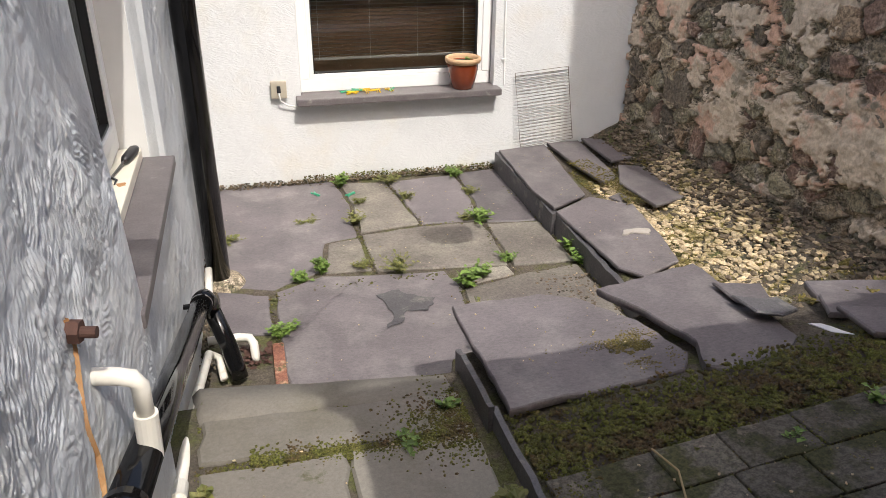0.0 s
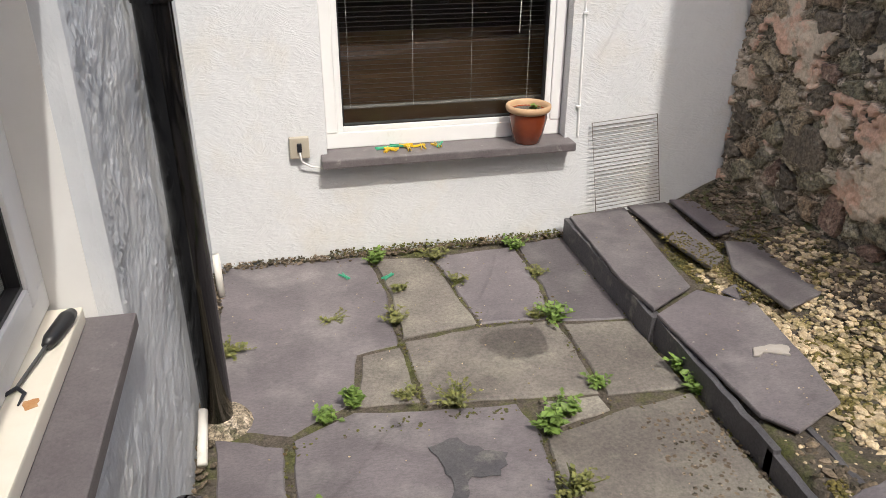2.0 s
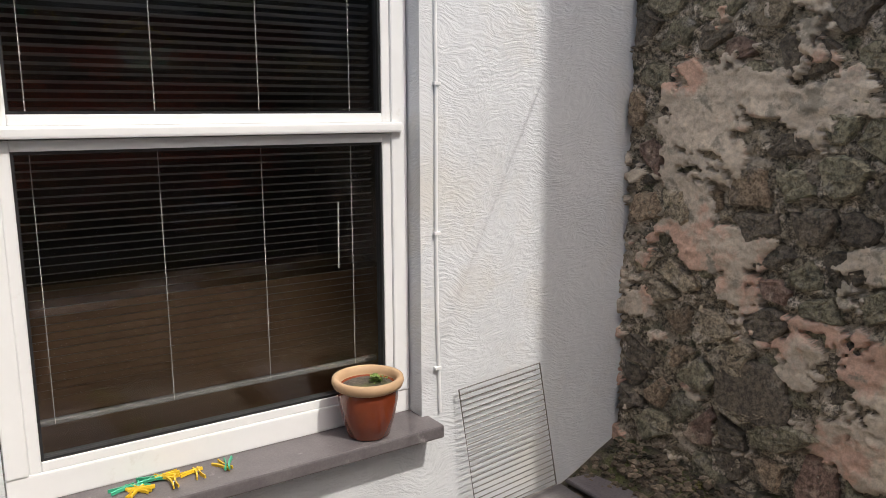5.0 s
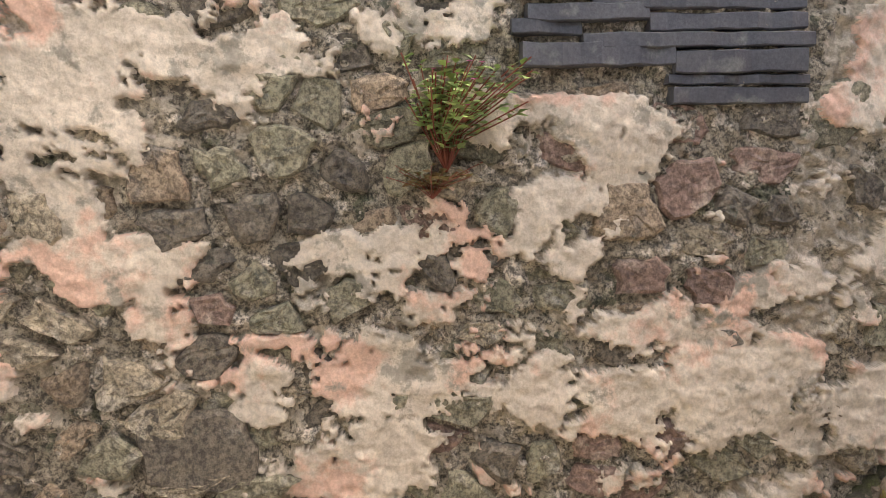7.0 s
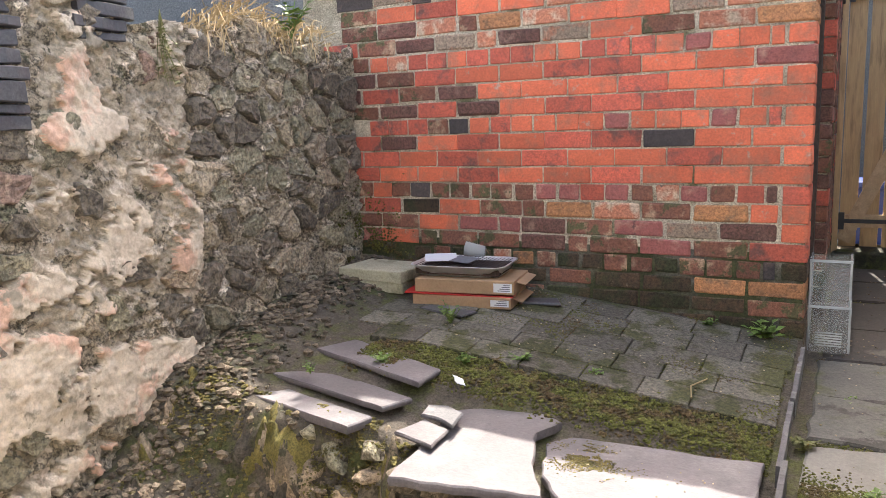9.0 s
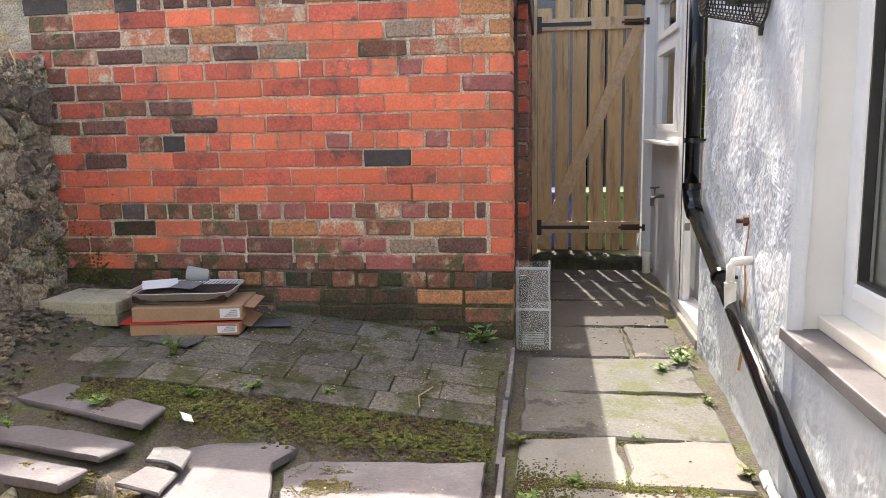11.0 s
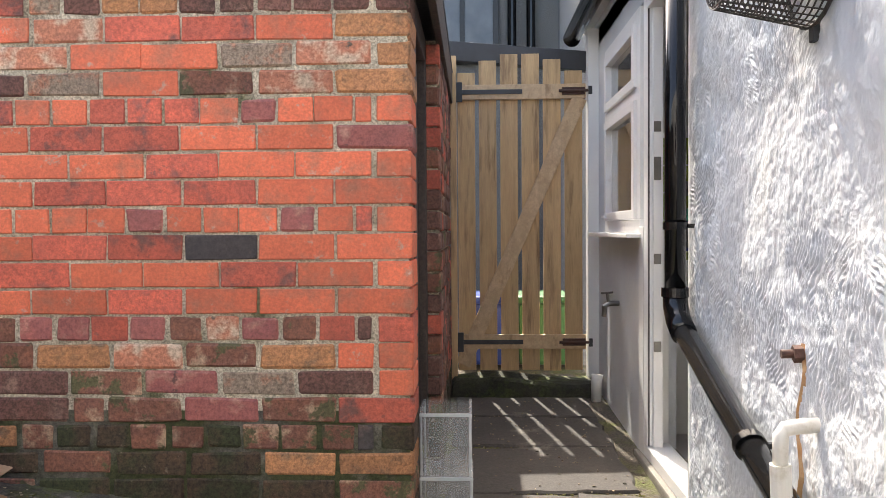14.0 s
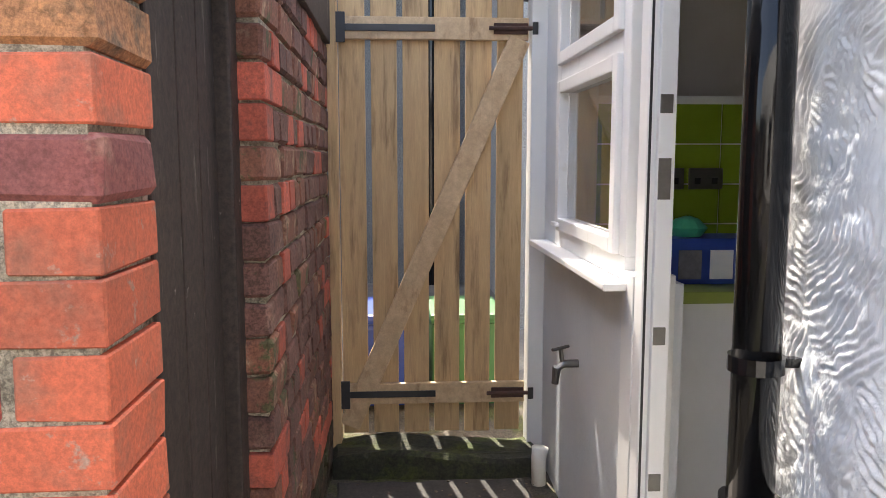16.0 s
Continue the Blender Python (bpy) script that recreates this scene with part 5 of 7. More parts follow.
for i in range(3):
    part("plank", box(0.588, 0.602, -0.10 + 0.137 * i + 0.003, 0.035 + 0.137 * i, 0.45, ZTOP - 0.12, 0.003), DARK_DOOR, frame_)
tagged(part("lintel", box(0.556, 0.80, -0.185, 0.41, ZTOP - 0.10, ZTOP, 0.005), DARK_DOOR), "dark timber lintel over the outhouse door", "lintel", kind="structure")
tagged(part("wall_outhouse_back", box(0.80, BEAST + 0.3, -1.72, -1.60, 0.3, ZTOP), MORTAR), "back wall of the outhouse", "wall", kind="structure")
# fascia and roof
fascia = tagged(part("fascia_board", box(BX - 0.040, BEAST + 0.2, BY + 0.006, BY + 0.034, ZTOP - 0.008, 2.445, 0.004), OLD_PAINT), "peeling maroon painted fascia board under the roof edge", "fascia", kind="structure")
tagged(part("barge_board", box(BX - 0.072, BX - 0.042, -1.72, BY + 0.034, 2.26, 2.44, 0.004), DARK_DOOR), "weathered dark barge board on the outhouse side", "barge board", kind="structure")
roof = tagged(part("roof_outhouse", box(BX - 0.075, BEAST + 0.3, -1.75, BY + 0.045, 2.446, 2.454), ROOF_FELT), "shallow outhouse roof of thin slates with moss", "roof", kind="structure")
for i in range(18):
    x0 = BX - 0.08 + i * 0.147
    part("roof_slate", slab([(x0, BY - 0.16), (x0 + 0.14, BY - 0.16), (x0 + 0.14, BY + 0.06 + rng.uniform(-0.012, 0.012)), (x0, BY + 0.06 + rng.uniform(-0.012, 0.012))], 2.463 + rng.uniform(0, 0.006), 0.008, 0.002, 0.004), ROOF_FELT, roof)

# ---- gate ----
GY = -1.70
gate = holder("garden_gate", (0.07, GY, 0.60), "pale timber ledged and braced garden gate, shut", "gate")
for i in range(6):
    x1 = 0.455 - i * 0.131
    x0 = x1 - 0.107
    mid = (x0 + x1) / 2
    arch = 2.57 - 0.28 * ((mid - 0.07) / 0.4) ** 2 * 0.6
    bm = box(x0, x1, GY - 0.022, GY, 0.62 + 0.004 * math.sin(i * 3), arch, 0.003)
    part("board", bm, TIMBER, gate)
for z in (0.80, 2.33):
    part("ledge", box(-0.325, 0.452, GY + 0.002, GY + 0.03, z - 0.045, z + 0.045, 0.004), TIMBER_PALE, gate)
ang = math.atan2(2.29 - 0.66, -0.29 - 0.43)
ln = math.hypot(2.29 - 0.66, 0.72)
turn = Matrix.Translation((0.07, GY + 0.018, 1.475)) @ Matrix.Rotation(-ang, 4, "Y")
part("brace", box(-ln / 2, ln / 2, -0.014, 0.014, -0.045, 0.045, 0.004, None, turn), TIMBER_PALE, gate)
for z in (0.80, 2.33):
    h = part("hinge", box(0.06, 0.45, GY + 0.031, GY + 0.037, z - 0.014, z + 0.014, 0.002), IRON, gate, "black iron strap hinge")
    part("hinge_plate", box(0.425, 0.475, GY + 0.03, GY + 0.042, z - 0.06, z + 0.06, 0.002), IRON, h)
    b = part("bolt", tube([(-0.16, GY + 0.045, z), (-0.36, GY + 0.045, z)], 0.009, 10), RUST, gate, "rusty sliding bolt")
    part("bolt_plate", box(-0.32, -0.18, GY + 0.03, GY + 0.04, z - 0.022, z + 0.022, 0.002), RUST, b)
posts = tagged(part("gate_post", box(0.462, 0.50, GY - 0.05, GY + 0.05, 0.45, 2.55, 0.004), TIMBER), "timber gate post against the brick wall", "post", kind="structure")
tagged(part("gate_post", box(-0.405, -0.335, GY - 0.05, GY + 0.05, 0.45, 2.70, 0.004), SMOOTH_WHITE), "white painted gate post against the porch", "post", kind="structure")
for x, z in ((-0.34, 0.80), (-0.34, 2.33)):
    thing("bolt_keep", box(x - 0.02, x + 0.003, GY + 0.05, GY + 0.058, z - 0.025, z + 0.025, 0.002), IRON, "small iron bolt keep on the post", "bolt keep", "bolt keeps")
bm = box(-0.05, 0.95, -0.035, 0.035, -0.06, 0.06, 0.004, None, Matrix.Translation((0.52, GY - 0.06, 2.60)) @ Matrix.Rotation(math.pi - 0.09, 4, "Y"))
tagged(part("gate_lintel", bm, IRON), "black painted beam above the gate", "beam", kind="structure")
tagged(part("gate_step", slab([(-0.36, -1.72), (0.49, -1.72), (0.49, -1.50), (-0.36, -1.47)], lambda x, y: 0.595 + 0.02 * math.sin(x * 7), 0.2, 0.02, 0.012), material("black_mossy_stone", (0.025, 0.025, 0.018), (0.05, 0.05, 0.025), 9, 0.8, 0.9, 40, 0.012, c3=(0.07, 0.085, 0.02), s3=5, t3=0.56, grain=0.5, gscale=60)), "dark mossy stone step under the gate", "step", kind="structure")

# ---- lane and houses beyond ----
tagged(part("lane", box(-8, 12, -6.5, -1.76, 0.2, 0.50), FLAG), "back lane behind the gate", "lane", kind="structure")
for x, mt, lb in ((0.28, BLUE, "blue wheeled bin in the lane"), (-0.12, BIN_GREEN, "green wheeled bin in the lane")):
    bn = thing("wheelie_bin", box(x - 0.19, x + 0.17, -2.75, -2.25, 0.55, 0.98, 0.03), mt, lb, "bin", "bins in the lane")
    part("lid", box(x - 0.20, x + 0.18, -2.77, -2.22, 0.98, 1.03, 0.02), mt, bn)
    for dx in (-0.15, 0.13):
        part("wheel", tube([(x + dx - 0.02, -2.72, 0.56), (x + dx + 0.02, -2.72, 0.56)], 0.06, 14), BLACK_RUBBER, bn)


def house(name, x0, x1, y0, y1, top, mat, label):
    h = tagged(part(name, box(x0, x1, y0, y1, 0.2, top), mat), label, "house", kind="structure")
    bm = bmesh.new()
    c = (y0 + y1) / 2
    vs = [bm.verts.new(p) for p in ((x0 - 0.2, y0 - 0.2, top), (x1 + 0.2, y0 - 0.2, top), (x1 + 0.2, y1 + 0.2, top), (x0 - 0.2, y1 + 0.2, top), (x0 - 0.2, c, top + 1.8), (x1 + 0.2, c, top + 1.8))]
    for f in ((0, 1, 5, 4), (2, 3, 4, 5), (0, 4, 3), (1, 2, 5), (3, 2, 1, 0)):
        bm.faces.new([vs[i] for i in f])
    part("roof", bm, ROOF_FELT, h)
    return h


def far_window(h, x0, x1, z0, z1, y):
    w = part("window", box(x0 + 0.06, x1 - 0.06, y - 0.02, y + 0.012, z0 + 0.06, z1 - 0.06), material("dark_glass", (0.10, 0.11, 0.12), (0.16, 0.17, 0.18), 2, 0.1, 0.0), h)
    for q in ((x0, x0 + 0.07, z0, z1), (x1 - 0.07, x1, z0, z1), (x0 + 0.07, x1 - 0.07, z0, z0 + 0.07), (x0 + 0.07, x1 - 0.07, z1 - 0.07, z1), ((x0 + x1) / 2 - 0.03, (x0 + x1) / 2 + 0.03, z0 + 0.07, z1 - 0.07)):
        part("frame", box(q[0], q[1], y, y + 0.05, q[2], q[3], 0.004), BLACK_RUBBER, w)
    part("sill", box(x0 - 0.06, x1 + 0.06, y, y + 0.10, z0 - 0.08, z0, 0.006), BLACK_RUBBER, w)
    return w


hs = house("house_south", -1.2, 12, -10.5, -6.5, 6.2, PEBBLEDASH, "grey pebbledash house across the lane")
far_window(hs, 0.03, 0.93, 3.62, 5.35, -6.49)
far_window(hs, 2.10, 2.62, 4.0, 5.5, -6.49)
far_window(hs, 5.2, 6.2, 3.6, 5.2, -6.49)
for x in (-0.13, -0.36):
    part("drainpipe", tube([(x, -6.40, 0.5), (x, -6.40, 6.1)], 0.055, 14), BLACK_PIPE, hs)
house("house_west", -4.5, -0.72, -9.0, -4.2, 6.0, PALE_DASH, "pale pebbledash house beyond the porch")
nb = house("house_east", 3.74, 9.0, -5.5, 0.30, 4.6, PEBBLEDASH, "grey pebbledash neighbouring house over the rubble wall")
# unseen tall wall, added only to cast the upright shadow edge on wall_north
part("gable_wall", box(3.155, 9.0, 0.32, 0.60, 0.2, 9.2), PEBBLEDASH, nb)
# lean-to gable seen over the outhouse roof
lt = tagged(part("lean_to", box(1.0, 3.6, -3.2, -2.3, 0.5, 2.75), PALE_DASH), "pebbledash lean-to behind the outhouse", "outbuilding", kind="structure")
bm = bmesh.new()
prof = [(3.05, 3.65), (1.55, 3.10), (1.55, 2.75), (3.05, 2.75)]
fr = [bm.verts.new((x, -2.30, z)) for x, z in prof]
bk = [bm.verts.new((x, -3.2, z)) for x, z in prof]
bm.faces.new(fr)
bm.faces.new(bk)
for i in range(4):
    bm.faces.new((fr[i], fr[(i + 1) % 4], bk[(i + 1) % 4], bk[i]))
part("gable", bm, PALE_DASH, lt)
d = Vector((1.55 - 3.05, 0, 3.10 - 3.65))
turn = Matrix.Translation((2.25, -2.26, 3.33)) @ Matrix.Rotation(-math.atan2(d.z, d.x), 4, "Y")
part("barge_board", box(-0.85, 0.85, -0.02, 0.02, -0.11, 0.11, 0.004, None, turn), OLD_PAINT, lt, "maroon barge board")


# ---- rubble wall ----
def wall_top(y):
    return 1.98 + 0.32 * float(step(2.25, 2.75, y)) + 0.04 * math.sin(y * 5.3) + 0.03 * math.sin(y * 13)


# the larger patches of render left on the wall: y, z and half sizes
PATCHES = (
    (4.80, 1.69, 0.21, 0.15), (4.49, 1.71, 0.13, 0.08), (4.26, 1.70, 0.14, 0.19), (4.58, 1.14, 0.18, 0.08), (4.72, 1.26, 0.09, 0.12), (4.07, 1.10, 0.13, 0.10),
    (3.81, 1.16, 0.13, 0.20), (3.48, 1.24, 0.24, 0.13), (3.54, 1.52, 0.16, 0.12), (3.26, 1.47, 0.18, 0.13), (2.97, 1.01, 0.27, 0.11), (3.13, 0.87, 0.25, 0.12),
    (3.92, 0.79, 0.16, 0.09), (3.33, 0.73, 0.23, 0.12), (3.08, 0.65, 0.19, 0.16), (2.77, 0.67, 0.17, 0.18), (4.02, 0.56, 0.18, 0.12), (4.53, 0.99, 0.08, 0.10),
    (3.83, 1.78, 0.19, 0.09), (2.50, 1.54, 0.17, 0.08), (2.16, 1.45, 0.17, 0.11), (2.36, 1.18, 0.12, 0.15), (2.06, 1.05, 0.09, 0.30), (2.30, 0.62, 0.33, 0.13),
)


def cover(y, z):
    """How thickly old render lies on the wall; the lime begins at a half."""
    wy, wz = y + 0.09 * (fractal(y, z, 6, 91, 3) - 0.5), z + 0.09 * (fractal(y, z, 6, 95, 3) - 0.5)
    near = np.full(np.shape(y), -0.25)
    for py, pz, ry, rz in PATCHES:
        near = np.maximum(near, 1.0 - ((wy - py) / (ry * 1.12)) ** 2 - ((wz - pz) / (rz * 1.12)) ** 2)
    p = 0.45 * fractal(y, z, 3.6, 17, 5) + 0.55 * fractal(y * 0.85, z * 1.2, 9.0, 27, 4) + 0.16 * (fractal(y, z, 34, 5, 3) - 0.5) + 0.10 * (fractal(y, z, 110, 7, 2) - 0.5)
    p = p - 0.055 + 0.24 * np.minimum(near, 0.55) - 0.30 * (1 - step(1.93, 1.98, y + 0.07 * (z - 1.0)))
    p = p - 0.5 * step(2.64, 2.70, y) * (1 - step(3.54, 3.60, y)) * step(1.56, 1.62, z)
    return p


def plaster(y, z):
    """Where lime render still covers the stones, 0 to 1."""
    return step(0.492, 0.508, cover(y, z))



yy, zz = np.meshgrid(np.arange(0.60, 5.075, 0.0066), np.linspace(0, 1, 360))
tops = np.vectorize(wall_top)(yy)
zz = -0.12 + zz * (tops + 0.12)
pl = plaster(yy, zz)
pit = fractal(yy, zz, 38, 61, 3)
depth = -0.018 + 0.026 * pl + 0.040 * (fractal(yy, zz, 6, 23) - 0.5) + (1 - 0.75 * pl) * (0.022 * (np.abs(fractal(yy * 0.8, zz, 15, 31, 4) - 0.5) * 4 - 0.5) + 0.030 * (pit - 0.5) + 0.014 * (fractal(yy, zz, 90, 63, 2) - 0.5)) + 0.026 * (1 - step(1.88, 1.98, yy)) * (fractal(yy, zz, 11, 71, 4) - 0.45)
depth = depth + pl * (0.010 * np.abs(fractal(yy, zz * 1.4, 12, 83, 3) - 0.5) * 2 + 0.006 * (fractal(yy, zz, 60, 85, 2) - 0.5))
face = np.stack([2.56 + (5.06 - yy) * 0.077 - depth, yy, zz], -1)
east = sheet("wall_east", face, GREY_MORTAR)
east.data.materials.append(LIME)
east.data.materials.append(SMEAR)
smear = cover(yy, zz) + 0.16 * step(1.95, 2.0, yy) * (1 - step(2.7, 2.85, yy)) * step(0.75, 0.9, zz) + 0.22 * (fractal(yy, zz, 8, 143, 4) - 0.5) > 0.455
mids = (pl[:-1, :-1] + pl[1:, 1:] + pl[:-1, 1:] + pl[1:, :-1]) / 4
east.data.polygons.foreach_set("material_index", np.where(mids > 0.45, 1, np.where(smear[:-1, :-1], 2, 0)).astype(np.int32).ravel())
tagged(east, "old rubble stone wall with crumbling lime render", "wall", kind="structure")
bm = bmesh.new()
for i in range(12):
    y0, y1 = 0.5 + i * 0.385, 0.5 + (i + 1) * 0.385
    box(wall_x((y0 + y1) / 2) + 0.06, wall_x((y0 + y1) / 2) + 0.42, y0, y1, -0.2, wall_top((y0 + y1) / 2) - 0.02, bm=bm)
part("wall_core", bm, GREY_MORTAR, east)


def cell(site, others, lo, hi):
    """The part of a rectangle nearest to one site."""
    poly = [(lo[0], lo[1]), (hi[0], lo[1]), (hi[0], hi[1]), (lo[0], hi[1])]
    for o in others:
        mx, my = (site[0] + o[0]) / 2, (site[1] + o[1]) / 2
        nx, ny = o[0] - site[0], o[1] - site[1]
        out = []
        for (x0, y0), (x1, y1) in zip(poly, poly[1:] + poly[:1]):
            a, b = (x0 - mx) * nx + (y0 - my) * ny, (x1 - mx) * nx + (y1 - my) * ny
            if a <= 0:
                out.append((x0, y0))
            if a * b < 0:
                t = a / (a - b)
                out.append((x0 + t * (x1 - x0), y0 + t * (y1 - y0)))
        poly = out
        if len(poly) < 3:
            return []
    return poly


rng = random.Random(31)
sites = []
tries = 0
while len(sites) < 420 and tries < 30000:
    tries += 1
    p = (rng.uniform(0.62, 5.04) / 1.35, rng.uniform(0.05, 2.3))
    need = rng.choice((0.07, 0.09, 0.12, 0.16))
    if all((p[0] - q[0]) ** 2 + (p[1] - q[1]) ** 2 > need * need for q in sites):
        sites.append(p)
for u, v in sites:
    y = u * 1.35
    if v > wall_top(y) - 0.03 or (2.68 < y < 3.56 and v > 1.60):
        continue
    if 1.97 < y < 2.72 and rng.random() < 0.45:
        continue
    near = sorted(((q[0] - u) ** 2 + (q[1] - v) ** 2, q) for q in sites)[1:14]
    poly = cell((u, v), [q for _, q in near], (0.61 / 1.35, -0.05), (5.05 / 1.35, 2.35))
    if len(poly) < 3:
        continue
    fine = []
    for (ax, ay), (bx, by) in zip(poly, poly[1:] + poly[:1]):
        cut = max(1, round(math.hypot(bx - ax, by - ay) / 0.045))
        for i in range(cut):
            f = (i + (0.18 if i == 0 else 0)) / cut
            fine.append((ax + f * (bx - ax) + rng.uniform(-0.011, 0.011), ay + f * (by - ay) + rng.uniform(-0.011, 0.011)))
            if i == 0 and cut == 1:
                fine.append((ax + 0.8 * (bx - ax), ay + 0.8 * (by - ay)))
    poly = fine
    pl_here = float(plaster(np.array(y), np.array(v)))
    shrink = rng.uniform(0.66, 0.94)
    proud = rng.uniform(-0.008, 0.014) + (rng.uniform(-0.006, 0.010) if y < 1.95 else 0) - 0.016 * pl_here
    bm = bmesh.new()
    rings = []
    tip, tilt_y, tilt_z = rng.uniform(-0.003, 0.005), rng.uniform(-0.05, 0.05), rng.uniform(-0.06, 0.06)
    for k, (sc, d) in enumerate(((1.0, -0.05), (0.97, proud - 0.014), (0.86, proud), (0.58, proud + tip * 2), (0.28, proud + tip))):
        ring = []
        for a, b in poly:
            py, pz = (a - u) * 1.35 * sc * shrink, (b - v) * sc * shrink
            lean = (tilt_y * py + tilt_z * pz) if k else 0
            ring.append(bm.verts.new((-(d + lean + rng.uniform(-0.005, 0.005) * (k > 1)), py, pz)))
        rings.append(ring)
    for a, b in zip(rings, rings[1:]):
        for k in range(len(poly)):
            bm.faces.new((a[k], a[(k + 1) % len(poly)], b[(k + 1) % len(poly)], b[k]))
    bm.faces.new(rings[-1])
    kinds = (0, 1, 1, 2, 2, 2, 3, 3, 3, 0, 4) if y > 1.95 else (0, 3, 2, 3, 2, 0)
    o = part("stone", bm, STONES[rng.choice(kinds)], east)
    o.location = (wall_x(y), y, v)
# one big dark squared stone low down
bm = slab([(-0.15, -0.12), (-0.02, -0.135), (0.14, -0.10), (0.155, 0.02), (0.13, 0.12), (0.0, 0.105), (-0.11, 0.09), (-0.165, -0.02)], lambda a, b: 0.012 + 0.01 * a, 0.06, 0.014, 0.009, 0.04)
bmesh.ops.transform(bm, matrix=Matrix(((0, 0, -1, 0), (1, 0, 0, 0), (0, 1, 0, 0), (0, 0, 0, 1))), verts=bm.verts)
o = part("stone", bm, STONES[3], east)
o.location = (wall_x(4.46), 4.46, 0.66)


def slate_courses(y_from, y_to, z_from, z_to, short):
    """Layers of thin slate laid flat in the wall, their edges ragged and close together."""
    z = z_from
    while z < z_to:
        h = rng.uniform(0.032, 0.074)
        y0 = y_from + rng.uniform(-0.02, 0.03)
        end = y_to if z > z_from + 0.08 else y_from + (y_to - y_from) * short
        end += rng.uniform(-0.03, 0.02)
        while y0 < end - 0.06:
            ln = min(rng.uniform(0.35, 0.95), end - y0)
            proud = 0.010 + rng.uniform(-0.008, 0.012)
            n = max(3, int(ln / 0.05))
            bm = bmesh.new()
            rows_ = []
            for i in range(n + 1):
                yv = ln * i / n
                f, w0, w1 = -proud + rng.uniform(-0.008, 0.010), rng.uniform(0, 0.006), rng.uniform(0.001, 0.007)
                rows_.append([bm.verts.new(q) for q in ((0.06, yv, 0), (f + 0.004, yv, w0), (f, yv, w0 + 0.004), (f + 0.002, yv, h - w1 - 0.003), (f + 0.006, yv, h - w1), (0.06, yv, h - 0.001))])
            for p, q in zip(rows_, rows_[1:]):
                for j in range(5):
                    bm.faces.new((p[j], p[j + 1], q[j + 1], q[j]))
            bm.faces.new(rows_[0])
            bm.faces.new(rows_[-1])
            o = part("slate_course", bm, SLATE_WET, east)
            o.location = (wall_x(y0), y0 + 0.001, z + 0.05 * (y0 - 3.1))
            o.rotation_euler = (rng.uniform(-0.012, 0.012), 0, math.atan(0.077))
            y0 += ln
        z += h + rng.choice((0.0, 0.001, 0.004))


slate_courses(2.72, 3.56, 1.565, 2.28, 0.5)
slate_courses(2.26, 2.50, 1.90, 2.10, 1.0)
tagged(part("wall_far_east", box(3.0, 3.3, 0.62, 5.2, -0.3, 1.5), PEBBLEDASH), "neighbouring ground wall behind the rubble wall", "wall", kind="structure")

# ---- gravel, rubble and moss ----
rng = random.Random(77)


def strew(n, x0, x1, y0, y1, sizes, keep, lift=0.3):
    ps, ss = [], []
    while len(ps) < n:
        x, y = rng.uniform(x0, x1), rng.uniform(y0, y1)
        if x < wall_x(y) - 0.015 and keep(x, y):
            sz = rng.choice(sizes) * rng.uniform(0.7, 1.3)
            ps.append((x, y, float(ground_z(x, y)) + lift * sz))
            ss.append(sz)
    return ps, ss


ps, ss = strew(3600, 1.92, 2.62, 2.75, 4.35, (0.008, 0.011, 0.016, 0.022), lambda x, y: x > 2.0 - 0.25 * (y < 3.3) and rng.random() < 1.15 - abs(x - 2.25) * 1.3)
scatter("gravel", GRAVEL, ps, ss, 0.65, "pale yellow gravel scattered with chips", "gravel")
ps, ss = strew(3600, 2.2, 2.95, 0.65, 5.04, (0.005, 0.008, 0.012, 0.016, 0.024), lambda x, y: x > wall_x(y) - 0.42 * rng.random() ** 1.3)
scatter("rubble", RUBBLE, ps, ss, 0.8, "fallen mortar and stone chips under the wall", "rubble")


def rock(size, seed):
    """A broken stone: a ball cut by random planes and roughened."""
    r = random.Random(seed)
    bm = bmesh.new()
    bmesh.ops.create_icosphere(bm, subdivisions=3, radius=1.0)
    cuts = [(Vector((r.gauss(0, 1), r.gauss(0, 1), r.gauss(0, 1))).normalized(), r.uniform(0.30, 0.66)) for _ in range(14)]
    shape = Vector((r.uniform(1.3, 2.2), r.uniform(1.0, 1.4), r.uniform(0.9, 1.4))) * size
    for v in bm.verts:
        for n, d in cuts:
            over = v.co.dot(n) - d
            if over > 0:
                v.co -= n * over * 0.92
        v.co *= 1 + r.uniform(-0.05, 0.05)
        v.co = Vector((v.co.x * shape.x, v.co.y * shape.y, v.co.z * shape.z))
    return bm


bank_stones = tagged(new("bank_face"), "packed broken stones of the collapsed bank", "stones", kind="structure")
rocks, shapes = [], []
for k in range(150):
    x, f = rng.uniform(1.64, 2.58), rng.random() ** 0.8
    size = rng.choice((0.022, 0.03, 0.04, 0.052))
    y = 2.18 + 0.17 * f - 0.02 * math.sin(x * 9)
    z = 0.45 - 0.40 * f + 0.18 * max(0.0, x - 2.3) * f
    if k < 12:
        o = part("stone", rock(0.04, 40 + k), STONES[(3, 1, 3, 2)[k % 4]], bank_stones)
        shapes.append(o.data)
    else:
        o = new("stone", rng.choice(shapes))
        o.parent = bank_stones
    o.location, o.scale = (x, y, z), (size / 0.04,) * 3
    o.rotation_euler = (rng.uniform(-0.5, 0.5), rng.uniform(-0.5, 0.5), rng.uniform(0, 6.28))
    rocks.append((x, y, z, size))
ps = [(x + rng.gauss(0, q * 0.6), y + rng.gauss(0, q * 0.5), z + q * rng.uniform(0.4, 0.75)) for x, y, z, q in rocks if z > 0.22 for _ in range(60)]
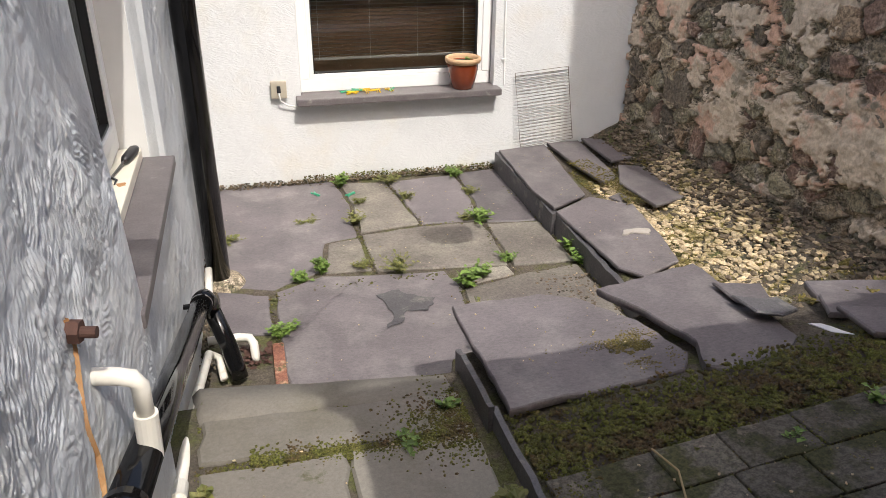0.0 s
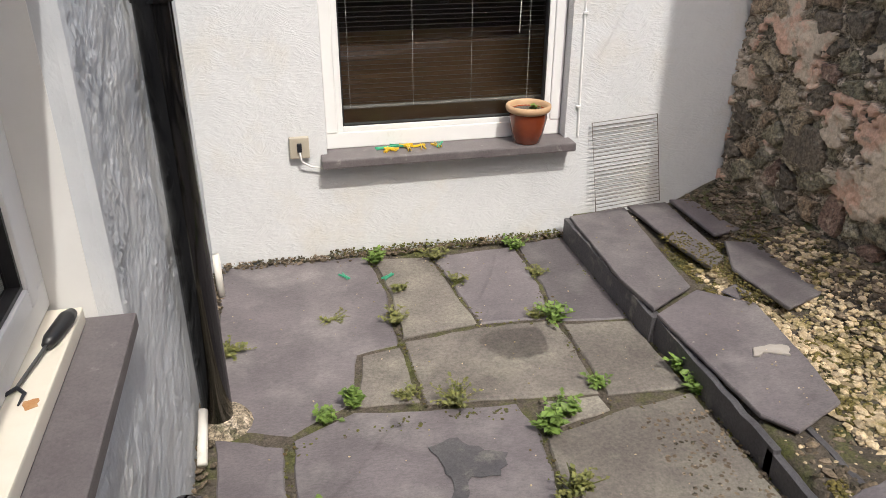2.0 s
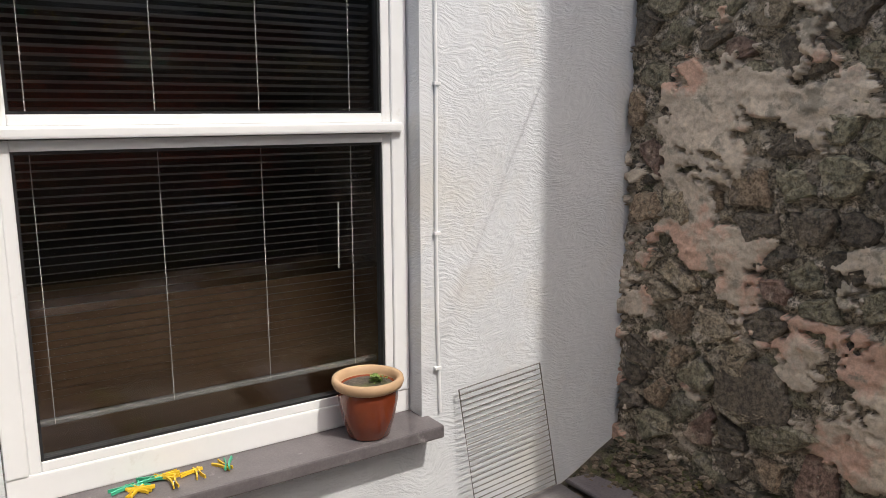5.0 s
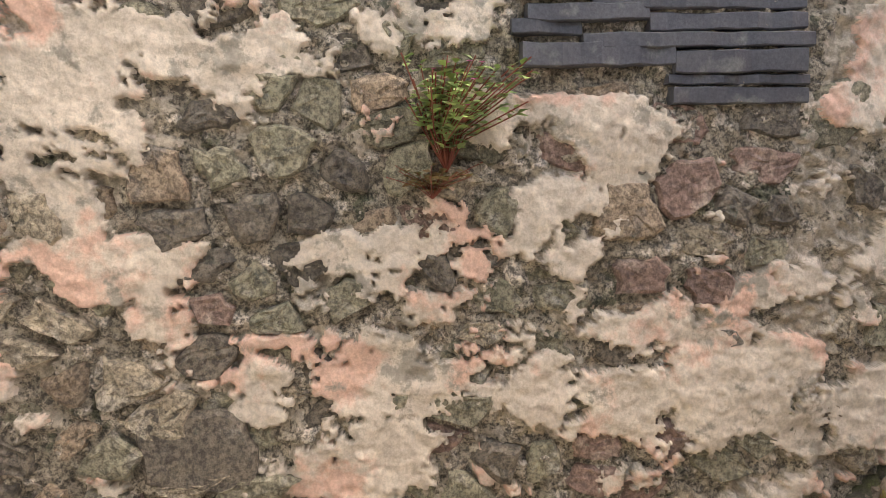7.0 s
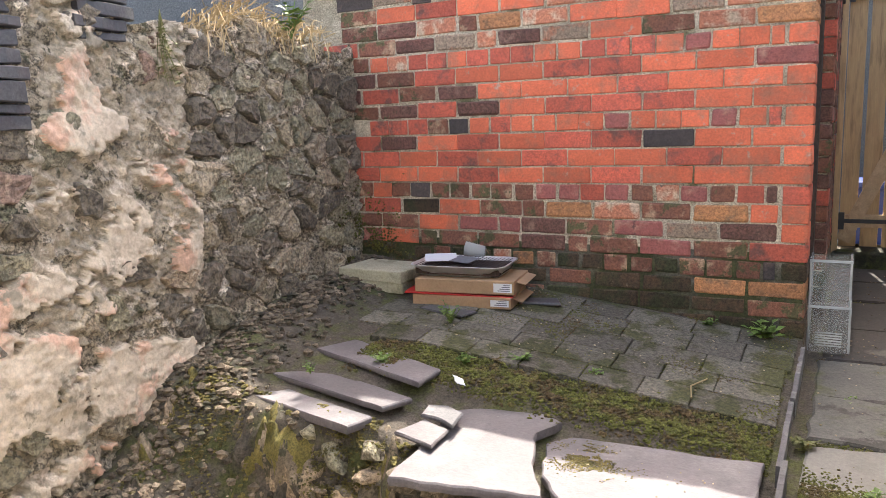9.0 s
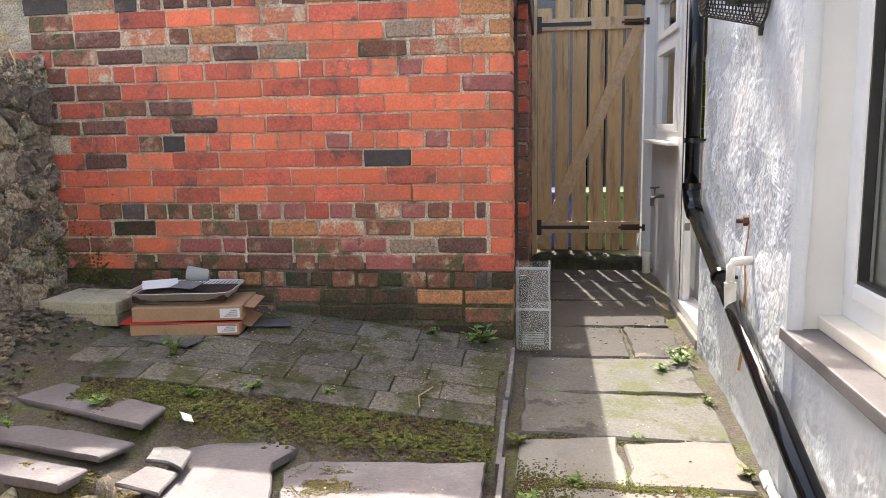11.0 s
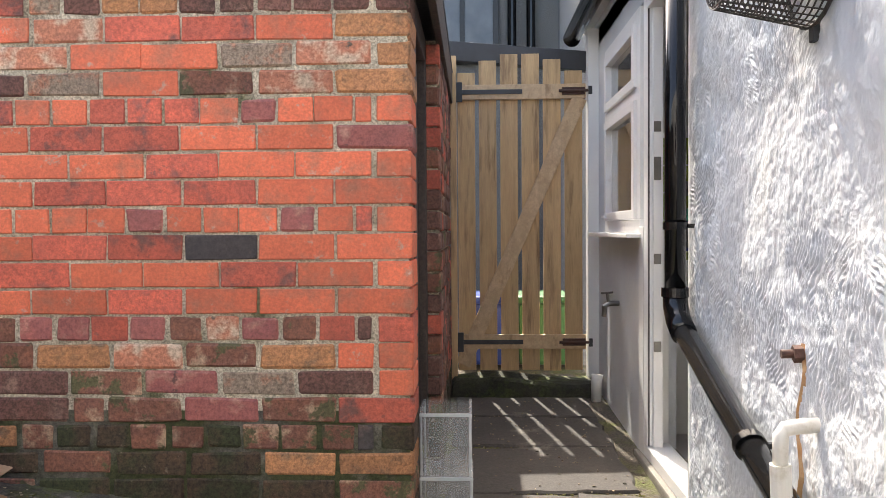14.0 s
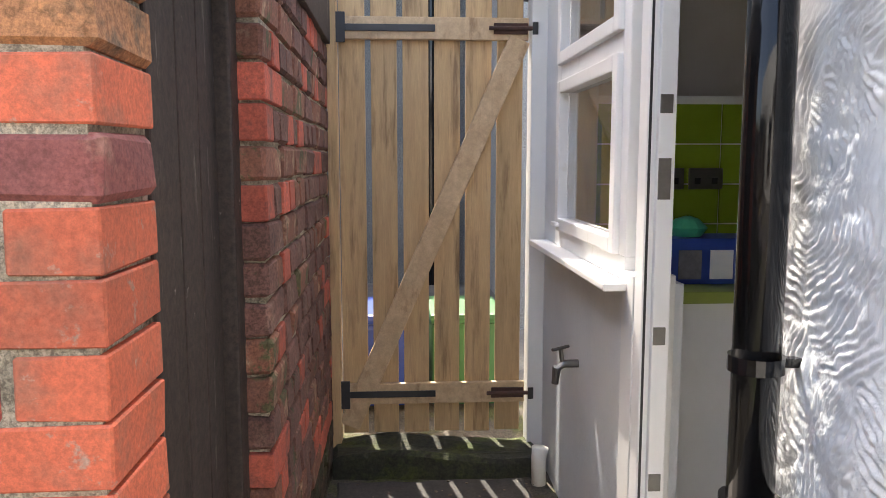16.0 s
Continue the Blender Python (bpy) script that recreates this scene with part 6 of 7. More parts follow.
scatter("moss", MOSS_GOLD, ps, [rng.uniform(0.0025, 0.0065) for _ in ps], 0.9, "golden moss cushions on fallen stones", "moss")
ps, ss = strew(900, 1.66, 2.75, 2.18, 3.05, (0.006, 0.009, 0.013, 0.022), lambda x, y: True, 0.1)
scatter("bank_stones", RUBBLE, ps, ss, 1.05, "rough stones and mortar of the collapsed bank", "stones")
ps, ss = strew(900, 1.66, 2.75, 2.35, 3.1, (0.004, 0.006, 0.009), lambda x, y: True, 0.5)
scatter("bank_gravel", GRAVEL, ps, ss, 0.7, "pale mortar lumps on the bank", "rubble")
ps, ss = strew(160, 0.62, 1.66, 2.36, 2.50, (0.03, 0.045, 0.06), lambda x, y: True, 0.3)
scatter("bank_stones", RUBBLE, ps, ss, 0.8, "stones packed under the tilted slates", "stones")
# crumbling conglomerate of mortar, stone and moss that holds the bank
xx, yy = np.meshgrid(np.arange(1.60, 2.74, 0.007), np.arange(1.98, 3.02, 0.007))
fade = step(2.02, 2.18, yy) * (1 - step(2.6, 2.95, yy)) * step(1.60, 1.70, xx)
crag = 0.17 * (fractal(xx, yy, 7, 101, 5) - 0.42) + 0.06 * (np.abs(fractal(xx, yy, 16, 103, 4) - 0.5) * 4 - 0.7) + 0.035 * (fractal(xx, yy, 40, 107, 3) - 0.5)
high = ground_z(xx, yy) - 0.02 + fade * crag
out = 0.12 * (fractal(xx, high, 8, 121, 4) - 0.45) * step(2.12, 2.2, yy) * (1 - step(2.45, 2.6, yy))
bank = sheet("bank_rubble", np.stack([xx, yy + out, high], -1), RUBBLE)
kind = np.zeros(xx.shape, dtype=np.int32)
patch = fractal(xx, yy, 9, 111, 5)
kind[patch > 0.55] = 1
kind[(patch < 0.43) & (xx > 2.0)] = 2
kind[fractal(xx, yy, 13, 117, 4) > 0.60] = 3
for m in (MOSS_GOLD, STONES[1], SOIL):
    bank.data.materials.append(m)
bank.data.polygons.foreach_set("material_index", kind[:-1, :-1].ravel())
tagged(bank, "crumbling bank of old mortar and stones with golden moss", "bank", kind="structure")
# moss on the terrace, in its joints and on the bank
ps, ss = [], []
for _ in range(15000):
    x, y = rng.uniform(0.59, 2.2), rng.uniform(1.45, 1.90)
    if abs(y - 1.66) > 0.20 * rng.random() + 0.03:
        continue
    sz = rng.choice((0.003, 0.004, 0.006, 0.010))
    ps.append((x, y, terrace_z(x, y) - 0.022 + 0.020 * float(lattice(np.array(x * 14), np.array(y * 14), 3))))
    ss.append(sz)
for _ in range(12000):
    x, y = rng.uniform(0.59, 2.1), rng.uniform(0.64, 1.5)
    if float(fractal(np.array(x), np.array(y), 5, 44)) < 0.53:
        continue
    sz = rng.uniform(0.0025, 0.006)
    ps.append((x, y, terrace_z(x, y) - 0.002))
    ss.append(sz)
scatter("moss", MOSS, ps, ss, 0.9, "thick green moss over the terrace joints", "moss")
ps, ss = strew(5000, 1.66, 2.7, 2.1, 2.85, (0.003, 0.005, 0.009), lambda x, y: float(fractal(np.array(x), np.array(y), 6, 9)) > 0.47, 0.9)
scatter("moss", MOSS_GOLD, ps, ss, 0.6, "moss cushions on the bank", "moss")
ps, ss = strew(6000, 1.95, 2.6, 2.8, 4.6, (0.004, 0.006, 0.009), lambda x, y: float(fractal(np.array(x), np.array(y), 4, 19)) > 0.50, 0.9)
scatter("moss", MOSS_GOLD, ps, ss, 0.5, "moss between the gravel", "moss")
ps, ss = [], []
for a, b in (((0.47, 5.03), (0.50, 3.65)), ((-0.30, 5.06), (1.60, 5.05)), ((1.24, 4.16), (0.87, 4.19)), ((1.24, 4.1), (1.22, 3.5)), ((-0.03, 3.55), (0.9, 3.58)), ((0.88, 3.4), (0.87, 2.6)), ((1.58, 3.5), (0.93, 3.4)), ((1.29, 5.0), (1.24, 4.14)), ((0.79, 4.97), (0.87, 4.2)), ((1.58, 5.0), (1.60, 2.7)), ((-0.04, 3.55), (-0.03, 3.1))):
    for _ in range(int(150 * math.dist(a, b))):
        f = rng.random()
        if float(fractal(np.array(a[0] + f * 3), np.array(b[1] * 2.0), 3, 6)) < 0.42:
            continue
        ps.append((a[0] + f * (b[0] - a[0]) + rng.gauss(0, 0.012), a[1] + f * (b[1] - a[1]) + rng.gauss(0, 0.012), -0.035 + rng.uniform(0, 0.012)))
        ss.append(rng.uniform(0.004, 0.012))
scatter("joint_dirt", SOIL, ps, ss, 0.6, "dark dirt and grit in the paving joints", "dirt")
ps2 = [(p[0] + rng.gauss(0, 0.02), p[1] + rng.gauss(0, 0.02), -0.022) for p in ps if rng.random() < 0.35]
scatter("moss", MOSS, ps2, [rng.uniform(0.004, 0.010) for _ in ps2], 0.5, "moss in the patio joints", "moss")
ps = [(rng.uniform(-0.3, 1.58), rng.uniform(2.5, 5.0), LOW + 0.002) for _ in range(170)] + [(rng.uniform(-0.25, 0.48), y, path_z(y) + 0.003) for y in [rng.uniform(-1.3, 1.9) for _ in range(110)]]
scatter("grit", GRAVEL, ps, [rng.uniform(0.002, 0.006) for _ in ps], 0.6, "loose pale grit on the paving", "grit")
ps = [(rng.uniform(1.28, 1.6), rng.uniform(2.7, 3.4), -0.02) for _ in range(260)]
scatter("rubble", RUBBLE, ps, [rng.uniform(0.005, 0.014) for _ in ps], 0.6, "small rubble along the patio edge", "rubble")
ps = [(x, y, path_z(y) - 0.012) for x, y in [(rng.uniform(-0.3, 0.5), rng.choice((2.07, 2.06, 1.86, 1.86, 1.48, 1.48, 1.02, 0.55, 0.02, -0.55)) + rng.gauss(0, 0.018)) for _ in range(3200)]] + [(0.5 - abs(rng.gauss(0, 0.10)), y, path_z(y) + rng.uniform(-0.004, 0.003)) for y in [rng.gauss(1.90, 0.08) for _ in range(2200)]] + [(x, 1.86 - 0.10 * x + rng.gauss(0, 0.025), path_z(1.86) - 0.001) for x in [rng.uniform(-0.15, 0.45) for _ in range(1600)]]
scatter("moss", MOSS, ps, [rng.uniform(0.0025, 0.0065) for _ in ps], 0.9, "moss in the path joints", "moss")


ps = []
rng = random.Random(53)
while len(ps) < 2600:
    z = 0.62 + abs(rng.gauss(0, 0.2))
    if rng.random() < 0.5:
        y = BY + 0.03 + abs(rng.gauss(0, 0.13))
        p = (wall_x(y) - 0.012, y, z)
    else:
        x = wall_x(BY) - abs(rng.gauss(0, 0.13))
        p = (x, BY + 0.004, z)
    if float(fractal(np.array(p[0] + p[1]), np.array(z), 9, 57)) > 0.48:
        ps.append(p)
scatter("moss", MOSS, ps, [rng.uniform(0.003, 0.009) for _ in ps], 0.9, "dark moss and algae in the damp wall corner", "moss")


# ---- plants ----
def leaf(bm, base, way, size, rng):
    """A small folded leaf on its stalk."""
    way = Vector(way).normalized()
    side = way.cross(Vector((rng.uniform(-0.3, 0.3), rng.uniform(-0.3, 0.3), 1))).normalized() * size * 0.36
    lift = Vector((0, 0, size * 0.12))
    b = Vector(base)
    vs = [bm.verts.new(p) for p in (b, b + way * size * 0.45 + side + lift, b + way * size * 0.5, b + way * size * 0.45 - side + lift, b + way * size)]
    for f in ((0, 1, 2), (0, 2, 3), (1, 4, 2), (2, 4, 3)):
        bm.faces.new([vs[i] for i in f])


def plant(name, at, spread, height, stems, per, size, mat, label, seed, lean=(0, 0, 0), stem_mat=None, petals=0):
    rng = random.Random(seed)
    leaves, stalk = bmesh.new(), bmesh.new()
    flowers = bmesh.new() if petals else None
    at = Vector(at)
    for k in range(stems):
        a = rng.uniform(0, math.tau)
        out = Vector((math.cos(a), math.sin(a), 0)) * spread * rng.uniform(0.2, 1.0)
        tip = at + out + Vector(lean) + Vector((0, 0, height * rng.uniform(0.45, 1.0)))
        mid = at + out * 0.35 + Vector((0, 0, (tip.z - at.z) * 0.55))
        tube([at, mid, tip], 0.0012 + 0.0008 * (height > 0.12), 4, stalk)
        for j in range(per):
            f = rng.uniform(0.3, 1.0)
            p = at.lerp(mid, f * 2) if f < 0.5 else mid.lerp(tip, f * 2 - 1)
            b = rng.uniform(0, math.tau)
            leaf(leaves, p, (math.cos(b), math.sin(b), rng.uniform(-0.2, 0.6)), size * rng.uniform(0.6, 1.2), rng)
        if petals and k < petals:
            for j in range(5):
                b = j * math.tau / 5
                leaf(flowers, tip, (math.cos(b), math.sin(b), 0.3), 0.010, rng)
    ob = thing(name, leaves, mat, label, "plant", "weeds")
    part("stalk", stalk, stem_mat or mat, ob)
    if petals:
        part("blossom", flowers, PINK, ob)
    return ob


WEEDS = (
    (0.485, 4.93, 0.05, 0.09, 16, 0.030, 0), (0.55, 4.61, 0.04, 0.05, 8, 0.02, 1), (0.80, 4.93, 0.09, 0.07, 16, 0.022, 1), (0.86, 4.63, 0.06, 0.05, 12, 0.02, 1), (1.27, 4.95, 0.07, 0.07, 16, 0.024, 0),
    (1.29, 4.63, 0.06, 0.05, 10, 0.02, 1), (1.22, 4.19, 0.09, 0.08, 18, 0.028, 0), (1.15, 4.22, 0.05, 0.05, 10, 0.022, 1), (0.48, 4.30, 0.06, 0.07, 12, 0.024, 1),
    (0.22, 3.72, 0.04, 0.09, 10, 0.030, 0), (0.10, 3.66, 0.05, 0.05, 10, 0.024, 0), (0.62, 3.66, 0.10, 0.09, 22, 0.020, 1), (0.45, 3.74, 0.06, 0.05, 12, 0.020, 1), (1.01, 3.50, 0.07, 0.07, 14, 0.032, 0),
    (0.93, 3.41, 0.05, 0.09, 12, 0.036, 0), (0.90, 3.08, 0.08, 0.11, 22, 0.024, 1), (0.86, 2.86, 0.07, 0.10, 14, 0.036, 0), (1.60, 3.66, 0.06, 0.09, 12, 0.034, 0), (1.60, 3.52, 0.06, 0.07, 12, 0.030, 0),
    (-0.03, 3.15, 0.05, 0.06, 12, 0.026, 0), (0.03, 3.20, 0.03, 0.05, 6, 0.022, 0), (-0.28, 4.22, 0.10, 0.05, 18, 0.022, 1), (1.23, 3.66, 0.05, 0.05, 8, 0.022, 0), (0.2, 4.42, 0.08, 0.02, 10, 0.018, 1),
)
for k, (x, y, sp, h, n, sz, kind) in enumerate(WEEDS):
    plant("weed", (x, y, -0.035), sp * 1.25, h * 1.15, n + 8, 6, sz * 1.1, LEAF_OLIVE if kind else LEAF, "low olive weed spreading from a paving joint" if kind else "bright green weed growing in a paving joint", 100 + k)
for k, (x, y, sp, h, n, sz) in enumerate(((0.72, 0.72, 0.10, 0.09, 16, 0.045), (0.95, 0.70, 0.05, 0.06, 8, 0.026), (1.55, 1.48, 0.07, 0.05, 12, 0.026), (1.98, 1.30, 0.06, 0.12, 10, 0.03), (1.75, 1.62, 0.05, 0.05, 10, 0.026), (2.05, 1.78, 0.06, 0.05, 10, 0.024), (1.25, 1.45, 0.04, 0.04, 8, 0.02), (2.28, 1.95, 0.04, 0.05, 8, 0.02))):
    plant("weed", (x, y, terrace_z(x, y) - 0.02), sp, h, n, 4, sz, LEAF, "small green weed on the mossy terrace", 200 + k)
for k, (x, y, sp, h, n, sz) in enumerate(((0.50, 1.55, 0.04, 0.06, 8, 0.034), (0.30, 1.83, 0.05, 0.05, 10, 0.026), (-0.25, 0.62, 0.09, 0.09, 20, 0.026), (-0.28, 0.45, 0.09, 0.07, 20, 0.024), (-0.15, 0.72, 0.07, 0.06, 14, 0.022), (0.05, 1.44, 0.05, 0.03, 10, 0.016), (-0.27, 1.75, 0.03, 0.06, 8, 0.03), (0.45, 1.98, 0.04, 0.06, 10, 0.026), (0.35, 1.02, 0.05, 0.03, 8, 0.018), (-0.28, 1.1, 0.06, 0.05, 12, 0.022))):
    plant("weed", (x, y, path_z(y) - 0.02), sp, h, n, 5, sz, LEAF if k % 3 else LEAF_OLIVE, "green weed at the edge of the side path", 300 + k)
plant("wall_plant", (wall_x(3.74) - 0.01, 3.76, 1.38), 0.19, 0.30, 60, 14, 0.034, material("bright_geranium_leaf", (0.22, 0.32, 0.08), (0.34, 0.42, 0.15), 30, 0.55, 0.0, island=0.4), "wild geranium with pink flowers growing from the wall", 401, (-0.08, -0.05, 0.0), LEAF_RED, 9)
plant("wall_plant", (wall_x(3.80) - 0.02, 3.80, 1.31), 0.15, 0.10, 22, 8, 0.026, material("red_green_leaf", (0.2, 0.09, 0.03), (0.14, 0.14, 0.03), 30, 0.6, 0.0), "reddening leaves at the foot of a wall plant", 402, (-0.05, 0, 0), LEAF_RED)
plant("wall_plant", (wall_x(2.12) - 0.02, 2.12, 2.00), 0.07, -0.30, 14, 9, 0.020, LEAF_OLIVE, "trailing plant hanging down the wall", 403, (-0.04, 0, 0))
plant("wall_plant", (wall_x(1.2) - 0.06, 1.3, 1.96), 0.12, 0.20, 9, 6, 0.05, LEAF, "green weed on top of the wall", 404)
bm = bmesh.new()
rng = random.Random(5)
for _ in range(420):
    y = rng.uniform(0.95, 1.85)
    p = Vector((wall_x(y) + rng.uniform(-0.05, 0.25), y, wall_top(y) + rng.uniform(-0.02, 0.05)))
    q = p + Vector((rng.uniform(-0.16, 0.02), rng.uniform(-0.12, 0.12), rng.uniform(-0.12, 0.06)))
    m = (p + q) / 2 + Vector((0, 0, 0.04))
    for a, b in ((p, m), (m, q)):
        w = Vector((0.0015, 0.0015, 0.002))
        vs = [bm.verts.new(v) for v in (a - w, a + w, b + w, b - w)]
        bm.faces.new(vs)
thing("dry_grass", bm, STRAW, "dry straw coloured grass on top of the wall", "grass", kind="stuff")
for k, (x, h, n) in enumerate(((2.55, 0.36, 18), (2.35, 0.34, 16), (2.70, 0.28, 12), (3.05, 0.34, 16), (0.48, 0.46, 16))):
    plant("roof_plant", (x, BY - 0.10, 2.45), 0.12, h, n, 9, 0.04, LEAF if k != 3 else LEAF_OLIVE, "wild valerian growing on the outhouse roof", 500 + k, (0, 0, 0), None, 2)
plant("roof_plant", (0.49, BY - 0.02, 2.43), 0.05, -0.22, 10, 8, 0.035, LEAF_OLIVE, "valerian leaves hanging over the roof edge", 510)
ps = [(rng.uniform(0.55, 2.9), BY - rng.uniform(-0.03, 0.12), 2.468) for _ in range(300)]
scatter("moss", MOSS, ps, [rng.uniform(0.006, 0.014) for _ in ps], 0.6, "dry moss along the roof edge", "moss")

# ---- things on the north wall ----
pot = thing("plant_pot", lathe([(0.066, 0), (0.072, 0.004), (0.09, 0.07), (0.102, 0.13), (0.102, 0.165), (0.100, 0.175), (0.094, 0.178), (0.088, 0.17), (0.08, 0.15), (0.01, 0.148)], (1.345, 5.04, 0.576), 36), GLAZE, "brown glazed plant pot with a bare clay rim", "plant pot", smooth=True)
part("rim", lathe([(0.101, 0.166), (0.116, 0.175), (0.122, 0.19), (0.120, 0.204), (0.110, 0.208), (0.100, 0.203), (0.096, 0.185), (0.096, 0.168)], (1.345, 5.04, 0.576), 36), BARE_CLAY, pot, "", True)
part("compost", lathe([(0.096, 0.165), (0.093, 0.172), (0.05, 0.18), (0.005, 0.177)], (1.345, 5.04, 0.576), 24), SOIL, pot)
plant("seedling", (1.385, 5.04, 0.745), 0.035, 0.035, 10, 4, 0.022, LEAF, "small green seedling in a pot", 601)


def peg(name, m, mat, label, group):
    """A clothes peg: two tapered legs and a steel spring."""
    p = holder(name, (0, 0, 0), label, "clothes peg", group)
    for sgn in (-1, 1):
        bm = bmesh.new()
        prof = [(-0.036, 0.010), (-0.012, 0.0045), (0.0, 0.003), (0.025, 0.0028), (0.037, 0.005)]
        rows_ = []
        for z, off in prof:
            rows_.append([bm.verts.new((sgn * (off + t), w, z)) for t, w in ((0, -0.0055), (0.0042, -0.0045), (0.0042, 0.0045), (0, 0.0055))])
        for a, b in zip(rows_, rows_[1:]):
            for k in range(4):
                bm.faces.new((a[k], a[(k + 1) % 4], b[(k + 1) % 4], b[k]))
        bm.faces.new(rows_[0])
        bm.faces.new(rows_[-1])
        part("leg", bm, mat, p)
    part("spring", tube([(-0.006, 0, 0.004), (0.006, 0, 0.004)], 0.0045, 8), STEEL, p)
    p.matrix_basis = m
    return p


rng = random.Random(8)
base_y = peg("clothes_peg", pose(0.60, 5.05, 0.583, 90, 0, 40), PEG_YELLOW, "yellow plastic clothes peg", "pegs on the sill")
base_g = peg("clothes_peg", pose(0.56, 5.08, 0.583, 90, 0, 100), PEG_GREEN, "green plastic clothes peg", "pegs on the sill")
for k in range(13):
    copy_thing(base_y if k % 3 else base_g, pose(0.58 + 0.30 * rng.random(), 5.06 + rng.uniform(-0.035, 0.04), 0.582 + 0.006 * (k % 2), 90, rng.uniform(-15, 15), rng.uniform(0, 360)))
copy_thing(base_g, pose(0.30, 4.80, LOW + 0.012, 90, 0, 30))
copy_thing(base_g, pose(0.52, 4.75, LOW + 0.012, 90, 0, 130))
sock = holder("outdoor_socket", (0.13, NY, 0.625), "beige outdoor socket box with a cable", "socket")
part("box", box(0.08, 0.18, NY - 0.035, NY, 0.572, 0.682, 0.006), BEIGE, sock)
part("plug", box(0.118, 0.142, NY - 0.05, NY - 0.033, 0.61, 0.655, 0.004), IRON, sock)
part("lead", tube([(0.13, NY - 0.045, 0.61), (0.135, NY - 0.045, 0.56), (0.18, NY - 0.03, 0.525), (0.24, NY - 0.03, 0.512)], 0.005, 8), CORD, sock, "", True)
cab = thing("wall_cable", tube([(1.645, NY - 0.006, 0.58), (1.635, NY - 0.006, 0.9), (1.63, NY - 0.006, 1.24), (1.632, NY - 0.006, 1.7), (1.625, NY - 0.006, 2.4), (1.62, NY - 0.006, 3.2)], 0.006, 8), UPVC, "white cable clipped up the wall", "cable")
for z in (0.75, 1.24, 1.75, 2.3):
    part("clip", box(1.620, 1.646, NY - 0.016, NY, z - 0.006, z + 0.006, 0.002), UPVC, cab)
rack = holder("wire_rack", (1.93, 5.0, 0.15), "wire oven shelf leaning against the white wall", "wire rack")
TL, TR, BR, BL = Vector((1.715, 5.035, 0.655)), Vector((2.10, 5.035, 0.685)), Vector((2.15, 4.975, 0.185)), Vector((1.76, 4.975, 0.148))
part("frame", tube([TL, TR, BR, BL], 0.0035, 8, None, True), RACK_WIRE, rack)
for k in range(1, 24):
    f = k / 24
    part("bar", tube([TL.lerp(BL, f), TR.lerp(BR, f)], 0.0021, 5), RACK_WIRE, rack)
part("cross_bar", tube([TL.lerp(TR, 0.06) + Vector((0, -0.005, -0.02)), TL.lerp(TR, 0.94) + Vector((0, -0.005, -0.02))], 0.003, 6), RACK_WIRE, rack)
fork = holder("weeding_tool", (-0.50, 2.6, 0.99), "small weeding fork with a black handle on the sill", "tool")
part("handle", tube([(-0.455, 2.88, 0.994), (-0.46, 2.85, 0.997), (-0.475, 2.77, 0.996), (-0.48, 2.75, 0.993)], [0.012, 0.018, 0.016, 0.010], 12), BLACK_RUBBER, fork, "", True)
part("shaft", tube([(-0.48, 2.75, 0.993), (-0.505, 2.62, 0.985)], 0.004, 8), STEEL, fork)
for dx in (-0.018, 0.018):
    part("prong", tube([(-0.505, 2.62, 0.985), (-0.505 + dx, 2.60, 0.984), (-0.508 + dx, 2.565, 0.982)], [0.004, 0.004, 0.002], 8), IRON, fork)

# ---- clothes line, pegs and peg basket ----
A, B = Vector((-0.33, 0.28, 2.70)), Vector((2.385, 5.04, 2.36))
P = Vector((1.13, 2.60, 2.165))


def line_at(f):
    """Along the cord; the basket pulls it down."""
    return A.lerp(P, f / 0.5) + Vector((0, 0, -0.03 * math.sin(f * math.tau))) if f < 0.5 else P.lerp(B, (f - 0.5) / 0.5)


thing("clothes_line", tube([line_at(i / 40) for i in range(41)], 0.003, 8), CORD, "white clothes line strung across the yard", "clothes line")
thing("line_end", tube([A, A + Vector((0.02, 0.02, -0.10)), A + Vector((-0.02, 0.06, -0.2)), A + Vector((-0.01, 0.04, -0.33)), A + Vector((0.0, 0.07, -0.42))], 0.003, 6), CORD, "loose white cord end tied at the gutter", "cord")
way = (P - A).normalized()
heading = math.degrees(math.atan2(way.y, way.x))
py = peg("clothes_peg", pose(*line_at(0.209), 0, 8, heading + 90), PEG_YELLOW, "yellow clothes peg on the line", "pegs on the line")
pg = peg("clothes_peg", pose(*line_at(0.215), 0, -10, heading + 90), PEG_GREEN, "green clothes peg on the line", "pegs on the line")
for k, (f, g) in enumerate(((0.222, 0), (0.23, 1), (0.236, 0), (0.247, 0), (0.256, 1), (0.265, 0), (0.275, 1), (0.292, 0), (0.333, 1), (0.360, 1), (0.364, 1), (0.387, 0), (0.415, 0), (0.443, 1), (0.49, 0))):
    copy_thing(pg if g else py, Matrix.Translation(Vector((0, 0, -0.012))) @ pose(*line_at(f), (k * 37) % 40 - 20, (k * 53) % 60 - 30, heading + 90 + (k * 71) % 50 - 25))
bask = holder("peg_basket", (1.30, 2.6, 1.90), "milky white plastic peg basket with a yellow handle", "basket")
bw = Vector((0.955, 0.12, 0)).normalized()
bn = Vector((-bw.y, bw.x, 0))
C = Vector((1.305, 2.60, 0))
bm = bmesh.new()
prof = []
N = 48
inner = []
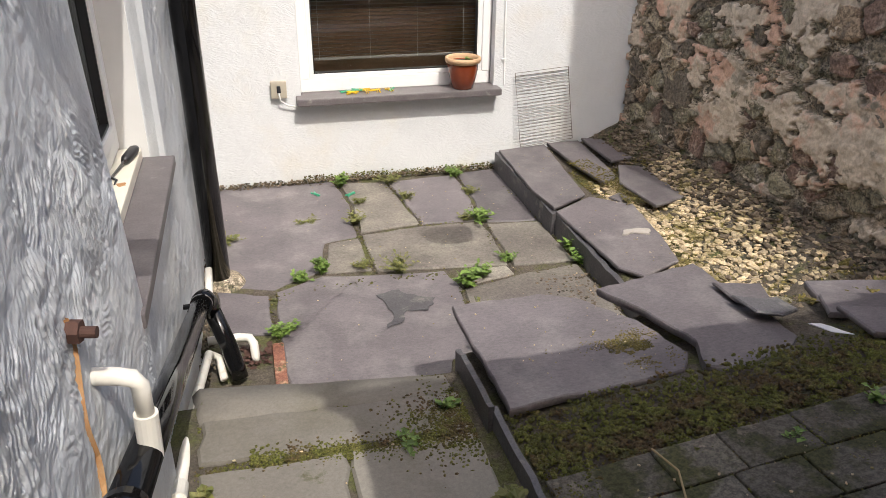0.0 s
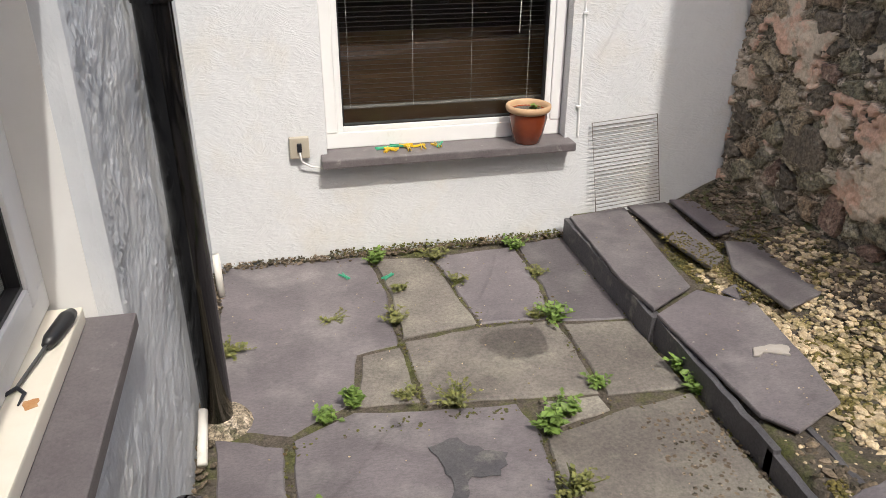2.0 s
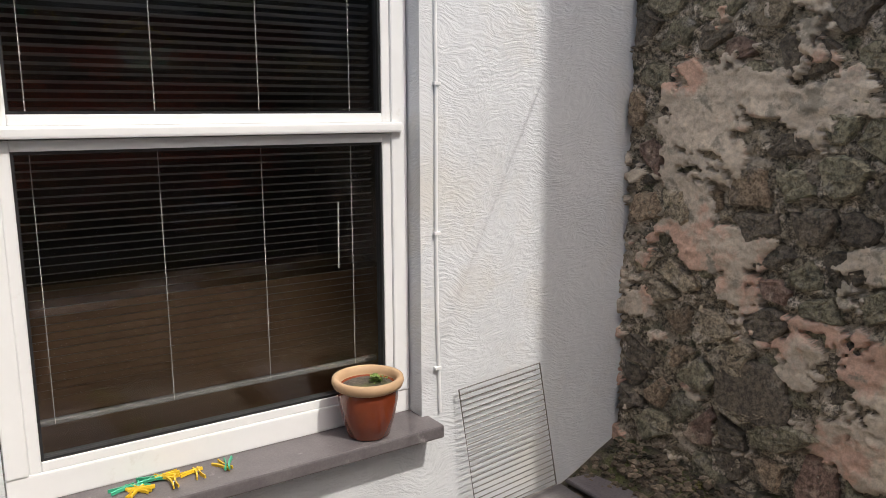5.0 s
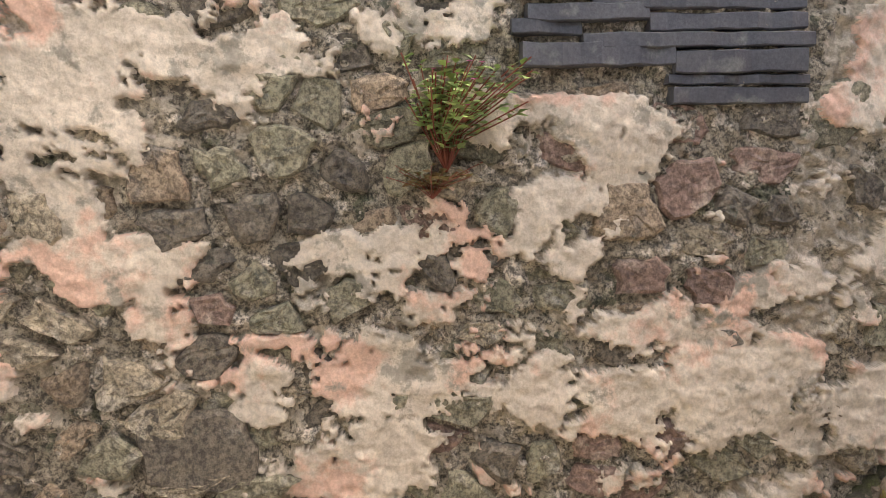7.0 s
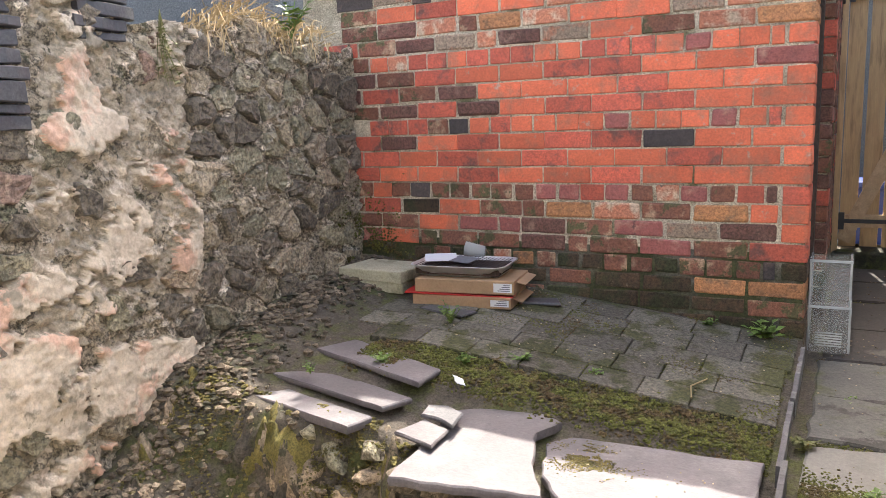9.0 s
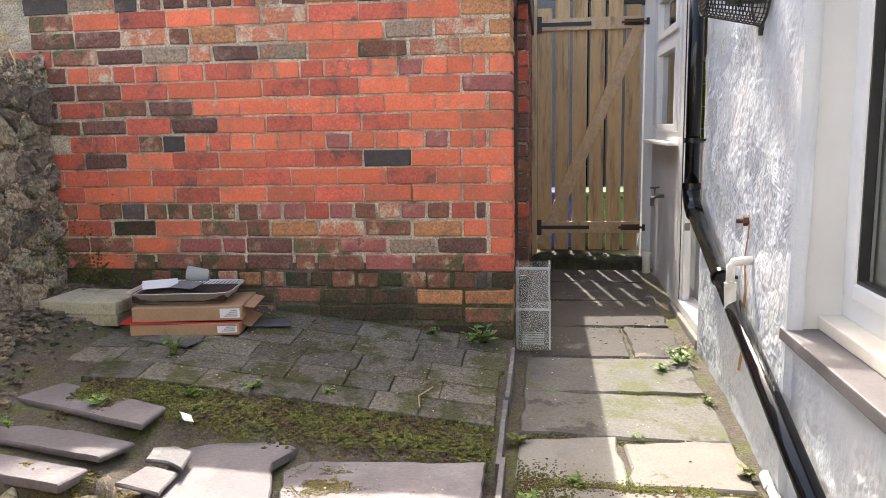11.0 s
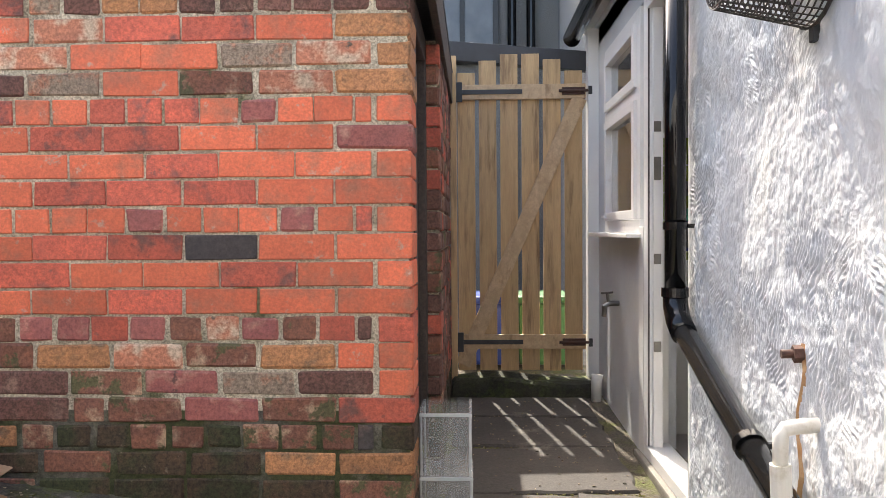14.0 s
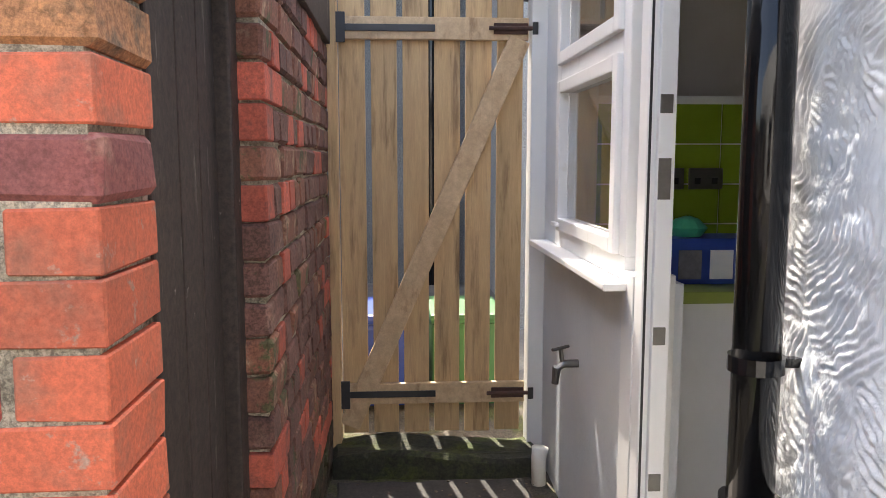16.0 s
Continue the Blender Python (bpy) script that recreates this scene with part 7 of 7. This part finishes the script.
for lvl in range(9):
    f = lvl / 8
    ring, ring2 = [], []
    for k in range(N):
        a = k * math.tau / N
        cx, sy = math.cos(a), math.sin(a)
        ex = math.copysign(abs(cx) ** 0.6, cx) * (0.112 + 0.038 * f)
        ey = math.copysign(abs(sy) ** 0.6, sy) * (0.055 + 0.03 * f)
        dip = 0.030 * (1 - abs(cx)) ** 1.2
        z = 1.905 + f * (0.150 - dip)
        p = C + bw * ex + bn * ey
        ring.append(bm.verts.new((p.x, p.y, z)))
    prof.append(ring)
for lvl in range(8):
    for k in range(N):
        if lvl in (2, 4, 6) and k % 3 == (lvl // 2) % 3:
            continue
        a, b = prof[lvl], prof[lvl + 1]
        bm.faces.new((a[k], a[(k + 1) % N], b[(k + 1) % N], b[k]))
bm.faces.new(prof[0])
bmesh.ops.solidify(bm, geom=bm.faces[:], thickness=0.003)
part("tub", bm, BASKET, bask)
part("handle", tube([C + bw * (0.15 * math.cos(a)) + Vector((0, 0, 2.05 + 0.095 * math.sin(a))) for a in [i * math.pi / 16 for i in range(17)]], 0.006, 8), PEG_YELLOW, bask, "", True)
hk = C + Vector((0, 0, 2.14))
part("hook", tube([hk, hk + Vector((0, 0, 0.03)), hk + Vector((-0.05, 0, 0.045)), line_at(0.5) + Vector((0, 0, 0.006)), line_at(0.5) + Vector((-0.012, 0, -0.01))], 0.006, 8), PEG_YELLOW, bask)

# ---- rubbish by the brick wall ----
def carton(z0, z1, cx, cy, w, d, turn, label, flap):
    m = Matrix.Translation((cx, cy, 0)) @ Matrix.Rotation(turn, 4, "Z")
    c = thing("carton", box(-w / 2, w / 2, -d / 2, d / 2, z0, z1, 0.004, None, m), CARDBOARD, label, "box", "flat cartons")
    part("flap", box(-0.048, 0.0, -d / 2 + 0.01, d / 2 - 0.05, -0.002, 0.002, 0.001, None, m @ Matrix.Translation((-w / 2 + 0.002, 0, z1 - 0.012)) @ Matrix.Rotation(flap, 4, "Y")), CARDBOARD, c)
    part("label", box(-w / 2 + 0.01, -w / 2 + 0.10, d / 2 - 0.002, d / 2 + 0.001, z0 + 0.012, z1 - 0.012, 0, None, m), PAPER, c, "white address label")
    for i in range(4):
        part("print_bar", box(-w / 2 + 0.02, -w / 2 + 0.08 - 0.01 * i, d / 2 + 0.001, d / 2 + 0.0016, z0 + 0.018 + 0.009 * i, z0 + 0.022 + 0.009 * i, 0, None, m), INK, c)
    return c


carton(0.660, 0.715, 2.06, 0.93, 0.50, 0.30, 0.14, "flattened brown cardboard box with a round hole", -0.35)
thing("red_card_sheet", box(-0.27, 0.27, -0.155, 0.155, 0.717, 0.724, 0, None, Matrix.Translation((2.10, 0.93, 0)) @ Matrix.Rotation(0.20, 4, "Z") @ Matrix.Rotation(-0.02, 4, "Y")), RED_CARD, "red card sheet between two cartons", "card")
carton(0.728, 0.795, 2.05, 0.92, 0.50, 0.31, 0.16, "brown cardboard carton with an address label", -0.25)
m = Matrix.Translation((2.10, 0.90, 0)) @ Matrix.Rotation(0.12, 4, "Z")
bm = bmesh.new()
levels = []
for w, d, z in ((0.205, 0.125, 0.797), (0.235, 0.155, 0.853), (0.246, 0.166, 0.855), (0.246, 0.166, 0.851), (0.232, 0.152, 0.849), (0.202, 0.122, 0.801)):
    ring = []
    for k in range(40):
        a = k * math.tau / 40
        c, s_ = math.cos(a), math.sin(a)
        wob = 1 + 0.012 * (k % 2)
        ring.append(bm.verts.new(m @ Vector((math.copysign(abs(c) ** 0.3, c) * w * wob, math.copysign(abs(s_) ** 0.3, s_) * d * wob, z))))
    levels.append(ring)
for a, b in zip(levels, levels[1:]):
    for k in range(40):
        bm.faces.new((a[k], a[(k + 1) % 40], b[(k + 1) % 40], b[k]))
bm.faces.new(levels[0])
bm.faces.new(levels[-1])
tray = thing("barbecue_tray", bm, FOIL, "used foil barbecue tray with burnt charcoal", "foil tray", smooth=True)
part("charcoal", box(-0.215, 0.215, -0.135, 0.135, 0.806, 0.838, 0.006, None, m), CHARCOAL, tray)
for i in range(22):
    part("grill_wire", tube([m @ Vector((-0.21 + 0.02 * i, -0.145, 0.851)), m @ Vector((-0.21 + 0.02 * i, 0.145, 0.851))], 0.0016, 5), BARE_WIRE, tray)
lf = thing("leaflet", box(-0.08, 0.08, -0.05, 0.05, -0.001, 0.001, 0, None, Matrix.Translation((2.22, 0.93, 0.872)) @ Matrix.Rotation(0.5, 4, "Z") @ Matrix.Rotation(-0.22, 4, "X")), PAPER, "white leaflet lying on the foil tray", "paper")
thing("leaflet", box(-0.07, 0.07, -0.045, 0.045, -0.001, 0.001, 0, None, Matrix.Translation((2.09, 0.93, 0.868)) @ Matrix.Rotation(-0.3, 4, "Z") @ Matrix.Rotation(-0.16, 4, "X")), INK, "dark printed leaflet on the foil tray", "paper")
cup = thing("plastic_cup", lathe([(0.030, 0.0), (0.040, 0.10), (0.041, 0.10), (0.0385, 0.10), (0.029, 0.004)], (0, 0, 0), 24), MILKY_RIM, "clear plastic cup lying on the foil tray", "cup", smooth=True)
cup.matrix_basis = pose(2.02, 0.83, 0.895, 82, 0, 100)
for k, (z0, z1, x, y, tn) in enumerate(((0.685, 0.742, 2.60, 0.88, 0.02), (0.744, 0.806, 2.585, 0.885, -0.05))):
    bm = box(-0.20, 0.20, -0.15, 0.15, z0, z1, 0.008, None, Matrix.Translation((x, y, 0)) @ Matrix.Rotation(tn, 4, "Z"))
    for v in bm.verts:
        v.co.z += 0.003 * math.sin(v.co.x * 17 + k)
    thing("foam_slab", bm, FOAM, "dirty cream foam slab stacked in the corner", "foam slab", "foam slabs")
# clear crates by the outhouse corner
for k, (z0, z1, y0, y1) in enumerate(((0.445, 0.66, 0.28, 0.47), (0.655, 0.87, 0.24, 0.45))):
    cr = holder("storage_box", (0.47, 0.36, z0), "clear plastic storage box stacked by the brick corner", "storage box", "clear boxes")
    x0, x1 = 0.375 + 0.004 * k, 0.545
    for q in ((x0, x0 + 0.003, y0, y1, z0, z1), (x1 - 0.003, x1, y0, y1, z0, z1), (x0, x1, y0, y0 + 0.003, z0, z1), (x0, x1, y1 - 0.003, y1, z0, z1), (x0, x1, y0, y1, z0, z0 + 0.004)):
        part("side", box(*q), CLEAR_PLASTIC, cr)
    for q in ((x0 - 0.006, x0 + 0.004, y0 - 0.006, y1 + 0.006), (x1 - 0.004, x1 + 0.006, y0 - 0.006, y1 + 0.006), (x0, x1, y1 - 0.004, y1 + 0.006)):
        part("rim", box(q[0], q[1], q[2], q[3], z1 - 0.008, z1 + 0.004, 0.002), MILKY_RIM, cr)
    for px, py_ in ((x0, y1), (x1, y1), (x0, y0), (x1, y0)):
        part("corner", tube([(px, py_, z0 + 0.004), (px, py_, z1)], 0.005, 8), MILKY_RIM, cr)
    if k == 0:
        for i in range(6):
            part("rib", box(x0 + 0.03, x1 - 0.03, y1, y1 + 0.004, z0 + 0.03 + 0.012 * i, z0 + 0.036 + 0.012 * i), MILKY_RIM, cr)
ps = [(2.0 + 0.16 * rng.random() + 0.05 * math.sin(y * 5), y, 0.146 + rng.uniform(-0.01, 0.008)) for y in [rng.uniform(3.85, 4.62) for _ in range(900)]]
scatter("moss", MOSS_GOLD, ps, [rng.uniform(0.003, 0.009) for _ in ps], 0.6, "golden moss and grit between the capping slates", "moss")
# feather and stick on the terrace
thing("feather", slab([(1.62, 1.88), (1.66, 1.87), (1.72, 1.79), (1.66, 1.82)], 0.582, 0.004, 0.001, 0.003, 0.03), PAPER, "white feather on the mossy ground", "feather")
thing("stone_chip", slab([(1.82, 3.50), (1.90, 3.51), (1.97, 3.47), (2.0, 3.53), (1.93, 3.56), (1.85, 3.55)], 0.137, 0.012, 0.003, 0.008, 0.025), material("pale_chip", (0.42, 0.39, 0.35), (0.35, 0.32, 0.28), 20, 0.9, 0.6, 60, 0.004), "pale stone chip on a slate", "stone chip")
thing("twig", tube([(0.86, 1.30, 0.525), (0.90, 1.42, 0.53), (0.88, 1.52, 0.52)], 0.003, 6), STRAW, "dry twig on the terrace", "twig")
ps = []
while len(ps) < 1800:
    x, y = rng.gauss(1.10, 0.06), rng.gauss(2.05, 0.05)
    if float(fractal(np.array(x), np.array(y), 12, 91)) > 0.42 and y < 2.2:
        ps.append((x, y, 0.456 + 0.006 * (x - 0.6)))
scatter("moss", MOSS_GOLD, ps, [rng.uniform(0.0015, 0.004) for _ in ps], 0.6, "brown moss growing on a slate", "moss")

rng = random.Random(14)
ps = [(rng.uniform(-0.33, 1.60), 5.05 - abs(rng.gauss(0, 0.022)), LOW + rng.uniform(0, 0.03)) for _ in range(900)]
scatter("wall_foot_dirt", RUBBLE, ps, [rng.uniform(0.004, 0.013) for _ in ps], 0.7, "crumbs of render and soil at the wall foot", "dirt")
ps = [(x, 5.05 - abs(rng.gauss(0, 0.014)), LOW + rng.uniform(0.0, 0.05)) for x in [rng.uniform(0.25, 1.58) for _ in range(700)]]
scatter("moss", MOSS, ps, [rng.uniform(0.003, 0.009) for _ in ps], 0.8, "dark moss at the foot of the white wall", "moss")
ps = [(WX + abs(rng.gauss(0, 0.03)), y, LOW + rng.uniform(-0.01, 0.03)) for y in [rng.uniform(2.9, 5.0) for _ in range(350)]]
scatter("wall_foot_dirt", RUBBLE, ps, [rng.uniform(0.005, 0.016) for _ in ps], 0.7, "crumbs of mortar at the foot of the house wall", "dirt")
for poly in (((0.46, 3.42), (0.58, 3.45), (0.66, 3.36), (0.74, 3.33), (0.68, 3.22), (0.58, 3.24), (0.54, 3.14), (0.46, 3.10), (0.51, 3.22), (0.49, 3.33)),):
    thing("damp_stain", slab(list(poly), LOW + 0.0035, 0.003, 0.001, 0.012, 0.03), SLATE_WET, "dark damp stain on a flagstone", "stain", kind="stuff")

thing("rust_spot", slab([(-0.485, 2.58), (-0.46, 2.585), (-0.455, 2.56), (-0.475, 2.55)], 0.9795, 0.002, 0.0005, 0.004, 0.01), RUST_STREAK, "orange rust spot on the cream sill", "stain", kind="stuff")
rng = random.Random(3)
ps = [(rng.uniform(1.62, 2.0), rng.uniform(3.15, 4.9), 0.139) for _ in range(60)] + [(rng.uniform(0.65, 1.2), rng.uniform(1.92, 2.4), 0.46) for _ in range(50)] + [(x, y, terrace_z(x, y) + 0.004) for x, y in [(rng.uniform(0.62, 2.1), rng.uniform(0.68, 1.5)) for _ in range(160)]]
scatter("grit", GRAVEL, ps, [rng.uniform(0.002, 0.006) for _ in ps], 0.6, "pale chips on slates and setts", "grit")
ps = [(rng.uniform(-0.34, 0.48), y, path_z(y) + 0.003) for y in [rng.uniform(-1.45, 0.6) for _ in range(260)]]
scatter("dead_leaves", RUBBLE, ps, [rng.uniform(0.003, 0.009) for _ in ps], 0.4, "dead leaves and dirt on the passage floor", "leaves")
